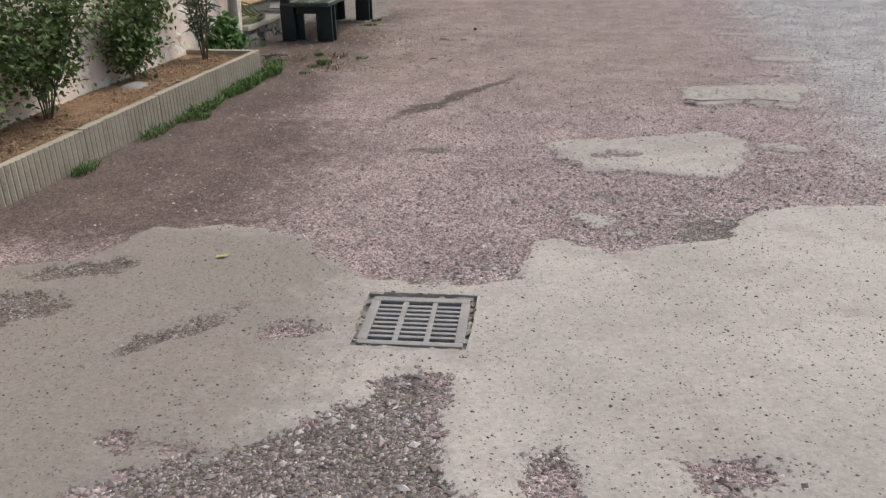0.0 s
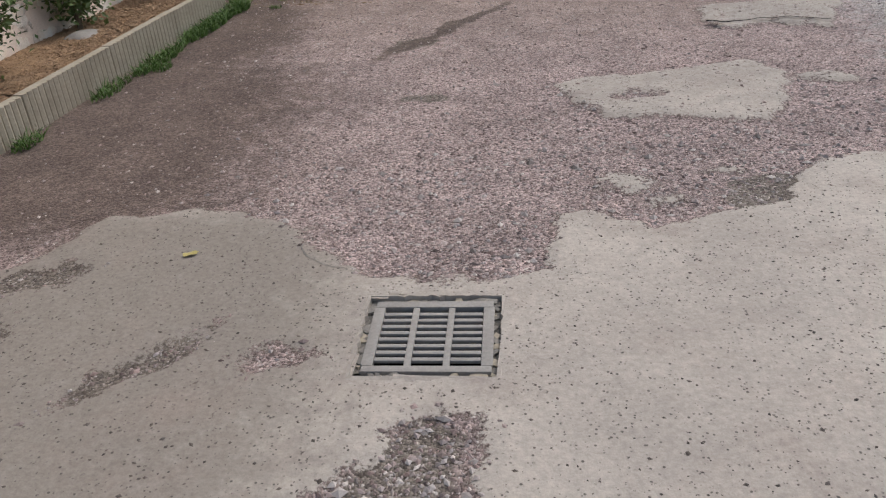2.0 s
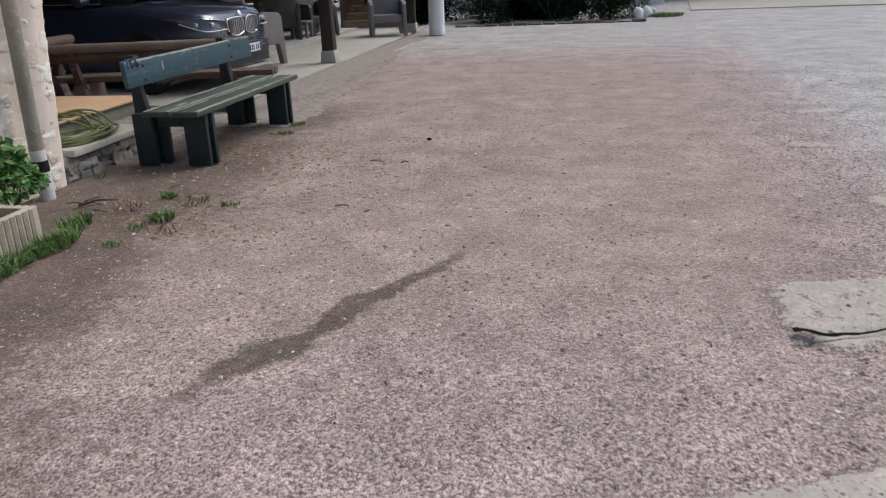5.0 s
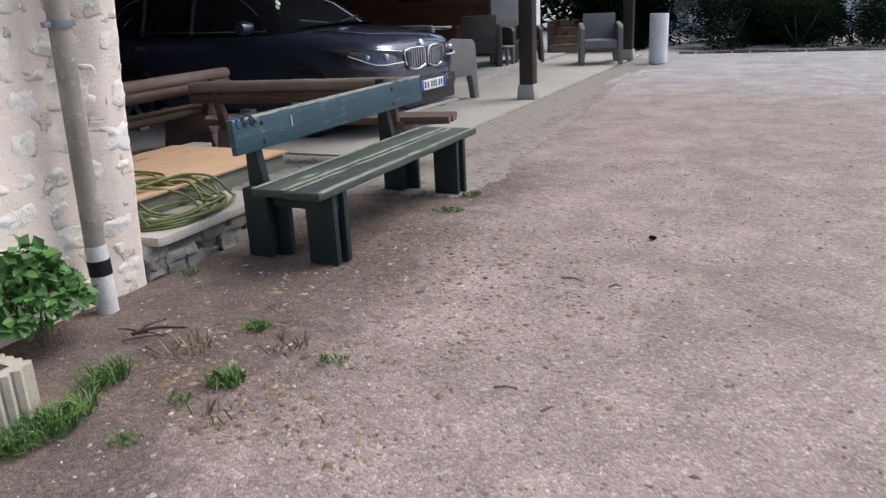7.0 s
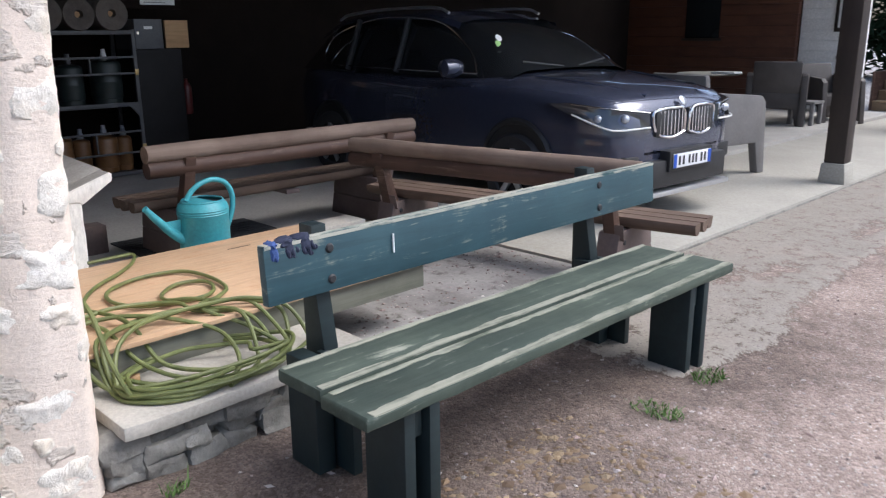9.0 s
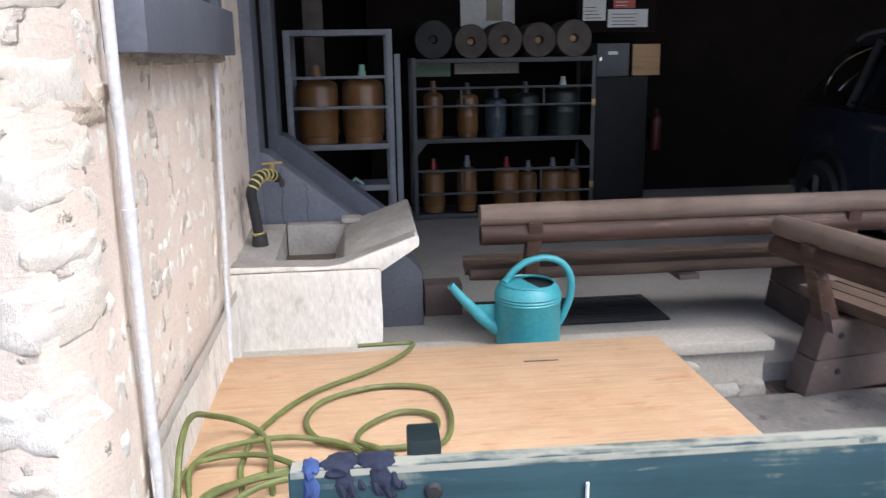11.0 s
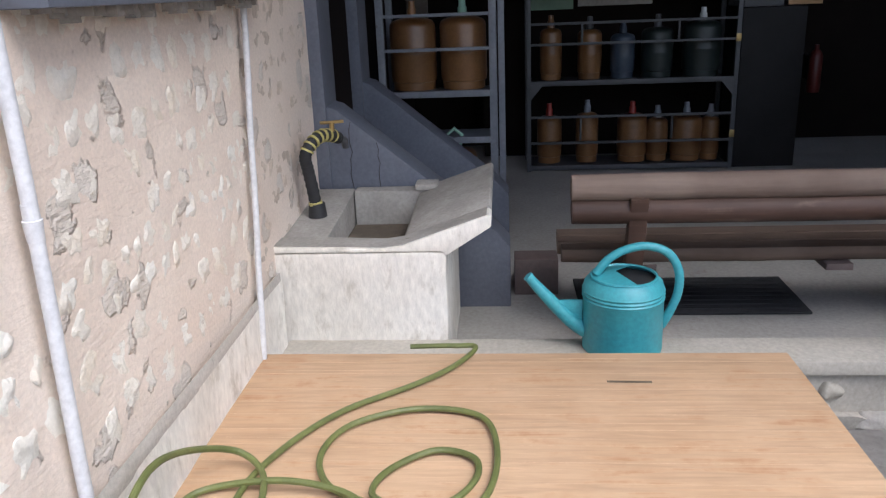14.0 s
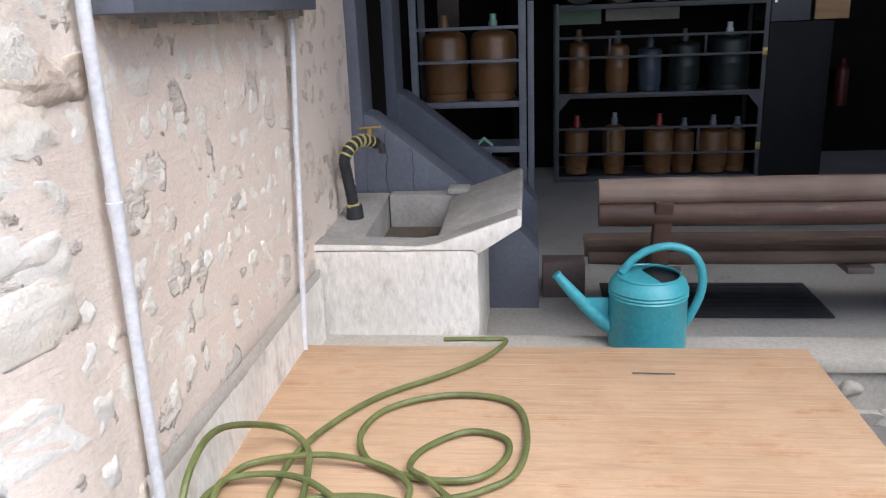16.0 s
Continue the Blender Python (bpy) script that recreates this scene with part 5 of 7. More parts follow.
small = steel_rack(-7.58, 8.76, 9.47, 0.45, (0.50 - 0.36, 0.645, 0.945, 1.74), (1.225, 1.435), 0.045, M_RACKGREY, "blue-grey steel rack holding large tan gas bottles", 1.76)
part("upright", bar(-0.05, 0.0, 0.39, 0.43, 0, 1.5), M_RACKGREY, small)
for y in (8.945, 9.275):
    gas_bottle(-7.80, y, 0.96, 0.152, 0.46, M_GASTAN, M_MINT if y > 9 else M_GASTAN, "large tan-painted gas bottle on the steel rack", "collar")
gas_bottle(-7.82, 9.2, 0.152, 0.15, 0.40, M_GASTAN, M_MINT, "large tan gas bottle with mint regulator", "loop")

black = steel_rack(-9.05, 9.74, 11.39, 0.5, (0.12, 0.82, 1.53), (0.33, 0.545, 1.13, 1.29), 0.035, M_RACKDARK, "dark grey steel rack with rows of gas bottles", 1.56)
for yy, z in ((-0.4, 1.21 - FLOOR_Z), (0.36, 1.21 - FLOOR_Z), (0.34, 0.44 - FLOOR_Z), (-0.4, 0.44 - FLOOR_Z)):
    part("rail_tie", bar(-0.015, 0.008, yy - 0.008, yy + 0.008, z - 0.09, z + 0.09), M_RACKDARK, black)
for yy in (-0.81, 0.81):
    bm = prism(bmesh.new(), [(yy, 0.72), (yy, 0.60), (yy - math.copysign(0.1, yy), 0.72)], -0.012, 0.006, "x")
    part("gusset", bm, M_RACKDARK, black)
part("padlock", block(0.006, 0.02, 0.80, 0.84, 1.02, 1.08, 0.004), M_BRASS, black, "small brass padlock")
part("padlock", block(0.006, 0.02, 0.80, 0.84, 0.26, 0.32, 0.004), M_BRASS, black, "small brass padlock")
for y, r, h, m, c in ((9.93, 0.09, 0.42, M_GASTAN, M_GASTAN), (10.25, 0.10, 0.40, M_GASTAN, M_RACKDARK), (10.52, 0.10, 0.36, M_GASBLUE, M_GASBLUE), (10.80, 0.13, 0.40, M_GASGREEN, M_RACKDARK), (11.16, 0.155, 0.44, M_GASGREEN, M_PAPER)):
    gas_bottle(-9.28, y, 0.83, r, h, m, c, "slim gas bottle on the dark rack's upper shelf")
for y, r, h, c in ((9.92, 0.105, 0.40, M_RED), (10.24, 0.095, 0.42, M_RACKGREY), (10.62, 0.125, 0.40, M_RED), (10.83, 0.09, 0.36, M_RACKGREY), (11.07, 0.13, 0.38, M_RACKGREY), (11.27, 0.08, 0.36, M_RACKGREY)):
    gas_bottle(-9.28, y, 0.13, r, h, M_GASTAN, c, "tan gas bottle on the dark rack's lower shelf")


def felt_roll(y, r, tone):
    t = thing("felt_roll", -9.2, y, 1.545 + r, "grey-brown rolled underlay on top of the rack", "roll", group="rolls on the rack")
    bm = lathe(bmesh.new(), [(0.03, -0.30), (r * 0.95, -0.30), (r, -0.28), (r, 0.16), (r * 0.96, 0.18), (0.04, 0.18), (0.03, 0.12), (0.03, -0.3)], 22)
    part("sheet", bm, tone, t, at=pose(0, 0, 0, 0, 90, 0))
    part("core", lathe(bmesh.new(), [(0, 0.13), (0.029, 0.13)], 12), M_CHIP if tone is M_GREYROLL else M_BLACK, t, "cardboard core", at=pose(0.0, 0, 0, 0, 90, 0))


for y, r, tone in ((9.92, 0.17, M_BLACK), (10.255, 0.15, M_GREYROLL), (10.56, 0.16, M_GREYROLL), (10.87, 0.155, M_GREYROLL), (11.19, 0.165, M_GREYROLL)):
    felt_roll(y, r, tone)

cab = thing("tall_cabinet", -9.3, 11.66, FLOOR_Z, "near-black metal cabinet beside the rack", "cabinet")
part("body", block(-0.25, 0.22, -0.24, 0.25, 0, 1.27, 0.006), M_CABINET, cab)
part("upper_box", block(-0.25, 0.23, -0.24, 0.06, 1.275, 1.57, 0.006), M_CABTOP, cab, "dark grey wall box")
part("label_plate", block(0.231, 0.233, -0.14, -0.05, 1.47, 1.50), M_PAPER, cab)
part("lock", block(0.231, 0.238, -0.22, -0.2, 1.42, 1.45), M_CHROME, cab)
bd = thing("wooden_board", -9.12, 11.9, 1.37, "square chipboard panel fixed above the cabinet", "board")
part("panel", block(-0.02, 0.0, -0.13, 0.13, 0, 0.28, 0.002), M_CHIP, bd)
part("bracket", block(-0.2, -0.021, -0.02, 0.02, 0.02, 0.26), M_CABINET, bd)
for y0, y1, z0, z1, m in ((11.27, 11.48, 1.86, 2.1, M_PAPER), (11.55, 11.75, 1.965, 2.1, M_PAPERRED), (11.5, 11.87, 1.80, 1.955, M_PAPER)):
    n = thing("notice_sheet", -9.05, (y0 + y1) / 2, z0, "printed notice sheet pinned to the board", "notice", group="pinned notices")
    h = (y1 - y0) / 2
    part("sheet", block(0, 0.002, -h, h, 0, z1 - z0), m, n)
    for k in range(4):
        part("text_bar", block(0.0021, 0.003, -h * 0.8, h * random.uniform(0.1, 0.7), 0.02 + k * 0.03, 0.026 + k * 0.03), M_RACKDARK if m is M_PAPER else M_PAPER, n)
part("notice_backing", block(-9.10, -9.055, 11.22, 11.95, 1.76, 2.2, 0.004), M_SHADEWALL)
tagged(bpy.data.objects["notice_backing"], "brown partition panel behind the notices, shade put into its colour", "panel", kind="structure")
tagged(part("partition", block(-10.0, -9.75, 9.35, 12.0, FLOOR_Z, 4.19), M_SHADEWALL), "brown partition wall behind racks, shade put into its colour", "wall", kind="structure")
tagged(part("trim", block(-8.6, -8.55, 8.82, 8.98, 1.0, 4.19, 0.004), M_GREYROLL), "worn beige door trim in the barn corner", "trim", kind="structure")
dw = thing("window_2", -9.74, 10.5, 1.8, "pale framed inner window with dark pane", "window", kind="structure")
part("window_frame", block(0, 0.03, -0.25, 0.28, 0.0, 0.8, 0.004), M_PAPER, dw)
part("pane", block(0.031, 0.036, 0.0, 0.16, 0.1, 0.8), M_CARGLASS, dw)
sh = thing("paper_sheet", -9.7495, 10.5, 1.40, "white sheet fixed behind the rack", "paper")
part("sheet", block(0, 0.003, -0.31, 0.33, 0, 0.10), M_PAPER, sh)
sh = thing("paper_sheet", -9.7495, 9.95, 1.38, "pale green sheet fixed behind the rack", "paper")
part("sheet", block(0, 0.003, -0.18, 0.2, 0, 0.13), M_MINT, sh)
fe = thing("fire_extinguisher", -9.6, 12.2, 0.62, "red fire extinguisher hung on the dark wall", "extinguisher")
part("cylinder", lathe(bmesh.new(), [(0, 0), (0.05, 0.0), (0.055, 0.02), (0.055, 0.30), (0.04, 0.34), (0.02, 0.36), (0.02, 0.4), (0, 0.4)], 18), M_DARKRED, fe)
part("bracket", block(-0.72, -0.05, -0.03, 0.03, 0.1, 0.3), M_CABINET, fe)

for x, y, w, d, turn, label in ((-6.28, 10.42, 0.5, 1.06, 0, "dark ribbed rubber mat under the log bench"),):
    mt = thing("floor_mat", x, y, FLOOR_Z + 0.001, label, "mat", rz=turn)
    part("mat", block(-w / 2 + 0.1, w / 2 + 0.08, -d / 2, d / 2, 0, 0.012, 0.004), M_MAT, mt)
    for k in range(9):
        xx = -w / 2 + 0.13 + k * 0.055
        part("rib", block(xx, xx + 0.02, -d / 2 + 0.04, d / 2 - 0.04, 0.0121, 0.016), M_MAT, mt)
bx = thing("brown_block", -6.3, 9.68, FLOOR_Z, "small dark brown wooden block on the floor", "block")
part("block", block(-0.08, 0.07, -0.1, 0.12, 0, 0.19, 0.006), M_LEG, bx)


# ---- car ----
def loft(bm, rings, close=False):
    vs = [[bm.verts.new(p) for p in ring] for ring in rings]
    for a, b in zip(vs, vs[1:]):
        for k in range(len(a) - (0 if close else 1)):
            j = (k + 1) % len(a)
            bm.faces.new((a[k], a[j], b[j], b[k]))
    return vs


def parked_car():
    t = thing("parked_car", -4.12, 13.56, 0.09, "dark blue compact SUV parked nose out under the roof", "car", rz=-4)
    bm = bmesh.new()
    rings = []
    for x, hw, zb, zt in ((0.02, 0.50, 0.30, 0.66), (0.0, 0.66, 0.24, 0.80), (-0.05, 0.76, 0.21, 0.88), (-0.14, 0.83, 0.20, 0.935), (-0.38, 0.885, 0.2, 0.985), (-0.8, 0.905, 0.2, 1.03), (-1.25, 0.91, 0.2, 1.075),
                          (-2.0, 0.915, 0.2, 1.07), (-3.0, 0.915, 0.2, 1.085), (-3.8, 0.905, 0.22, 1.10), (-4.25, 0.87, 0.25, 1.08), (-4.4, 0.80, 0.32, 1.0), (-4.45, 0.70, 0.45, 0.85)):
        half = [(0, zt + 0.025), (hw * 0.45, zt + 0.018), (hw * 0.80, zt - 0.008), (hw * 0.93, zt - 0.05), (hw * 0.985, zt - 0.16), (hw, (zb + zt) / 2 + 0.03), (hw * 0.985, zb + 0.22), (hw * 0.99, zb + 0.1), (hw * 0.9, zb), (0, zb)]
        rings.append([(x, y, z) for y, z in half] + [(x, -y, z) for y, z in half[-2:0:-1]])
    vs = loft(bm, rings, True)
    bm.faces.new(vs[0][::-1])
    bm.faces.new(vs[-1])
    bmesh.ops.recalc_face_normals(bm, faces=bm.faces[:])
    part("body", bm, M_CAR, t, smooth=50)
    bm = bmesh.new()
    rings = []
    for x, bw, tw, zt in ((-1.12, 0.78, 0.74, 1.10), (-1.5, 0.82, 0.68, 1.33), (-1.95, 0.85, 0.63, 1.53), (-2.4, 0.86, 0.63, 1.585), (-3.2, 0.86, 0.62, 1.59), (-3.8, 0.85, 0.60, 1.54), (-4.15, 0.82, 0.58, 1.4), (-4.36, 0.78, 0.6, 1.1)):
        half = [(0, zt + 0.01), (tw * 0.8, zt), (tw, zt - 0.04), (bw, 1.04)]
        rings.append([(x, y, z) for y, z in half[::-1]] + [(x, -y, z) for y, z in half[1:]])
    loft(bm, rings)
    bmesh.ops.recalc_face_normals(bm, faces=bm.faces[:])
    part("glasshouse", bm, M_CARGLASS, t, "dark tinted glass", smooth=50)
    bm = bmesh.new()
    rings = []
    for x, tw, zt in ((-1.9, 0.655, 1.515), (-2.1, 0.66, 1.565), (-2.4, 0.66, 1.60), (-3.2, 0.65, 1.607), (-3.8, 0.63, 1.56), (-4.2, 0.61, 1.42)):
        rings.append([(x, -tw, zt - 0.07), (x, -tw * 0.96, zt - 0.02), (x, -tw * 0.7, zt + 0.008), (x, 0, zt + 0.018), (x, tw * 0.7, zt + 0.008), (x, tw * 0.96, zt - 0.02), (x, tw, zt - 0.07)])
    loft(bm, rings)
    part("roof", bm, M_CAR, t, smooth=50)
    for s in (-1, 1):
        part("roof_rail", tube(bmesh.new(), curve_points([(-2.1, s * 0.6, 1.585), (-2.3, s * 0.6, 1.635), (-3.0, s * 0.59, 1.64), (-3.7, s * 0.58, 1.60), (-3.9, s * 0.57, 1.55)], 4), 0.014, 8), M_SILVER, t)
        part("window_trim", tube(bmesh.new(), curve_points([(-1.45, s * 0.86, 1.075), (-2.5, s * 0.885, 1.085), (-3.5, s * 0.88, 1.10), (-3.85, s * 0.83, 1.16), (-3.75, s * 0.72, 1.40), (-3.1, s * 0.66, 1.545), (-2.4, s * 0.665, 1.54), (-2.0, s * 0.69, 1.46), (-1.6, s * 0.78, 1.24), (-1.45, s * 0.86, 1.075)], 5), 0.008, 6), M_CHROME, t, "bright window trim")
        for x in (-2.55, -3.35):
            part("pillar", tube(bmesh.new(), [(x, s * 0.88, 1.06), (x - 0.05, s * 0.67, 1.54)], 0.03, 6), M_TRIM, t)
        m = part("door_mirror", lathe(bmesh.new(), [(0, -0.11), (0.06, -0.09), (0.085, 0.0), (0.07, 0.09), (0, 0.11)], 14), M_CAR, t, at=pose(-1.62, s * 1.0, 1.12, 90, 0, 0))
        part("mirror_glass", lathe(bmesh.new(), [(0, 0), (0.07, 0.0)], 14), M_CHROME, m, at=pose(-0.062, 0, 0, 0, -90, 0))
        for wx in (-0.93, -3.62):
            part("arch_trim", tube(bmesh.new(), [(wx + 0.38 * math.cos(a), s * 0.905, 0.34 + 0.38 * math.sin(a)) for a in np.linspace(0.05, math.pi - 0.05, 16)], 0.03, 6), M_TRIM, t)
            part("arch_liner", lathe(bmesh.new(), [(0, 0), (0.37, 0.0), (0.37, -0.01)], 24), M_TRIM, t, at=pose(wx, s * 0.917, 0.34, 90 * -s, 0, 0))
            wh = part("wheel", lathe(bmesh.new(), [(0.2, -0.1), (0.31, -0.1), (0.335, -0.07), (0.335, 0.07), (0.31, 0.1), (0.22, 0.1), (0.2, 0.08)], 28), M_BLACK, t, "black tyre", at=pose(wx, s * 0.86, 0.335 - 0.045, 90, 0, 0))
            rim = bmesh.new()
            for k in range(5):
                box(rim, -0.025, 0.025, 0.03, 0.215, -0.01, 0.02, 0.004, pose(0, 0, -0.085 * s, 0, 0, 72 * k))
            lathe(rim, [(0, 0.02 - 0.085 * s), (0.05, 0.02 - 0.085 * s), (0.05, -0.01 - 0.085 * s)], 14)
            part("rim", rim, M_SILVER, wh, "silver five-spoke rim")
        # headlamp
        bm = bmesh.new()
        rim = [(0.035, 0.47, 0.70), (-0.03, 0.78, 0.695), (-0.13, 0.86, 0.72), (-0.36, 0.915, 0.80), (-0.60, 0.925, 0.882), (-0.38, 0.905, 0.895), (-0.15, 0.83, 0.875), (-0.03, 0.71, 0.86), (0.03, 0.48, 0.83)]
        hub = bm.verts.new((-0.10, s * 0.835, 0.80))
        a = [bm.verts.new((x, s * y, z)) for x, y, z in rim]
        b = [bm.verts.new((x - 0.06, s * (y - 0.06), z)) for x, y, z in rim]
        for k in range(len(a)):
            j = (k + 1) % len(a)
            bm.faces.new((hub, a[k], a[j]))
            bm.faces.new((a[k], b[k], b[j], a[j]))
        bmesh.ops.recalc_face_normals(bm, faces=bm.faces[:])
        lamp = part("headlight", bm, M_LAMPDARK, t, "dark headlamp with bright rims", smooth=60)
        part("light_line", tube(bmesh.new(), curve_points([(x + 0.008, s * (y + 0.006), z + 0.012) for x, y, z in rim[:4]], 4), 0.007, 6), M_PAPER, lamp)
        part("light_line", tube(bmesh.new(), curve_points([(x + 0.008, s * (y + 0.006), z - 0.008) for x, y, z in rim[5:]], 4), 0.004, 6), M_CHROME, lamp)
        for lx, ly in ((-0.03, 0.70), (-0.16, 0.845)):
            part("projector", lathe(bmesh.new(), [(0, 0.03), (0.022, 0.02), (0.034, 0.0), (0.034, -0.03)], 14), M_LAMP, lamp, at=Matrix.Translation((lx, s * ly, 0.785)) @ pose(0, 0, 0, 0, 0, s * 50) @ pose(0, 0, 0, 0, 90, 0))
        part("fog_vent", block(-0.06, 0.012, s * 0.50, s * 0.72, 0.38, 0.50, 0.01), M_TRIM, t)
        # kidney grille
        g = part("grille", block(-0.02, 0.045, s * 0.03, s * 0.40, 0.625, 0.83, 0.03), M_TRIM, t, "black kidney grille in a chrome surround")
        ring = [(0.045, s * 0.03, 0.65), (0.05, s * 0.05, 0.82), (0.045, s * 0.20, 0.845), (0.03, s * 0.36, 0.835), (0.02, s * 0.42, 0.79), (0.03, s * 0.37, 0.655), (0.045, s * 0.20, 0.615), (0.045, s * 0.03, 0.65)]
        part("surround", tube(bmesh.new(), curve_points(ring, 4), 0.013, 8), M_CHROME, g)
        for k in range(7):
            y = s * (0.075 + 0.045 * k)
            part("slat", tube(bmesh.new(), [(0.052 - 0.002 * k, y, 0.64), (0.05 - 0.002 * k, y, 0.825)], 0.007, 6), M_CHROME, g)
    part("lower_grille", block(0.0, 0.09, -0.55, 0.55, 0.24, 0.45, 0.02), M_TRIM, t)
    part("plate_mount", block(0.0, 0.114, -0.30, 0.30, 0.36, 0.52, 0.01), M_TRIM, t)
    pl = part("number_plate", block(0.115, 0.122, -0.26, 0.26, 0.385, 0.495, 0.004), M_PLATE, t, "white number plate with blue end bands")
    for y0, y1 in ((-0.26, -0.218), (0.218, 0.26)):
        part("plate_band", block(0.1225, 0.124, y0, y1, 0.387, 0.493), M_PLATEBLUE, pl)
    for k, y in enumerate((-0.18, -0.125, -0.045, 0.005, 0.05, 0.125, 0.175)):
        part("plate_mark", block(0.1225, 0.1235, y - 0.014, y + 0.014, 0.405, 0.475), M_BLACK, pl)
    part("bumper_lip", block(-0.02, 0.11, -0.60, 0.60, 0.175, 0.215, 0.012), M_SILVER, t, "silver lower bumper strip")
    part("badge", lathe(bmesh.new(), [(0, 0.006), (0.035, 0.004), (0.04, 0.0)], 18), M_SILVER, t, "round bonnet badge", at=pose(0.0, 0, 0.885, 0, 60, 0))
    for s in (-1, 1):
        part("bonnet_crease", tube(bmesh.new(), curve_points([(-0.10, s * 0.36, 0.935), (-0.5, s * 0.50, 1.012), (-1.0, s * 0.62, 1.062)], 5), 0.008, 6), M_CAR, t)
        part("wiper", tube(bmesh.new(), [(-1.15, s * 0.1, 1.12), (-1.22, s * 0.55, 1.17)], 0.009, 6), M_TRIM, t)
    for k in range(3):
        part("sticker", lathe(bmesh.new(), [(0, 0.001), (0.035, 0.0)], 14), M_STICKER if k == 1 else M_PAPER, t, at=pose(-1.44 - 0.09 * k * 0.4, -0.62 + 0.035 * k, 1.345 - 0.05 * k + 0.02, 0, 56, 0))


parked_car()


# ---- posts ----
def roof_post(x, y, label):
    t = thing("roof_post", x, y, 0.04, label, "post", group="roof posts", kind="structure")
    part("stone_base", prism(bmesh.new(), [(-0.13, 0), (0.13, 0), (0.11, 0.2), (-0.11, 0.2)], -0.12, 0.12, "y", 0.012), M_APRON, t)
    part("timber", block(-0.095, 0.095, -0.095, 0.095, 0.2, 3.91, 0.008), M_DARKPOST, t)


roof_post(-3.72, 15.95, "dark stained timber post on a pale concrete base")
roof_post(-3.62, 21.8, "dark stained timber post by the white planter")


# ---- resin garden chairs ----
def resin_chair(x, y, turn, material, label, grow=1.0):
    t = thing("garden_armchair", x, y, 0.046, label, "chair", rz=turn, group="resin garden chairs")
    part("seat", block(-0.25, 0.25, -0.25, 0.24, 0.33, 0.39, 0.02), material, t)
    bm = block(-0.27, 0.27, 0, 0.05, 0.0, 0.46, 0.02)
    for v in bm.verts:
        v.co.y += 0.04 * math.cos(v.co.x / 0.27 * 1.4) - 0.02
        v.co.z += 0.05 * math.cos(v.co.x / 0.27 * 1.5) if v.co.z > 0.3 else 0
    part("backrest", bm, material, t, at=pose(0, 0.22, 0.34, -12, 0, 0))
    for s in (-1, 1):
        side = [(-0.35, 0.0), (-0.27, 0.0), (-0.21, 0.25), (0.21, 0.25), (0.27, 0.0), (0.35, 0.0), (0.29, 0.62), (0.24, 0.66), (-0.25, 0.62), (-0.30, 0.57)]
        part("arm_panel", prism(bmesh.new(), side, s * 0.27, s * 0.345, "x", 0.012), material, t)
    part("front_apron", block(-0.265, 0.265, -0.29, -0.25, 0.26, 0.385, 0.012), material, t)
    part("back_panel", prism(bmesh.new(), [(-0.31, 0.0), (-0.25, 0.0), (-0.2, 0.24), (0.2, 0.24), (0.25, 0.0), (0.31, 0.0), (0.27, 0.42), (-0.27, 0.42)], 0.245, 0.285, "y", 0.01), material, t)
    t.scale = (grow, grow, grow)
    return t


resin_chair(-5.0, 15.66, 168, M_RESIN, "grey woven-look resin armchair beside the car", 1.3)
resin_chair(-3.99, 21.0, 18, M_RESIN, "grey woven-look resin armchair facing the yard", 1.15)
resin_chair(-6.15, 20.2, 200, M_RESINDARK, "dark brown resin armchair drawn up to the table", 1.25)
resin_chair(-5.75, 21.2, 60, M_RESINDARK, "dark brown resin armchair near the steps", 1.15)
resin_chair(-7.2, 19.2, 140, M_RESINDARK, "dark brown resin armchair by the table")
st = thing("side_stool", -5.75, 20.35, 0.046, "small grey resin side stool", "stool")
part("top", block(-0.2, 0.2, -0.2, 0.2, 0.36, 0.40, 0.012), M_RESIN, st)
for a, b in ((-1, -1), (-1, 1), (1, -1), (1, 1)):
    part("leg", block(a * 0.19, a * 0.13, b * 0.19, b * 0.13, 0, 0.359, 0.008), M_RESIN, st)
tb = thing("terrace_table", -7.3, 20.2, 0.095, "pale round terrace table under the roof", "table")
part("tabletop", lathe(bmesh.new(), [(0, 0.70), (0.5, 0.70), (0.52, 0.715), (0.5, 0.73), (0, 0.73)], 28), M_APRON, tb)
part("column", lathe(bmesh.new(), [(0.05, 0.02), (0.04, 0.7)], 12), M_RACKDARK, tb)
part("base", lathe(bmesh.new(), [(0, 0), (0.28, 0), (0.26, 0.025), (0.05, 0.05)], 20), M_RACKDARK, tb)
pl = thing("serving_tray", -6.95, 20.1, 0.826, "white tray lying on the terrace table", "tray")
part("tray", block(-0.2, 0.2, -0.14, 0.14, 0, 0.03, 0.01), M_PAPER, pl)


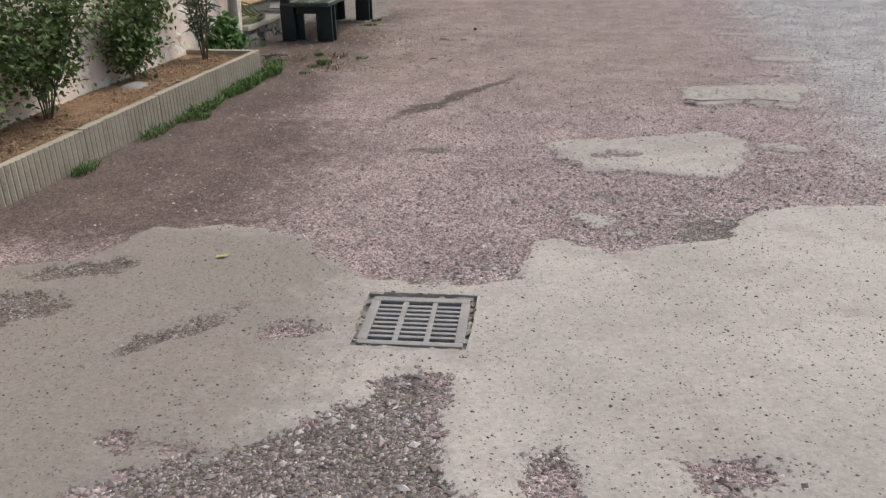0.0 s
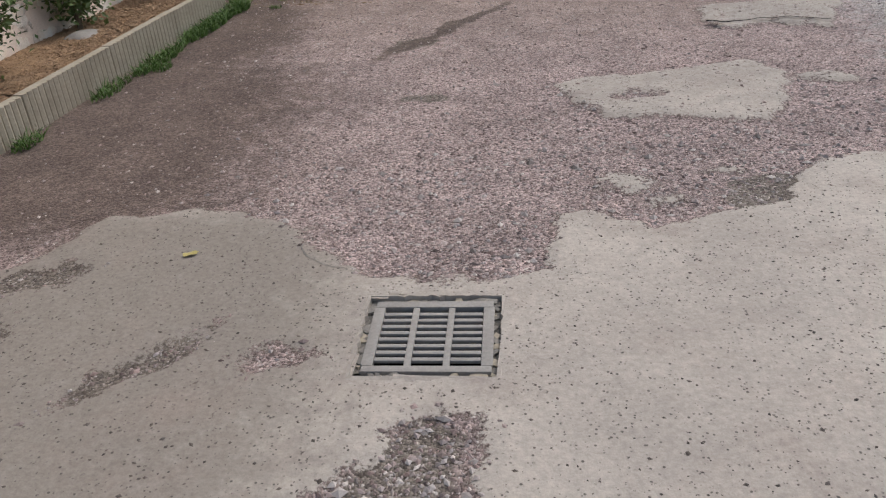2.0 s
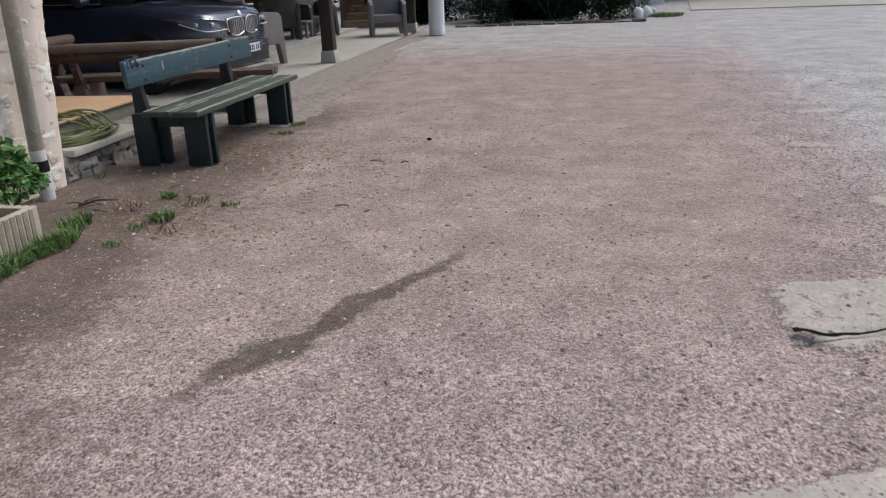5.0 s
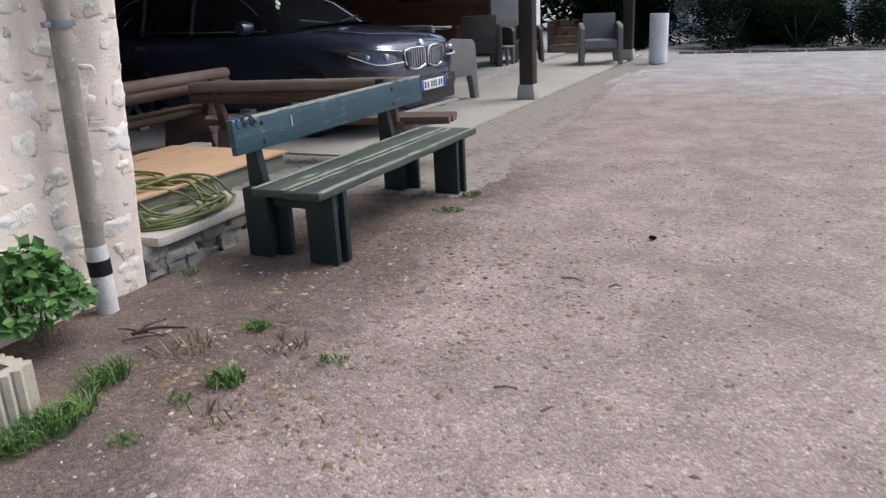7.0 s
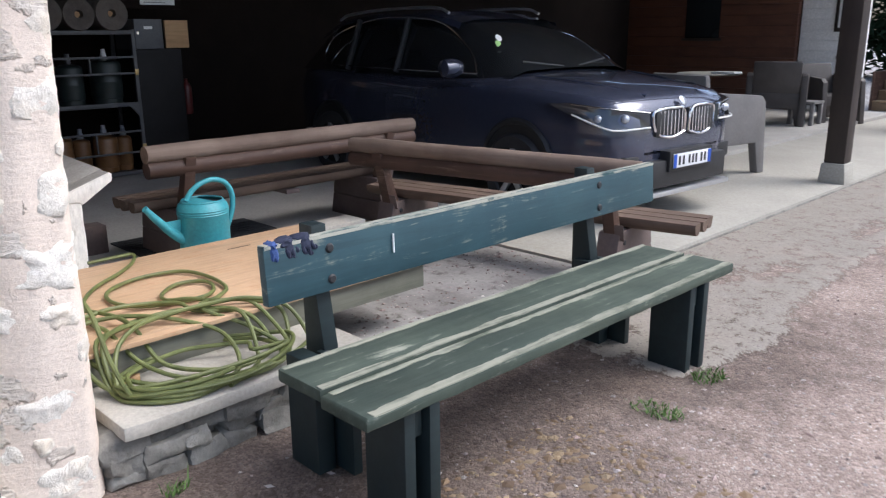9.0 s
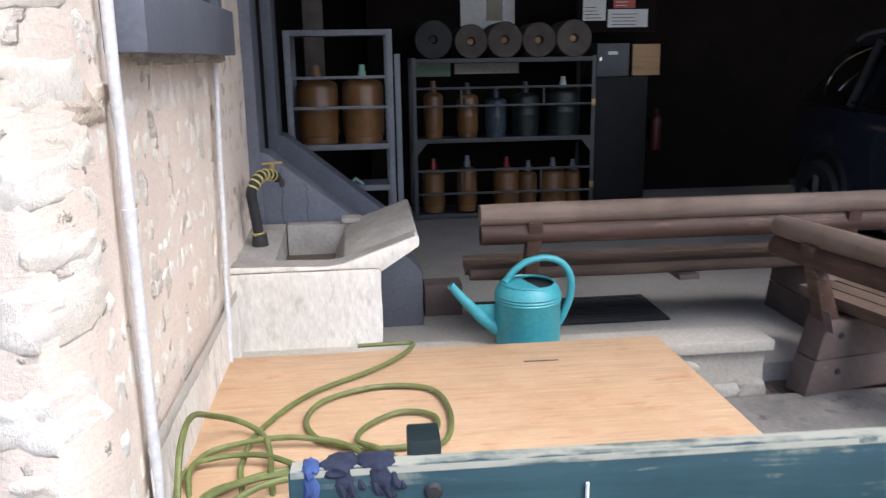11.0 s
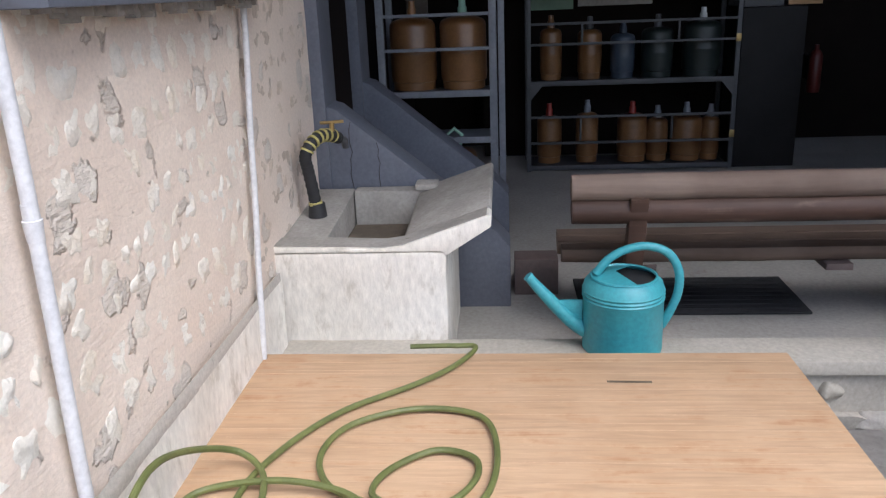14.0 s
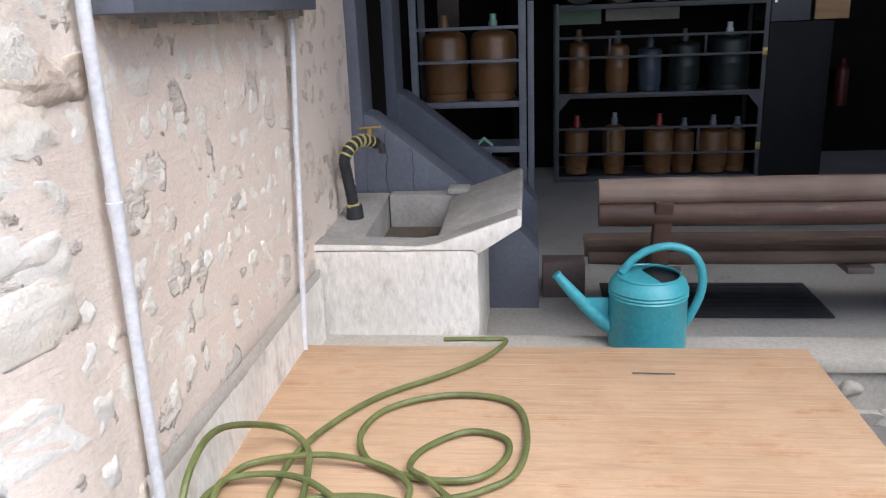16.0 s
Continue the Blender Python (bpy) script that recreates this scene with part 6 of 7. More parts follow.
# ---- white planter pipe and its plant ----
def leaves(name, centres, size, material, parent, slim=0.5, label="", droop=0.4, seed=1):
    """Many small two-sided leaves, each folded along its rib."""
    rng = np.random.default_rng(seed)
    c = np.asarray(centres, float)
    n = len(c)
    d = rng.normal(size=(n, 3))
    d[:, 2] = d[:, 2] * 0.6 - droop
    d /= np.linalg.norm(d, axis=1)[:, None]
    up = rng.normal(size=(n, 3)) * 0.6 + np.array([0, 0, 1.0])
    side = np.cross(d, up)
    side /= np.linalg.norm(side, axis=1)[:, None] + 1e-9
    lift = np.cross(side, d)
    s = size * rng.uniform(0.6, 1.3, (n, 1))
    p = np.stack([c, c + d * s * 0.5 + side * s * slim * 0.5 + lift * s * 0.1, c + d * s, c + d * s * 0.5 - side * s * slim * 0.5 + lift * s * 0.1], 1).reshape(-1, 3)
    k = np.arange(n)[:, None] * 4
    f = np.concatenate([k + [0, 1, 2], k + [0, 2, 3]], 0)
    me = bpy.data.meshes.new(name)
    me.from_pydata(p.tolist(), [], f.tolist())
    me.materials.append(material)
    ob = new(name, me)
    if parent:
        ob.parent = parent
    return tagged(ob, label, kind="" if parent else "stuff")


def cloud(n, c, r, seed, hollow=0.35, lumps=7):
    """Points in an uneven crown made of several lumps."""
    rng = np.random.default_rng(seed)
    mid = rng.normal(size=(lumps, 3)) * np.array(r) * 0.5
    at = mid[rng.integers(0, lumps, n)]
    v = rng.normal(size=(n, 3))
    v /= np.linalg.norm(v, axis=1)[:, None]
    return np.array(c) + at + v * np.array(r) * 0.55 * rng.uniform(hollow, 1, (n, 1)) ** 0.5


pc = thing("cylinder_planter", -2.95, 21.35, 0.0, "tall white fibre-cement cylinder planter, dark inside, standing by the apron", "planter")
part("pot", lathe(bmesh.new(), [(0.15, 0), (0.175, 0.01), (0.175, 0.92), (0.155, 0.92), (0.15, 0.86), (0, 0.86)], 26), M_URN, pc)

# ---- far end: house, steps, trees ----
hw = tagged(new("wall_far"), "red-brown boarded end wall of the terrace", "wall", kind="structure")
for k in range(22):
    part("board", block(-10.3, -6.85, 22.46 + 0.006 * (k % 2), 22.6, 0.05 + k * 0.19, 0.236 + k * 0.19, 0.006), M_REDWOOD, hw)
part("backing", block(-10.3, -6.84, 22.6, 22.75, 0.0, 4.2), M_SHADEWALL, hw)
part("window_dark", block(-9.0, -8.3, 22.44, 22.47, 1.35, 2.2, 0.01), M_CARGLASS, hw)
part("window_sill", block(-9.05, -8.25, 22.40, 22.47, 1.30, 1.345, 0.006), M_DARKPOST, hw)
house = thing("white_house", -6.33, 22.9, 0.0, "white boarded house with dark framed window", "house")
for k in range(17):
    part("siding_board", block(-0.50, 0.50, -0.33 + 0.005 * (k % 2), -0.28, 0.05 + k * 0.18, 0.226 + k * 0.18, 0.005), M_HOUSEWALL, house)
part("wall", block(-0.50, 0.50, -0.28, 0.1, 0, 3.1), M_HOUSEWALL, house)
part("window_frame", block(0.08, 0.40, -0.37, -0.335, 1.45, 2.3, 0.01), M_DARKPOST, house)
part("window_pane", block(0.14, 0.38, -0.375, -0.371, 1.52, 2.2), M_PAPER, house)
part("wall_lamp", block(0.16, 0.2, -0.36, -0.336, 1.0, 1.06, 0.006), M_RACKDARK, house)
part("roof", block(-0.6, 0.6, -0.37, 0.4, 3.1, 3.2, 0.02), M_DARKPOST, house)
ws = thing("wooden_steps", -5.25, 24.2, 0.0, "weathered wooden garden steps at the house corner", "steps")
for k in range(4):
    part("tread", block(-0.75, 0.75, 0.0 + k * 0.28, 0.27 + k * 0.28, 0.14 + k * 0.18, 0.18 + k * 0.18, 0.008), M_TREAD, ws)
    part("riser", block(-0.75, 0.75, 0.02 + k * 0.28, 0.05 + k * 0.28, 0.0 + k * 0.18, 0.139 + k * 0.18, 0.004), M_TREAD, ws)
part("side_board", block(-0.80, -0.752, 0, 1.2, 0, 0.72, 0.006), M_LOG, ws)
for k in range(3):
    pk = thing("leaning_plank", -5.75 + 0.16 * k, 25.6, 0.0, "brown plank leaning upright by the steps", "plank", group="leaning planks")
    part("plank", block(-0.06, 0.06, -0.02, 0.02, 0.7, 2.4, 0.004), M_LOG, pk, at=pose(0, 0, 0, -6, 4 * (k - 1), 0))
    part("prop", block(-0.03, 0.03, -0.05, 0.05, 0, 0.72, 0.004), M_LOG, pk)


def conifer(x, y, h, r, seed, label, material=None):
    t = thing("conifer", x, y, 0.0, label, "tree")
    part("trunk", tube(bmesh.new(), [(0, 0, 0), (0.02, 0.01, h * 0.5), (0, 0, h * 0.92)], [0.12, 0.08, 0.02], 10), M_BARK, t)
    rng = np.random.default_rng(seed)
    n = 34000
    z = rng.uniform(0.12, h, n)
    a = rng.uniform(0, math.tau, n)
    lim = r * (1 - (z / h) ** 1.6) * (0.8 + 0.25 * np.sin(a * 5 + z * 3) + 0.12 * np.sin(a * 11 - z * 7))
    q = lim * np.sqrt(rng.uniform(0.2, 1, n))
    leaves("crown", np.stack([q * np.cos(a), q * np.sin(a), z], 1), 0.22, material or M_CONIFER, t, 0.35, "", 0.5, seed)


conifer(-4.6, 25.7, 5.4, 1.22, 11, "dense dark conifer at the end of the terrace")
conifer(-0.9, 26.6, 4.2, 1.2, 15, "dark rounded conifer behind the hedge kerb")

kb = thing("border_kerb", -0.6, 23.75, 0.0, "low mossy stone kerb along the hedge", "kerb", rz=4.5)
for k in range(13):
    w = 0.36
    bm = block(-2.3 + k * w, -2.3 + k * w + w - random.uniform(0.01, 0.04), -0.1, 0.1, -0.05, random.uniform(0.02, 0.07), 0.02)
    for v in bm.verts:
        v.co += Vector((0, random.uniform(-0.012, 0.012), random.uniform(-0.01, 0.01)))
    part("kerb_stone", bm, M_BORDER, kb)


def shrub(x, y, r, n, seed, material, label, size=0.075):
    t = thing("shrub", x, y, 0.0, label, "shrub")
    for k in range(5):
        a = k * 1.3 + seed
        part("stem", tube(bmesh.new(), [(0, 0, 0), (r[0] * 0.25 * math.cos(a), r[1] * 0.25 * math.sin(a), r[2] * 0.5), (r[0] * 0.5 * math.cos(a), r[1] * 0.5 * math.sin(a), r[2] * 1.1)], [0.02, 0.014, 0.006], 6), M_BARK, t)
    leaves("crown", cloud(n, (0, 0, r[2]), r, seed, 0.3, 10), size, material, t, 0.5, "", 0.3, seed)


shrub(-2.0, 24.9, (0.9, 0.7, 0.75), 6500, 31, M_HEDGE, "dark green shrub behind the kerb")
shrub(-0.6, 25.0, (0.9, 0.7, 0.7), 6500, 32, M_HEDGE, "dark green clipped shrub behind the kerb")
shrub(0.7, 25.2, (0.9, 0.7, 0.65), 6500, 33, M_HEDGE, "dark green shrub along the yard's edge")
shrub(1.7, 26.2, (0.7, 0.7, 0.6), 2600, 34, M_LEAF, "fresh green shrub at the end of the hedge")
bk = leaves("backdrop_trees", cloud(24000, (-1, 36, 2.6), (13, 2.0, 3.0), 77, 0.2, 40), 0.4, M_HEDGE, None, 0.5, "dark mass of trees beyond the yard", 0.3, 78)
bk["category"] = "trees"
shrub(-2.7, 27.2, (1.3, 0.6, 1.0), 17000, 35, M_LEAFGREY, "tall grey-green hedge shrub behind the planter")
shrub(-0.9, 28.4, (1.2, 0.6, 1.0), 15000, 36, M_LEAFGREY, "grey-green hedge shrub beyond the kerb")
for k, (x, y) in enumerate(((1.62, 25.2), (1.85, 25.4), (2.0, 25.7))):
    rk = thing("white_rock", x, y, 0.0, "whitewashed edging rock by the grass", "rock", group="edging rocks")
    bm = bmesh.new()
    bmesh.ops.create_icosphere(bm, subdivisions=2, radius=0.16, matrix=Matrix.Translation((0, 0, 0.1)))
    for v in bm.verts:
        v.co *= 1 + 0.25 * noise.noise(v.co * 6 + Vector((k, 0, 0)))
    part("rock", bm, M_URN, rk)
far = thing("far_house", -1.2, 31.5, 0.0, "pale boarded house far behind the hedge", "house")
part("wall", block(-4.0, 4.0, 0.0, 0.4, 0, 3.6), M_URN, far)
for k in range(12):
    part("siding_board", block(-4.0, 4.0, -0.03 + 0.008 * (k % 2), -0.002, 1.2 + k * 0.2, 1.385 + k * 0.2, 0.005), M_HOUSEWALL, far)
part("roof", prism(bmesh.new(), [(-0.5, 3.5), (1.6, 4.7), (3.7, 3.5)], -4.3, 4.3, "x", 0.02), M_BORDER, far)
rd = bmesh.new()
prism(rd, [(3.2, 27.5), (40, 29), (40, 90), (8, 90), (4.4, 40)], -0.1, 0.02, "z")
tagged(part("road", rd, M_APRON), "pale paved drive beyond the yard", "road", kind="structure")


# ---- planter bed along the wall ----
def planter_edge(t, x0, y0, x1, y1, n):
    """Ribbed concrete edging from one point to another, in local metres."""
    a, b = Vector((x0, y0, 0)), Vector((x1, y1, 0))
    d = (b - a).normalized()
    out = Vector((d.y, -d.x, 0))
    ribs = max(2, round((b - a).length / n / 0.05))
    for k in range(n):
        p, q = a.lerp(b, k / n), a.lerp(b, (k + 1) / n) - d * 0.006
        line = []
        for i in range(ribs):
            for u, v in ((0.0, 0.0), (0.12, 0.013), (0.5, 0.024), (0.88, 0.013)):
                line.append(p.lerp(q, (i + u) / ribs) + out * v)
        line.append(q)
        back = [q - out * 0.045, p - out * 0.045]
        bm = bmesh.new()
        top = 0.222 + random.uniform(-0.006, 0.004)
        low = [bm.verts.new((v.x, v.y, -0.05)) for v in line + back]
        hi = [bm.verts.new((v.x, v.y, top)) for v in line + back]
        m = len(low)
        for i in range(m):
            bm.faces.new((low[i], low[(i + 1) % m], hi[(i + 1) % m], hi[i]))
        bm.faces.new(hi)
        bmesh.ops.recalc_face_normals(bm, faces=bm.faces[:])
        part("edging_slab", bm, M_KERB, t, smooth=30)


bed = thing("planter_bed", -3.1, 5.5, 0.0, "raised bed with ribbed concrete edging and bark mulch", "flower bed")
planter_edge(bed, 0.27, -2.1, 0.34, 1.79, 4)
planter_edge(bed, 0.34, 1.82, -0.42, 1.83, 1)
planter_edge(bed, -0.42, -2.13, 0.27, -2.13, 1)
bm = bmesh.new()
rough_sheet(bm, lambda u, v, d: Vector((u * (1 + 0.018 * v), v, 0.155 + d + 0.03 * max(0, -u))), -0.45, 0.275, -2.1, 1.79, 0.04, 41, 0.03)
part("mulch", bm, M_MULCH, bed, smooth=60)


def scatter_chips(name, n, place, size, material, seed, flat=0.35):
    """Loose chips and stones as one mesh of small uneven lumps."""
    rng = np.random.default_rng(seed)
    base = np.array([(1, 0, 0), (0, 1, 0), (-1, 0, 0), (0, -1, 0), (0, 0, 1), (0, 0, -1)], float)
    c, s = place(rng, n), size * np.minimum(rng.lognormal(0, 0.5, (n, 1, 1)), 2.4)
    n = len(c)
    s = s[:n]
    a = rng.uniform(0, math.tau, n)
    v = base[None] * (1 + rng.uniform(-0.35, 0.35, (n, 6, 1))) * np.stack([rng.uniform(0.7, 1.5, n), rng.uniform(0.6, 1.1, n), rng.uniform(flat * 0.7, flat * 1.5, n)], 1)[:, None] * s
    x, y = v[..., 0] * np.cos(a)[:, None] - v[..., 1] * np.sin(a)[:, None], v[..., 0] * np.sin(a)[:, None] + v[..., 1] * np.cos(a)[:, None]
    p = np.stack([x, y, v[..., 2]], -1) + c[:, None]
    tri = np.array([(0, 1, 4), (1, 2, 4), (2, 3, 4), (3, 0, 4), (1, 0, 5), (2, 1, 5), (3, 2, 5), (0, 3, 5)])
    f = (np.arange(n)[:, None, None] * 6 + tri[None]).reshape(-1, 3)
    me = bpy.data.meshes.new(name)
    me.from_pydata(p.reshape(-1, 3).tolist(), [], f.tolist())
    me.materials.append(material)
    return new(name, me)


def in_bed(rng, n):
    x, y = rng.uniform(-3.54, -2.87, n), rng.uniform(3.45, 7.26, n)
    return np.stack([x, y, 0.162 + rng.uniform(0, 0.02, n)], 1)


tagged(scatter_chips("bark_chips", 9000, in_bed, 0.0095, M_CHIPS, 5, 0.3), "loose bark chips on the raised bed", "mulch", kind="stuff")


def chip_material(name, colours):
    m, nt, b = tree(name)
    geo, rmp = nt.nodes.new("ShaderNodeNewGeometry"), nt.nodes.new("ShaderNodeValToRGB")
    el = rmp.color_ramp.elements
    el[0].color, el[1].color = (*colours[0], 1), (*colours[-1], 1)
    for k, c in enumerate(colours[1:-1]):
        el.new((k + 1) / (len(colours) - 1)).color = (*c, 1)
    nt.links.new(geo.outputs["Random Per Island"], rmp.inputs[0])
    f = noise_tex(nt, coords(nt), 300, 3)
    nt.links.new(blend(nt, 1.0, rmp.outputs[0], calc(nt, "ADD", calc(nt, "MULTIPLY", f, 0.6), 0.7), "MULTIPLY"), b.inputs["Base Color"])
    b.inputs["Roughness"].default_value = 0.85
    bump(nt, b, f, 0.3, 0.002)
    return m


M_GRAVEL = chip_material("rose_grey_gravel", [(0.11, 0.082, 0.074), (0.25, 0.182, 0.164), (0.15, 0.125, 0.118), (0.38, 0.285, 0.26), (0.25, 0.235, 0.225), (0.46, 0.39, 0.36), (0.16, 0.118, 0.106), (0.66, 0.61, 0.56)])
M_GRIT = chip_material("dark_grit", [(0.05, 0.043, 0.037), (0.14, 0.115, 0.095), (0.09, 0.08, 0.07), (0.2, 0.16, 0.14)])


def on_gravel(rng, n):
    y = 0.9 + 14.0 * rng.uniform(0, 1, n) ** 2.2
    x = 0.3 + rng.normal(size=n) * (1.1 + 0.12 * y)
    conc, grey, dark, soil, damp, packed, z = ground_fields(x, y)
    near = conc + 0.08 * (fractal(3, x * 9, y * 9) - 0.5)
    keep = (near < -0.008 + 0.07 * rng.uniform(0, 1, n) ** 4) & (x > -2.65) & (rng.uniform(0, 1, n) > np.maximum(soil * 0.75, packed * 0.85)) & ~((np.abs(x - GRATE[0]) < 0.28) & (np.abs(y - GRATE[1]) < 0.28))
    return np.stack([x, y, z + 0.001], 1)[keep]


def on_slab(rng, n):
    y = 0.9 + 5.0 * rng.uniform(0, 1, n)
    x = rng.uniform(-2.6, 3.0, n)
    conc, grey, dark, soil, damp, packed, z = ground_fields(x, y)
    keep = (conc > 0) & ~((np.abs(x - GRATE[0]) < 0.25) & (np.abs(y - GRATE[1]) < 0.24)) & (fractal(77, x * 1.6, y * 1.6) + rng.uniform(-0.25, 0.25, n) > 0.45)
    return np.stack([x, y, z], 1)[keep]


def around_bench(rng, n):
    x, y = -1.4 + rng.normal(size=n) * 1.0, 8.6 + rng.normal(size=n) * 1.7
    conc, grey, dark, soil, damp, packed, z = ground_fields(x, y)
    keep = (conc < 0.0) & (x > -3.3) & ~((x < -2.6) & (y < 7.6))
    return np.stack([x, y, z + 0.001], 1)[keep]


tagged(scatter_chips("gravel", 110000, on_gravel, 0.0056, M_GRAVEL, 6, 0.42), "loose rose and grey gravel chips on the yard", "gravel", kind="stuff")


def by_slab_edge(rng, n):
    """Larger stones that gather where the slab has broken away."""
    x, y = rng.uniform(-1.3, 2.2, n), rng.uniform(1.2, 5.2, n)
    conc, grey, dark, soil, damp, packed, z = ground_fields(x, y)
    keep = (conc < 0) & (conc > -0.55) & (fractal(23, x * 2.2, y * 2.2) + rng.uniform(-0.25, 0.25, n) > 0.47) & ~((np.abs(x - GRATE[0]) < 0.28) & (np.abs(y - GRATE[1]) < 0.28))
    return np.stack([x, y, z + 0.003], 1)[keep]


M_STONES = chip_material("pale_loose_stones", [(0.2, 0.155, 0.14), (0.42, 0.35, 0.32), (0.3, 0.27, 0.26), (0.62, 0.57, 0.52), (0.16, 0.14, 0.13), (0.5, 0.46, 0.43)])
tagged(scatter_chips("loose_stones", 5200, by_slab_edge, 0.0095, M_STONES, 16, 0.45), "larger pale stones loose in the gravel", "gravel", kind="stuff")
tagged(scatter_chips("gravel_far", 5200, around_bench, 0.0065, M_GRAVEL, 8, 0.4), "loose gravel near the green bench", "gravel", kind="stuff")
tagged(scatter_chips("grit", 22000, on_slab, 0.0030, M_GRIT, 7, 0.5), "dark grit strewn over the worn concrete", "grit", kind="stuff")


def on_pad(rng, n):
    x, y = rng.uniform(-4.7, -3.45, n), rng.uniform(9.8, 11.85, n)
    keep = fractal(7, x * 4, y * 4) + rng.uniform(-0.2, 0.2, n) > 0.55
    return np.stack([x, y, np.full(n, 0.032)], 1)[keep]


tagged(scatter_chips("pad_litter", 1500, on_pad, 0.0075, M_GRAVEL, 9, 0.4), "pale mortar crumbs and litter on the stained pad", "rubble", kind="stuff")


M_LITTER = chip_material("dry_leaf_litter", [(0.10, 0.065, 0.04), (0.22, 0.15, 0.09), (0.15, 0.10, 0.06), (0.34, 0.26, 0.16), (0.08, 0.055, 0.04)])


def by_wall(rng, n):
    x, y = -2.75 + np.abs(rng.normal(size=n)) * 0.75, rng.uniform(7.4, 10.2, n)
    conc, grey, dark, soil, damp, packed, z = ground_fields(x, y)
    keep = ~((x < -2.65) & (y < 7.55)) & ~((x < -3.3) & (y > 8.5)) & (fractal(17, x * 2, y * 2) + rng.uniform(-0.3, 0.3, n) > 0.5)
    return np.stack([x, y, z + 0.002], 1)[keep]


tagged(scatter_chips("leaf_litter", 3600, by_wall, 0.010, M_LITTER, 12, 0.22), "dry brown leaf litter and crumbs on the soil", "leaves", kind="stuff")


# ---- drain grate ----
M_COLLAR = plain("patched_mortar", (0.38, 0.345, 0.30), (0.46, 0.42, 0.365), (0.28, 0.25, 0.22), (4, 55), 0.9, 0.05, 0.4, 0.003, spec=0.25)
def drain():
    t = thing("drain_grate", GRATE[0], GRATE[1], 0.0, "square slotted metal drain grate in broken concrete", "drain", rz=GRATE[2])
    w, d = 0.186, 0.176
    for a, b, c, e in ((-w - 0.02, w + 0.02, d - 0.015, d + 0.022), (-w - 0.02, w + 0.02, -d - 0.018, -d + 0.012), (-w - 0.024, -w + 0.014, -d + 0.013, d - 0.016), (w - 0.014, w + 0.024, -d + 0.013, d - 0.016)):
        part("frame_bar", block(a, b, c, e, -0.018, 0.006, 0.003), M_IRON, t)
    for x in (-0.062, 0.062):
        part("cross_bar", block(x - 0.011, x + 0.011, -d + 0.013, d - 0.016, -0.012, 0.004, 0.002), M_IRON, t)
    n = 9
    pitch = (2 * d - 0.03) / n
    for i in range(1, n):
        y = -d + 0.013 + pitch * i
        for a, b in ((-w + 0.015, -0.0735), (-0.0505, 0.0505), (0.0735, w - 0.015)):
            part("slot_bar", block(a, b, y - 0.0088, y + 0.0088, -0.009, 0.003, 0.0015), M_IRON, t)
    # the shade down the shaft is put into the wall and floor colour
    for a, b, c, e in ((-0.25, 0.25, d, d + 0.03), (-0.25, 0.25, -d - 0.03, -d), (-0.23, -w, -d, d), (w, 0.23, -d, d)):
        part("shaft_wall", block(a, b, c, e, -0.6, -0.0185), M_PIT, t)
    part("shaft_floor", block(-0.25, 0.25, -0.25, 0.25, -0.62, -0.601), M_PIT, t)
    rng = random.Random(4)
    bm = bmesh.new()
    rings = [[], [], []]
    for k in range(96):
        a = k * math.tau / 96
        q = max(abs(math.cos(a)), abs(math.sin(a)))
        ux, uy = math.cos(a) / q, math.sin(a) / q
        g = 0.012 * noise.noise(Vector((ux * 9, uy * 9, 1))) + 0.006 * noise.noise(Vector((ux * 30, uy * 30, 4)))
        rings[0].append(bm.verts.new((ux * (0.232 + g), uy * (0.222 + g), -0.05)))
        rings[1].append(bm.verts.new((ux * (0.234 + g), uy * (0.224 + g), 0.012 + 0.2 * g)))
        rings[2].append(bm.verts.new((ux * (0.285 + 3 * g), uy * (0.275 + 3 * g), -0.006)))
    for lo, hi in zip(rings, rings[1:]):
        for k in range(96):
            bm.faces.new((lo[k], lo[(k + 1) % 96], hi[(k + 1) % 96], hi[k]))
    bmesh.ops.recalc_face_normals(bm, faces=bm.faces[:])
    part("mortar_collar", bm, M_COLLAR, t)
    part("dirt_bed", block(-0.23, 0.23, 0.19, 0.23, -0.0184, -0.010), M_RUBBLE, t)
    part("dirt_bed", block(-0.23, 0.23, -0.23, -0.186, -0.0184, -0.010), M_RUBBLE, t)
    part("dirt_bed", block(-0.24, -0.198, -0.2, 0.2, -0.0184, -0.010), M_RUBBLE, t)
    part("dirt_bed", block(0.198, 0.24, -0.2, 0.2, -0.0184, -0.010), M_RUBBLE, t)
    for k in range(70):
        side, u = k % 4, rng.uniform(-0.2, 0.2)
        if side == 1 and rng.random() < 0.6:
            continue
        x, y = ((u, 0.205), (u, -0.2), (-0.212, u), (0.214, u))[side]
        s = rng.uniform(0.012, 0.03)
        bm = block(-s, s, -s * 0.55, s * 0.55, -0.03, rng.uniform(-0.012, 0.004), 0.004)
        for v in bm.verts:
            v.co += Vector((rng.uniform(-1, 1), rng.uniform(-1, 1), rng.uniform(-0.3, 0.3))) * 0.004
        part("mortar_lump", bm, M_RUBBLE if k % 3 else M_KERB, t, at=pose(x, y, 0.0, 0, 0, rng.uniform(0, 180)))


drain()


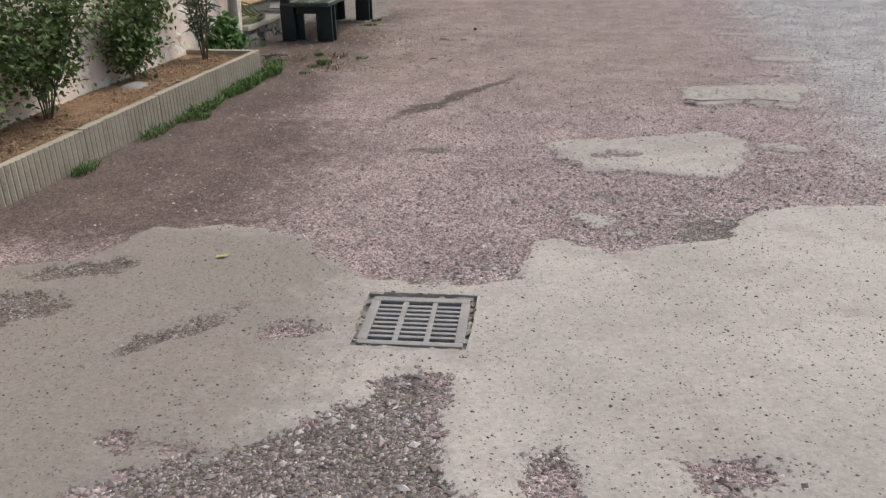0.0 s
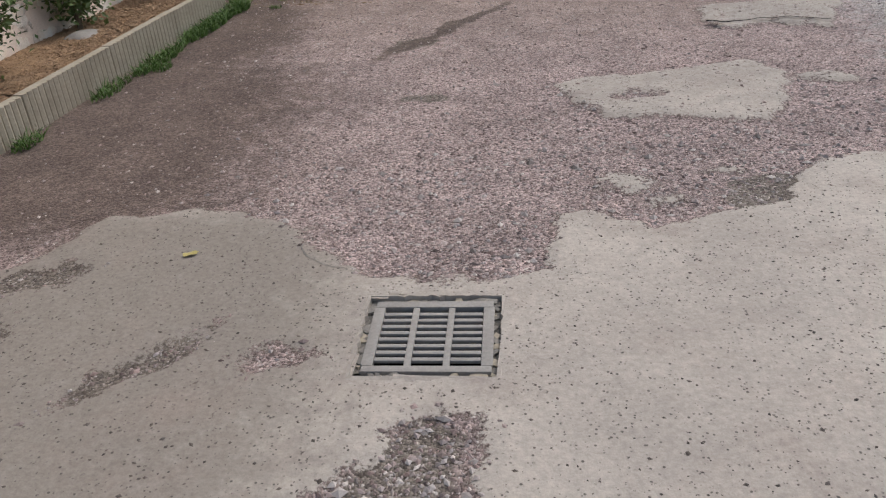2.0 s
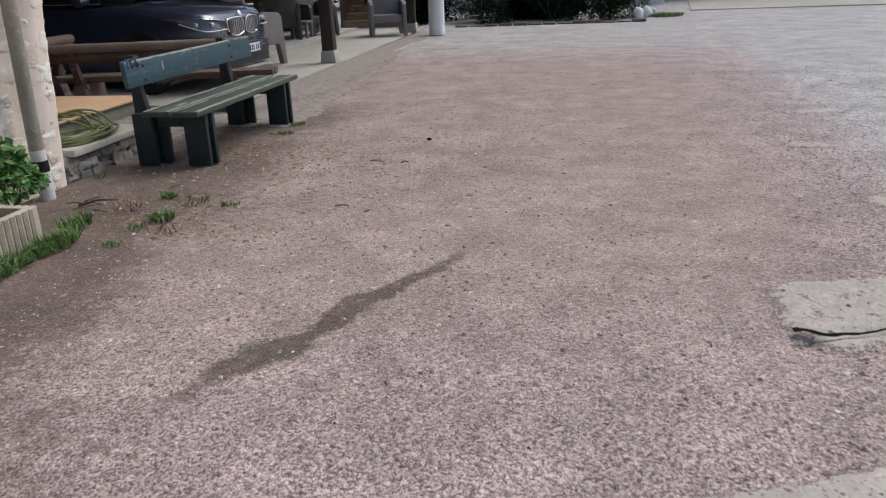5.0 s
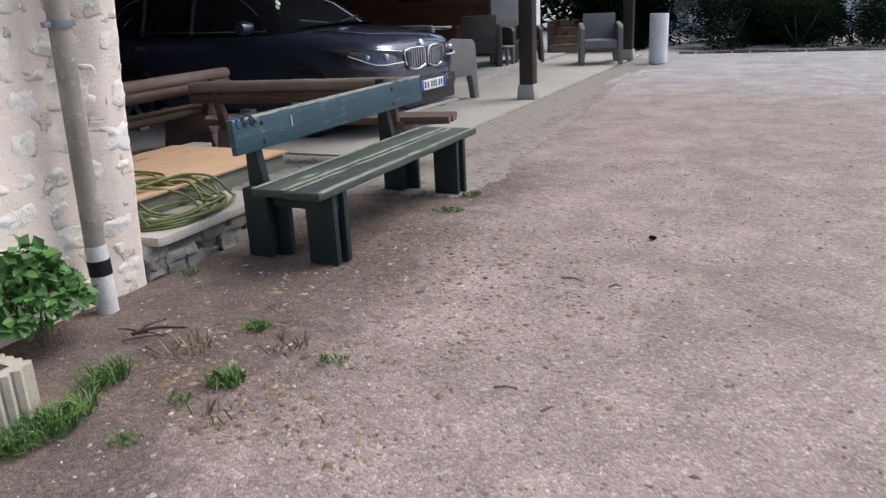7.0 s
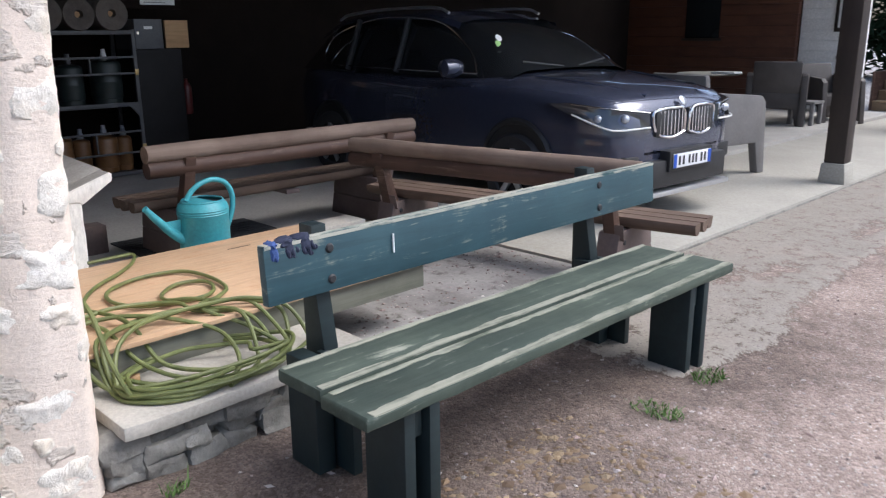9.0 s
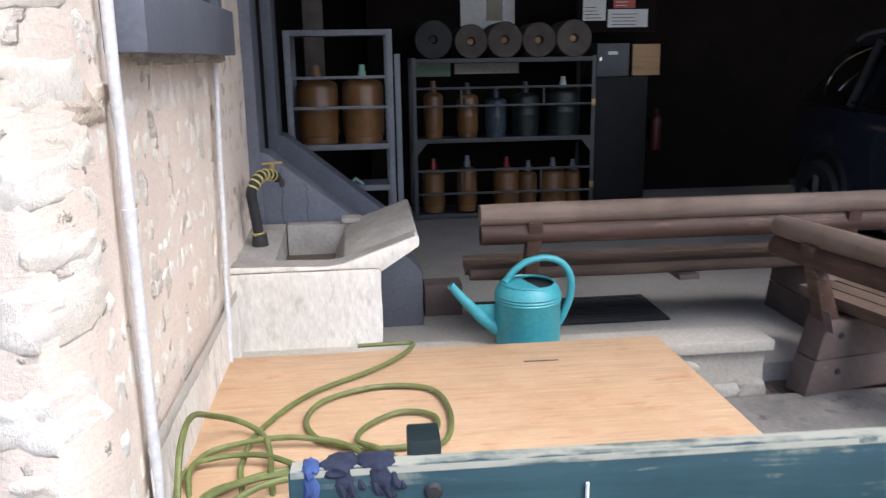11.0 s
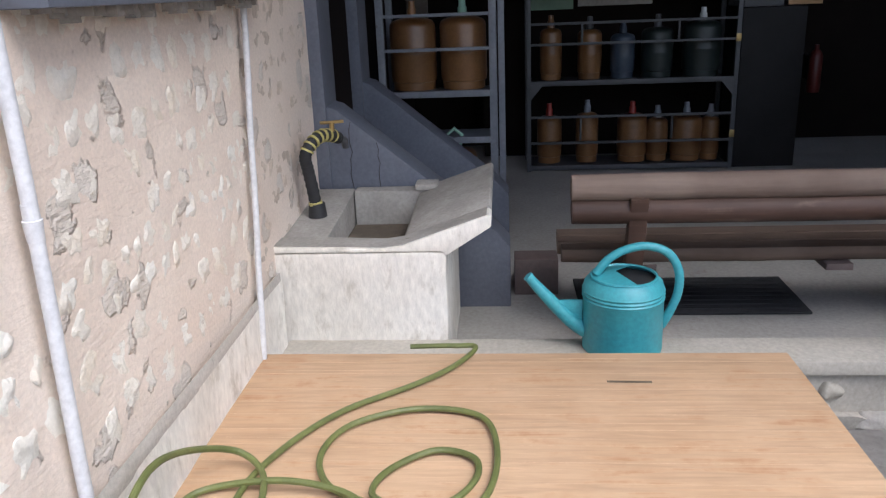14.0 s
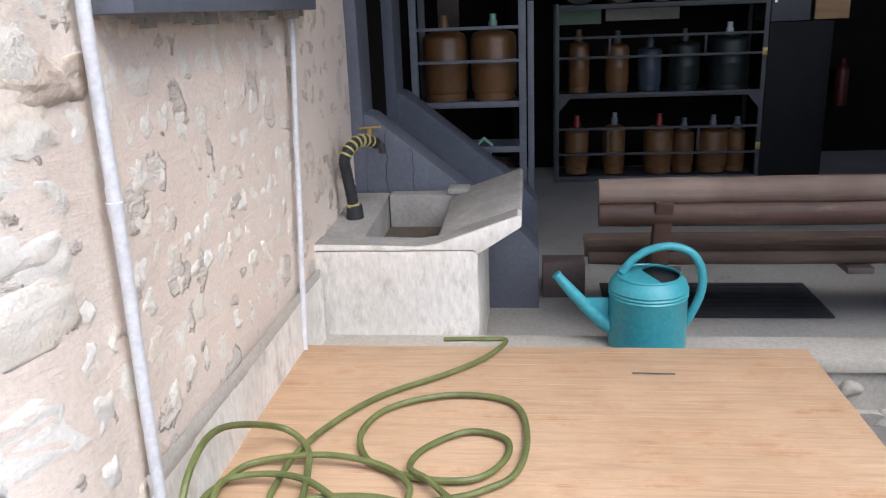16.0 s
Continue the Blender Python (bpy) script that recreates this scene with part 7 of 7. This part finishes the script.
# ---- downpipe ----
dp = thing("downpipe", -3.39, 8.235, 0.0, "mottled grey downpipe with pale foot and dark band", "downpipe")
part("pipe", tube(bmesh.new(), [(0, 0, 0.34), (0.0, 0.035, 1.4), (0.0, 0.12, 3.9)], 0.05, 18), M_PIPE, dp)
part("foot_pipe", tube(bmesh.new(), [(0.02, -0.01, -0.02), (0.005, 0, 0.22), (0.0, 0.0, 0.345)], [0.053, 0.055, 0.053], 18), M_PIPELOW, dp, "whitish lower pipe section")
part("dark_band", tube(bmesh.new(), [(0.006, 0, 0.19), (0.003, 0, 0.27)], 0.057, 18), M_CABINET, dp, "black band")
part("clamp", tube(bmesh.new(), [(0, 0.033, 1.40), (0, 0.034, 1.435)], 0.056, 18), M_STEELBAND, dp)
part("clamp_lug", block(-0.015, 0.015, -0.055, 0.12, 1.405, 1.43, 0.003), M_STEELBAND, dp)


# ---- plants in and by the bed ----
def rose(x, y, h, seed, n, label):
    t = thing("rose_bush", x, y, 0.14, label, "shrub", group="rose bushes")
    rng = random.Random(seed)
    tips = []
    for k in range(9):
        a, lean = rng.uniform(0, math.tau), rng.uniform(0.15, 0.5)
        hh = h * rng.uniform(0.65, 1.05)
        p = [Vector((0.02 * math.cos(a), 0.02 * math.sin(a), -0.02))]
        for i in range(1, 5):
            p.append(Vector((lean * h * (i / 4) ** 1.4 * math.cos(a) + rng.uniform(-0.02, 0.02), lean * h * (i / 4) ** 1.4 * math.sin(a) + rng.uniform(-0.02, 0.02), hh * i / 4)))
        if p[-1].x + x < -3.42:
            for i, q in enumerate(p):
                q.x = abs(q.x) * 0.5
        part("stem", tube(bmesh.new(), curve_points(p, 3), 0.006, 6), M_BARK, t)
        tips += p[2:]
    g = np.random.default_rng(seed)
    c = np.array([tuple(q) for q in tips])[g.integers(0, len(tips), n)] + g.normal(size=(n, 3)) * np.array([0.075, 0.11, 0.1])
    c[:, 0] = np.maximum(c[:, 0], -3.47 - x)
    leaves("foliage", c, 0.05, M_LEAF, t, 0.62, "", 0.25, seed)


rose(-3.36, 4.8, 0.98, 3, 3400, "tall rose bush with glossy dark leaves")
rose(-3.38, 6.0, 0.9, 8, 3600, "bushy rose with dense green leaves")
rose(-3.36, 4.05, 0.9, 9, 2400, "rose bush with thin bare stems")


def oleander(x, y, h):
    t = thing("oleander", x, y, 0.14, "slender oleander with narrow grey-green leaves", "shrub")
    rng = random.Random(2)
    c = []
    for k in range(5):
        a = k * 1.3
        top = Vector((0.13 * math.cos(a), 0.16 * math.sin(a) + 0.03, h * rng.uniform(0.7, 1)))
        pts = [Vector((0.012 * math.cos(a), 0.012 * math.sin(a), -0.02)), top * 0.5 + Vector((0.01, -0.02, 0)), top]
        line = curve_points(pts, 6)
        part("stem", tube(bmesh.new(), line, 0.007, 6), M_BARK, t)
        for p in line[4:]:
            c += [tuple(p + Vector((rng.uniform(-0.012, 0.012), rng.uniform(-0.012, 0.012), rng.uniform(-0.02, 0.02)))) for _ in range(9)]
    leaves("foliage", c, 0.13, M_LEAFGREY, t, 0.14, "", -0.35, 6)


oleander(-3.2, 7.05, 0.95)


def mallow(x, y):
    t = thing("leafy_clump", x, y, 0.0, "bright green leafy clump at the foot of the downpipe", "plant")
    g = np.random.default_rng(14)
    n = 850
    a, r = g.uniform(0, math.tau, n), np.sqrt(g.uniform(0, 1, n))
    c = np.stack([0.2 * r * np.cos(a), 0.26 * r * np.sin(a), 0.17 + 0.30 * (1 - r * r) * g.uniform(0.5, 1.1, n)], 1)
    leaves("foliage", c, 0.062, M_LEAFLITE, t, 0.8, "", 0.2, 15)
    for k in range(7):
        part("stem", tube(bmesh.new(), [(0, 0, 0), (0.1 * math.cos(k), 0.14 * math.sin(k), 0.3)], 0.005, 5), M_BARK, t)


mallow(-3.3, 7.78)


def grass(name, x, y, rx, ry, n, h, seed, label, material=None, turn=0.0):
    g = np.random.default_rng(seed)
    a, r = g.uniform(0, math.tau, n), np.sqrt(g.uniform(0, 1, n))
    px, py = rx * r * np.cos(a), ry * r * np.sin(a)
    l = g.normal(size=(n, 2)) * 0.8
    hh = h * g.uniform(0.3, 1.1, n) * (0.35 + 0.9 * fractal(seed, px * 14 + 50, py * 14 + 50, 2))
    w = 0.0035
    b = np.stack([px, py, np.zeros(n)], 1)
    s = np.stack([-np.sin(a * 7), np.cos(a * 7), np.zeros(n)], 1) * w
    m = b + np.stack([l[:, 0] * hh * 0.4, l[:, 1] * hh * 0.4, hh * 0.6], 1)
    tip = b + np.stack([l[:, 0] * hh, l[:, 1] * hh, hh * 0.85], 1)
    v = np.stack([b - s, b + s, m + s * 0.8, m - s * 0.8, tip], 1).reshape(-1, 3)
    k = np.arange(n)[:, None] * 5
    me = bpy.data.meshes.new(name)
    me.from_pydata(v.tolist(), [], (k + [0, 1, 2, 3]).tolist() + (k + [3, 2, 4]).tolist())
    me.materials.append(material or M_GRASS)
    ob = new(name, me)
    ob.matrix_basis = pose(x, y, 0.0, 0, 0, turn)
    return tagged(ob, label, "grass", kind="stuff")


for k, (x, y, rx, ry, n, h) in enumerate(((-2.66, 6.65, 0.1, 0.5, 1300, 0.10), (-2.66, 5.75, 0.08, 0.4, 620, 0.08), (-2.7, 5.1, 0.07, 0.25, 260, 0.07), (-2.64, 7.25, 0.1, 0.22, 520, 0.11), (-2.72, 4.2, 0.06, 0.14, 160, 0.07), (-2.55, 5.55, 0.05, 0.1, 110, 0.05),
                                          (-2.25, 7.79, 0.08, 0.07, 240, 0.07), (-2.47, 8.29, 0.06, 0.05, 130, 0.06), (-1.93, 8.1, 0.07, 0.05, 50, 0.05), (-2.3, 7.3, 0.06, 0.06, 50, 0.05), (-2.46, 10.46, 0.12, 0.07, 120, 0.045),
                                          (-2.47, 10.92, 0.07, 0.1, 120, 0.05), (-2.32, 7.6, 0.05, 0.04, 40, 0.05), (-2.75, 7.62, 0.09, 0.12, 220, 0.1), (2.3, 25.6, 0.5, 0.6, 2500, 0.12), (-3.33, 8.8, 0.03, 0.05, 30, 0.08))):
    grass("grass_tuft", x, y, rx, ry, n, h, 60 + k, "green grass tuft growing in the gravel")
for k, (x, y, n) in enumerate(((-2.2, 8.15, 40), (-2.1, 7.55, 30), (-2.62, 8.0, 45))):
    grass("dry_grass", x, y, 0.1, 0.1, n, 0.11, 90 + k, "dry brown stalks in the dirt", M_DRY)

br = thing("bed_rock", -3.25, 5.82, 0.15, "pale limestone lump lying on the mulch", "rock")
bm = bmesh.new()
bmesh.ops.create_icosphere(bm, subdivisions=3, radius=0.14)
for v in bm.verts:
    v.co = Vector((v.co.x * 0.8, v.co.y * 1.15, v.co.z * 0.42)) * (1 + 0.3 * noise.noise(v.co * 9))
part("rock", bm, M_SINKTOP, br)
lf = thing("fallen_leaf", -1.27, 3.02, 0.012, "small yellow fallen leaf on the concrete", "leaf", rz=30)
bm = bmesh.new()
rim = [bm.verts.new((0.028 * math.cos(a) * (1.3 if abs(a) < 0.3 else 1), 0.017 * math.sin(a), 0.004 * math.sin(3 * a) + 0.004)) for a in np.linspace(-math.pi, math.pi, 12, endpoint=False)]
mid = bm.verts.new((0, 0, 0.002))
for a, b in zip(rim, rim[1:] + rim[:1]):
    bm.faces.new((mid, a, b))
part("blade", bm, M_YELLOW, lf)
rng = random.Random(9)
for k, (x, y, l, a) in enumerate(((-2.9, 8.0, 0.2, 40), (-2.75, 7.9, 0.14, -20), (-1.25, 9.35, 0.08, 10), (-1.0, 9.3, 0.06, 30), (-2.55, 8.55, 0.1, 70), (-1.15, 8.1, 0.09, 15), (-2.3, 8.3, 0.07, 100), (-0.95, 8.0, 0.06, 60))):
    tw = thing("twig", x, y, 0.012, "small dry brown twig on the gravel", "twig", rz=a, group="fallen twigs")
    part("stick", tube(bmesh.new(), [(-l / 2, 0, 0), (0, rng.uniform(-0.01, 0.01), 0.006), (l / 2, 0, 0)], [0.006, 0.005, 0.003], 6), M_BARK, tw)
db = thing("dead_branch", -2.98, 8.0, 0.012, "dark dead branch lying in the soil by the pipe", "branch", rz=35)
for k, (a, l, r) in enumerate(((0, 0.34, 0.013), (38, 0.22, 0.008), (-30, 0.2, 0.007), (160, 0.16, 0.009), (100, 0.13, 0.006))):
    ca, sa = math.cos(radians(a)), math.sin(radians(a))
    line = curve_points([(0.02 * k, 0, 0.004), (0.02 * k + l * 0.45 * ca, l * 0.45 * sa + rng.uniform(-0.02, 0.02), 0.03), (0.02 * k + l * ca, l * sa, 0.008 + 0.02 * (k % 2))], 6)
    part("limb", tube(bmesh.new(), line, [r * (1 - 0.6 * i / (len(line) - 1)) for i in range(len(line))], 7), M_DARKBARK, db)
db.scale = (0.75, 0.75, 0.75)
pb = thing("dark_pebble", -0.98, 10.2, 0.005, "single dark pebble on the gravel", "pebble")
bm = bmesh.new()
bmesh.ops.create_icosphere(bm, subdivisions=2, radius=0.018)
for v in bm.verts:
    v.co = Vector((v.co.x * 1.4, v.co.y, v.co.z * 0.7)) * (1 + 0.2 * noise.noise(v.co * 40))
part("pebble", bm, M_PIT, pb)


# ---- stones of the rubble wall, last ----
def stone_shape(rng, w, h, deep, place, u, v):
    """One rough stone face breaking through the render in a ragged outline, following the wall."""
    n = 20
    bm = bmesh.new()
    p0, nrm = place(u, v, 0.0)
    seed = Vector((rng.uniform(0, 90), rng.uniform(0, 90), 0))
    tilt, sizes = rng.uniform(-0.25, 0.25), (1.0, 0.95, 0.84, 0.66, 0.44, 0.2)
    rings = [[] for _ in sizes]
    for k in range(n):
        a = k * math.tau / n
        c, s = math.cos(a), math.sin(a)
        q = (abs(c) ** 3 + abs(s) ** 3) ** (-1 / 3) * (0.92 + 0.3 * noise.noise(Vector((c * 1.4, s * 1.4, 0)) + seed) + rng.uniform(-0.07, 0.07))
        for i, (ring, size) in enumerate(zip(rings, sizes)):
            x, y = w / 2 * q * c * size, h / 2 * q * s * size
            x, y = x + tilt * y, y + 0.15 * tilt * x
            at = Vector((x, y, 0))
            lift = deep * (0.85 * min(1.0, (i - 1) / 3) + 1.1 * noise.noise(at * 17 + seed) + 0.8 * noise.noise(at * 45 + seed)) - 0.0015
            ring.append(bm.verts.new((x, y, -0.02 if i == 0 else lift)))
    for lo, hi in zip(rings, rings[1:]):
        for k in range(n):
            bm.faces.new((lo[k], lo[(k + 1) % n], hi[(k + 1) % n], hi[k]))
    bm.faces.new(rings[-1])
    coat = coat_depth(np.array([u + q.co.x for q in bm.verts]), np.array([v + q.co.y for q in bm.verts]))
    for q, d in zip(bm.verts, coat):
        p, out = place(u + q.co.x, v + q.co.y, d)
        q.co = p + out * q.co.z - p0
    return bm, Matrix.Translation(p0)


def lay_stones(u0, u1, v0, v1, rng, course, width, cover, deep, material):
    v = v0
    while v < v1:
        h = rng.uniform(*course)
        u = u0 + rng.uniform(0, 0.1)
        while u < u1:
            w = rng.uniform(*width) * h
            if rng.random() < cover:
                g = rng.uniform(0.7, 1.0)
                bm, at = stone_shape(rng, w * 0.93 * g, h * 0.9 * g, rng.uniform(*deep), corner_place, u + w / 2, v + h / 2 + rng.uniform(-0.02, 0.02))
                part("stone", bm, material, wall, smooth=65, at=at)
            u += w
        v += h


rng = random.Random(12)
lay_stones(-3.6, -1.6, 0.12, 1.75, rng, (0.13, 0.22), (1.2, 2.2), 0.9, (0.004, 0.009), M_STONE)
lay_stones(-1.6, -0.02, 0.02, 1.95, rng, (0.09, 0.2), (0.9, 1.7), 0.95, (0.006, 0.011), M_STONE)
lay_stones(0.0, 0.3, 0.05, 1.95, rng, (0.09, 0.15), (0.7, 1.1), 0.6, (0.003, 0.006), M_STONE)
lay_stones(0.3, 1.55, 0.64, 1.54, rng, (0.085, 0.14), (0.6, 1.2), 0.85, (0.003, 0.006), M_STONE)
bm, at = stone_shape(rng, 0.30, 0.115, 0.014, corner_place, 0.17, 1.47)
part("stone", bm, M_TANSTONE, wall, "pitted tan stone", smooth=65, at=at)
lay_stones(1.55, 2.45, 0.64, 2.0, rng, (0.08, 0.13), (0.8, 1.7), 0.75, (0.002, 0.004), M_TANSTONE)
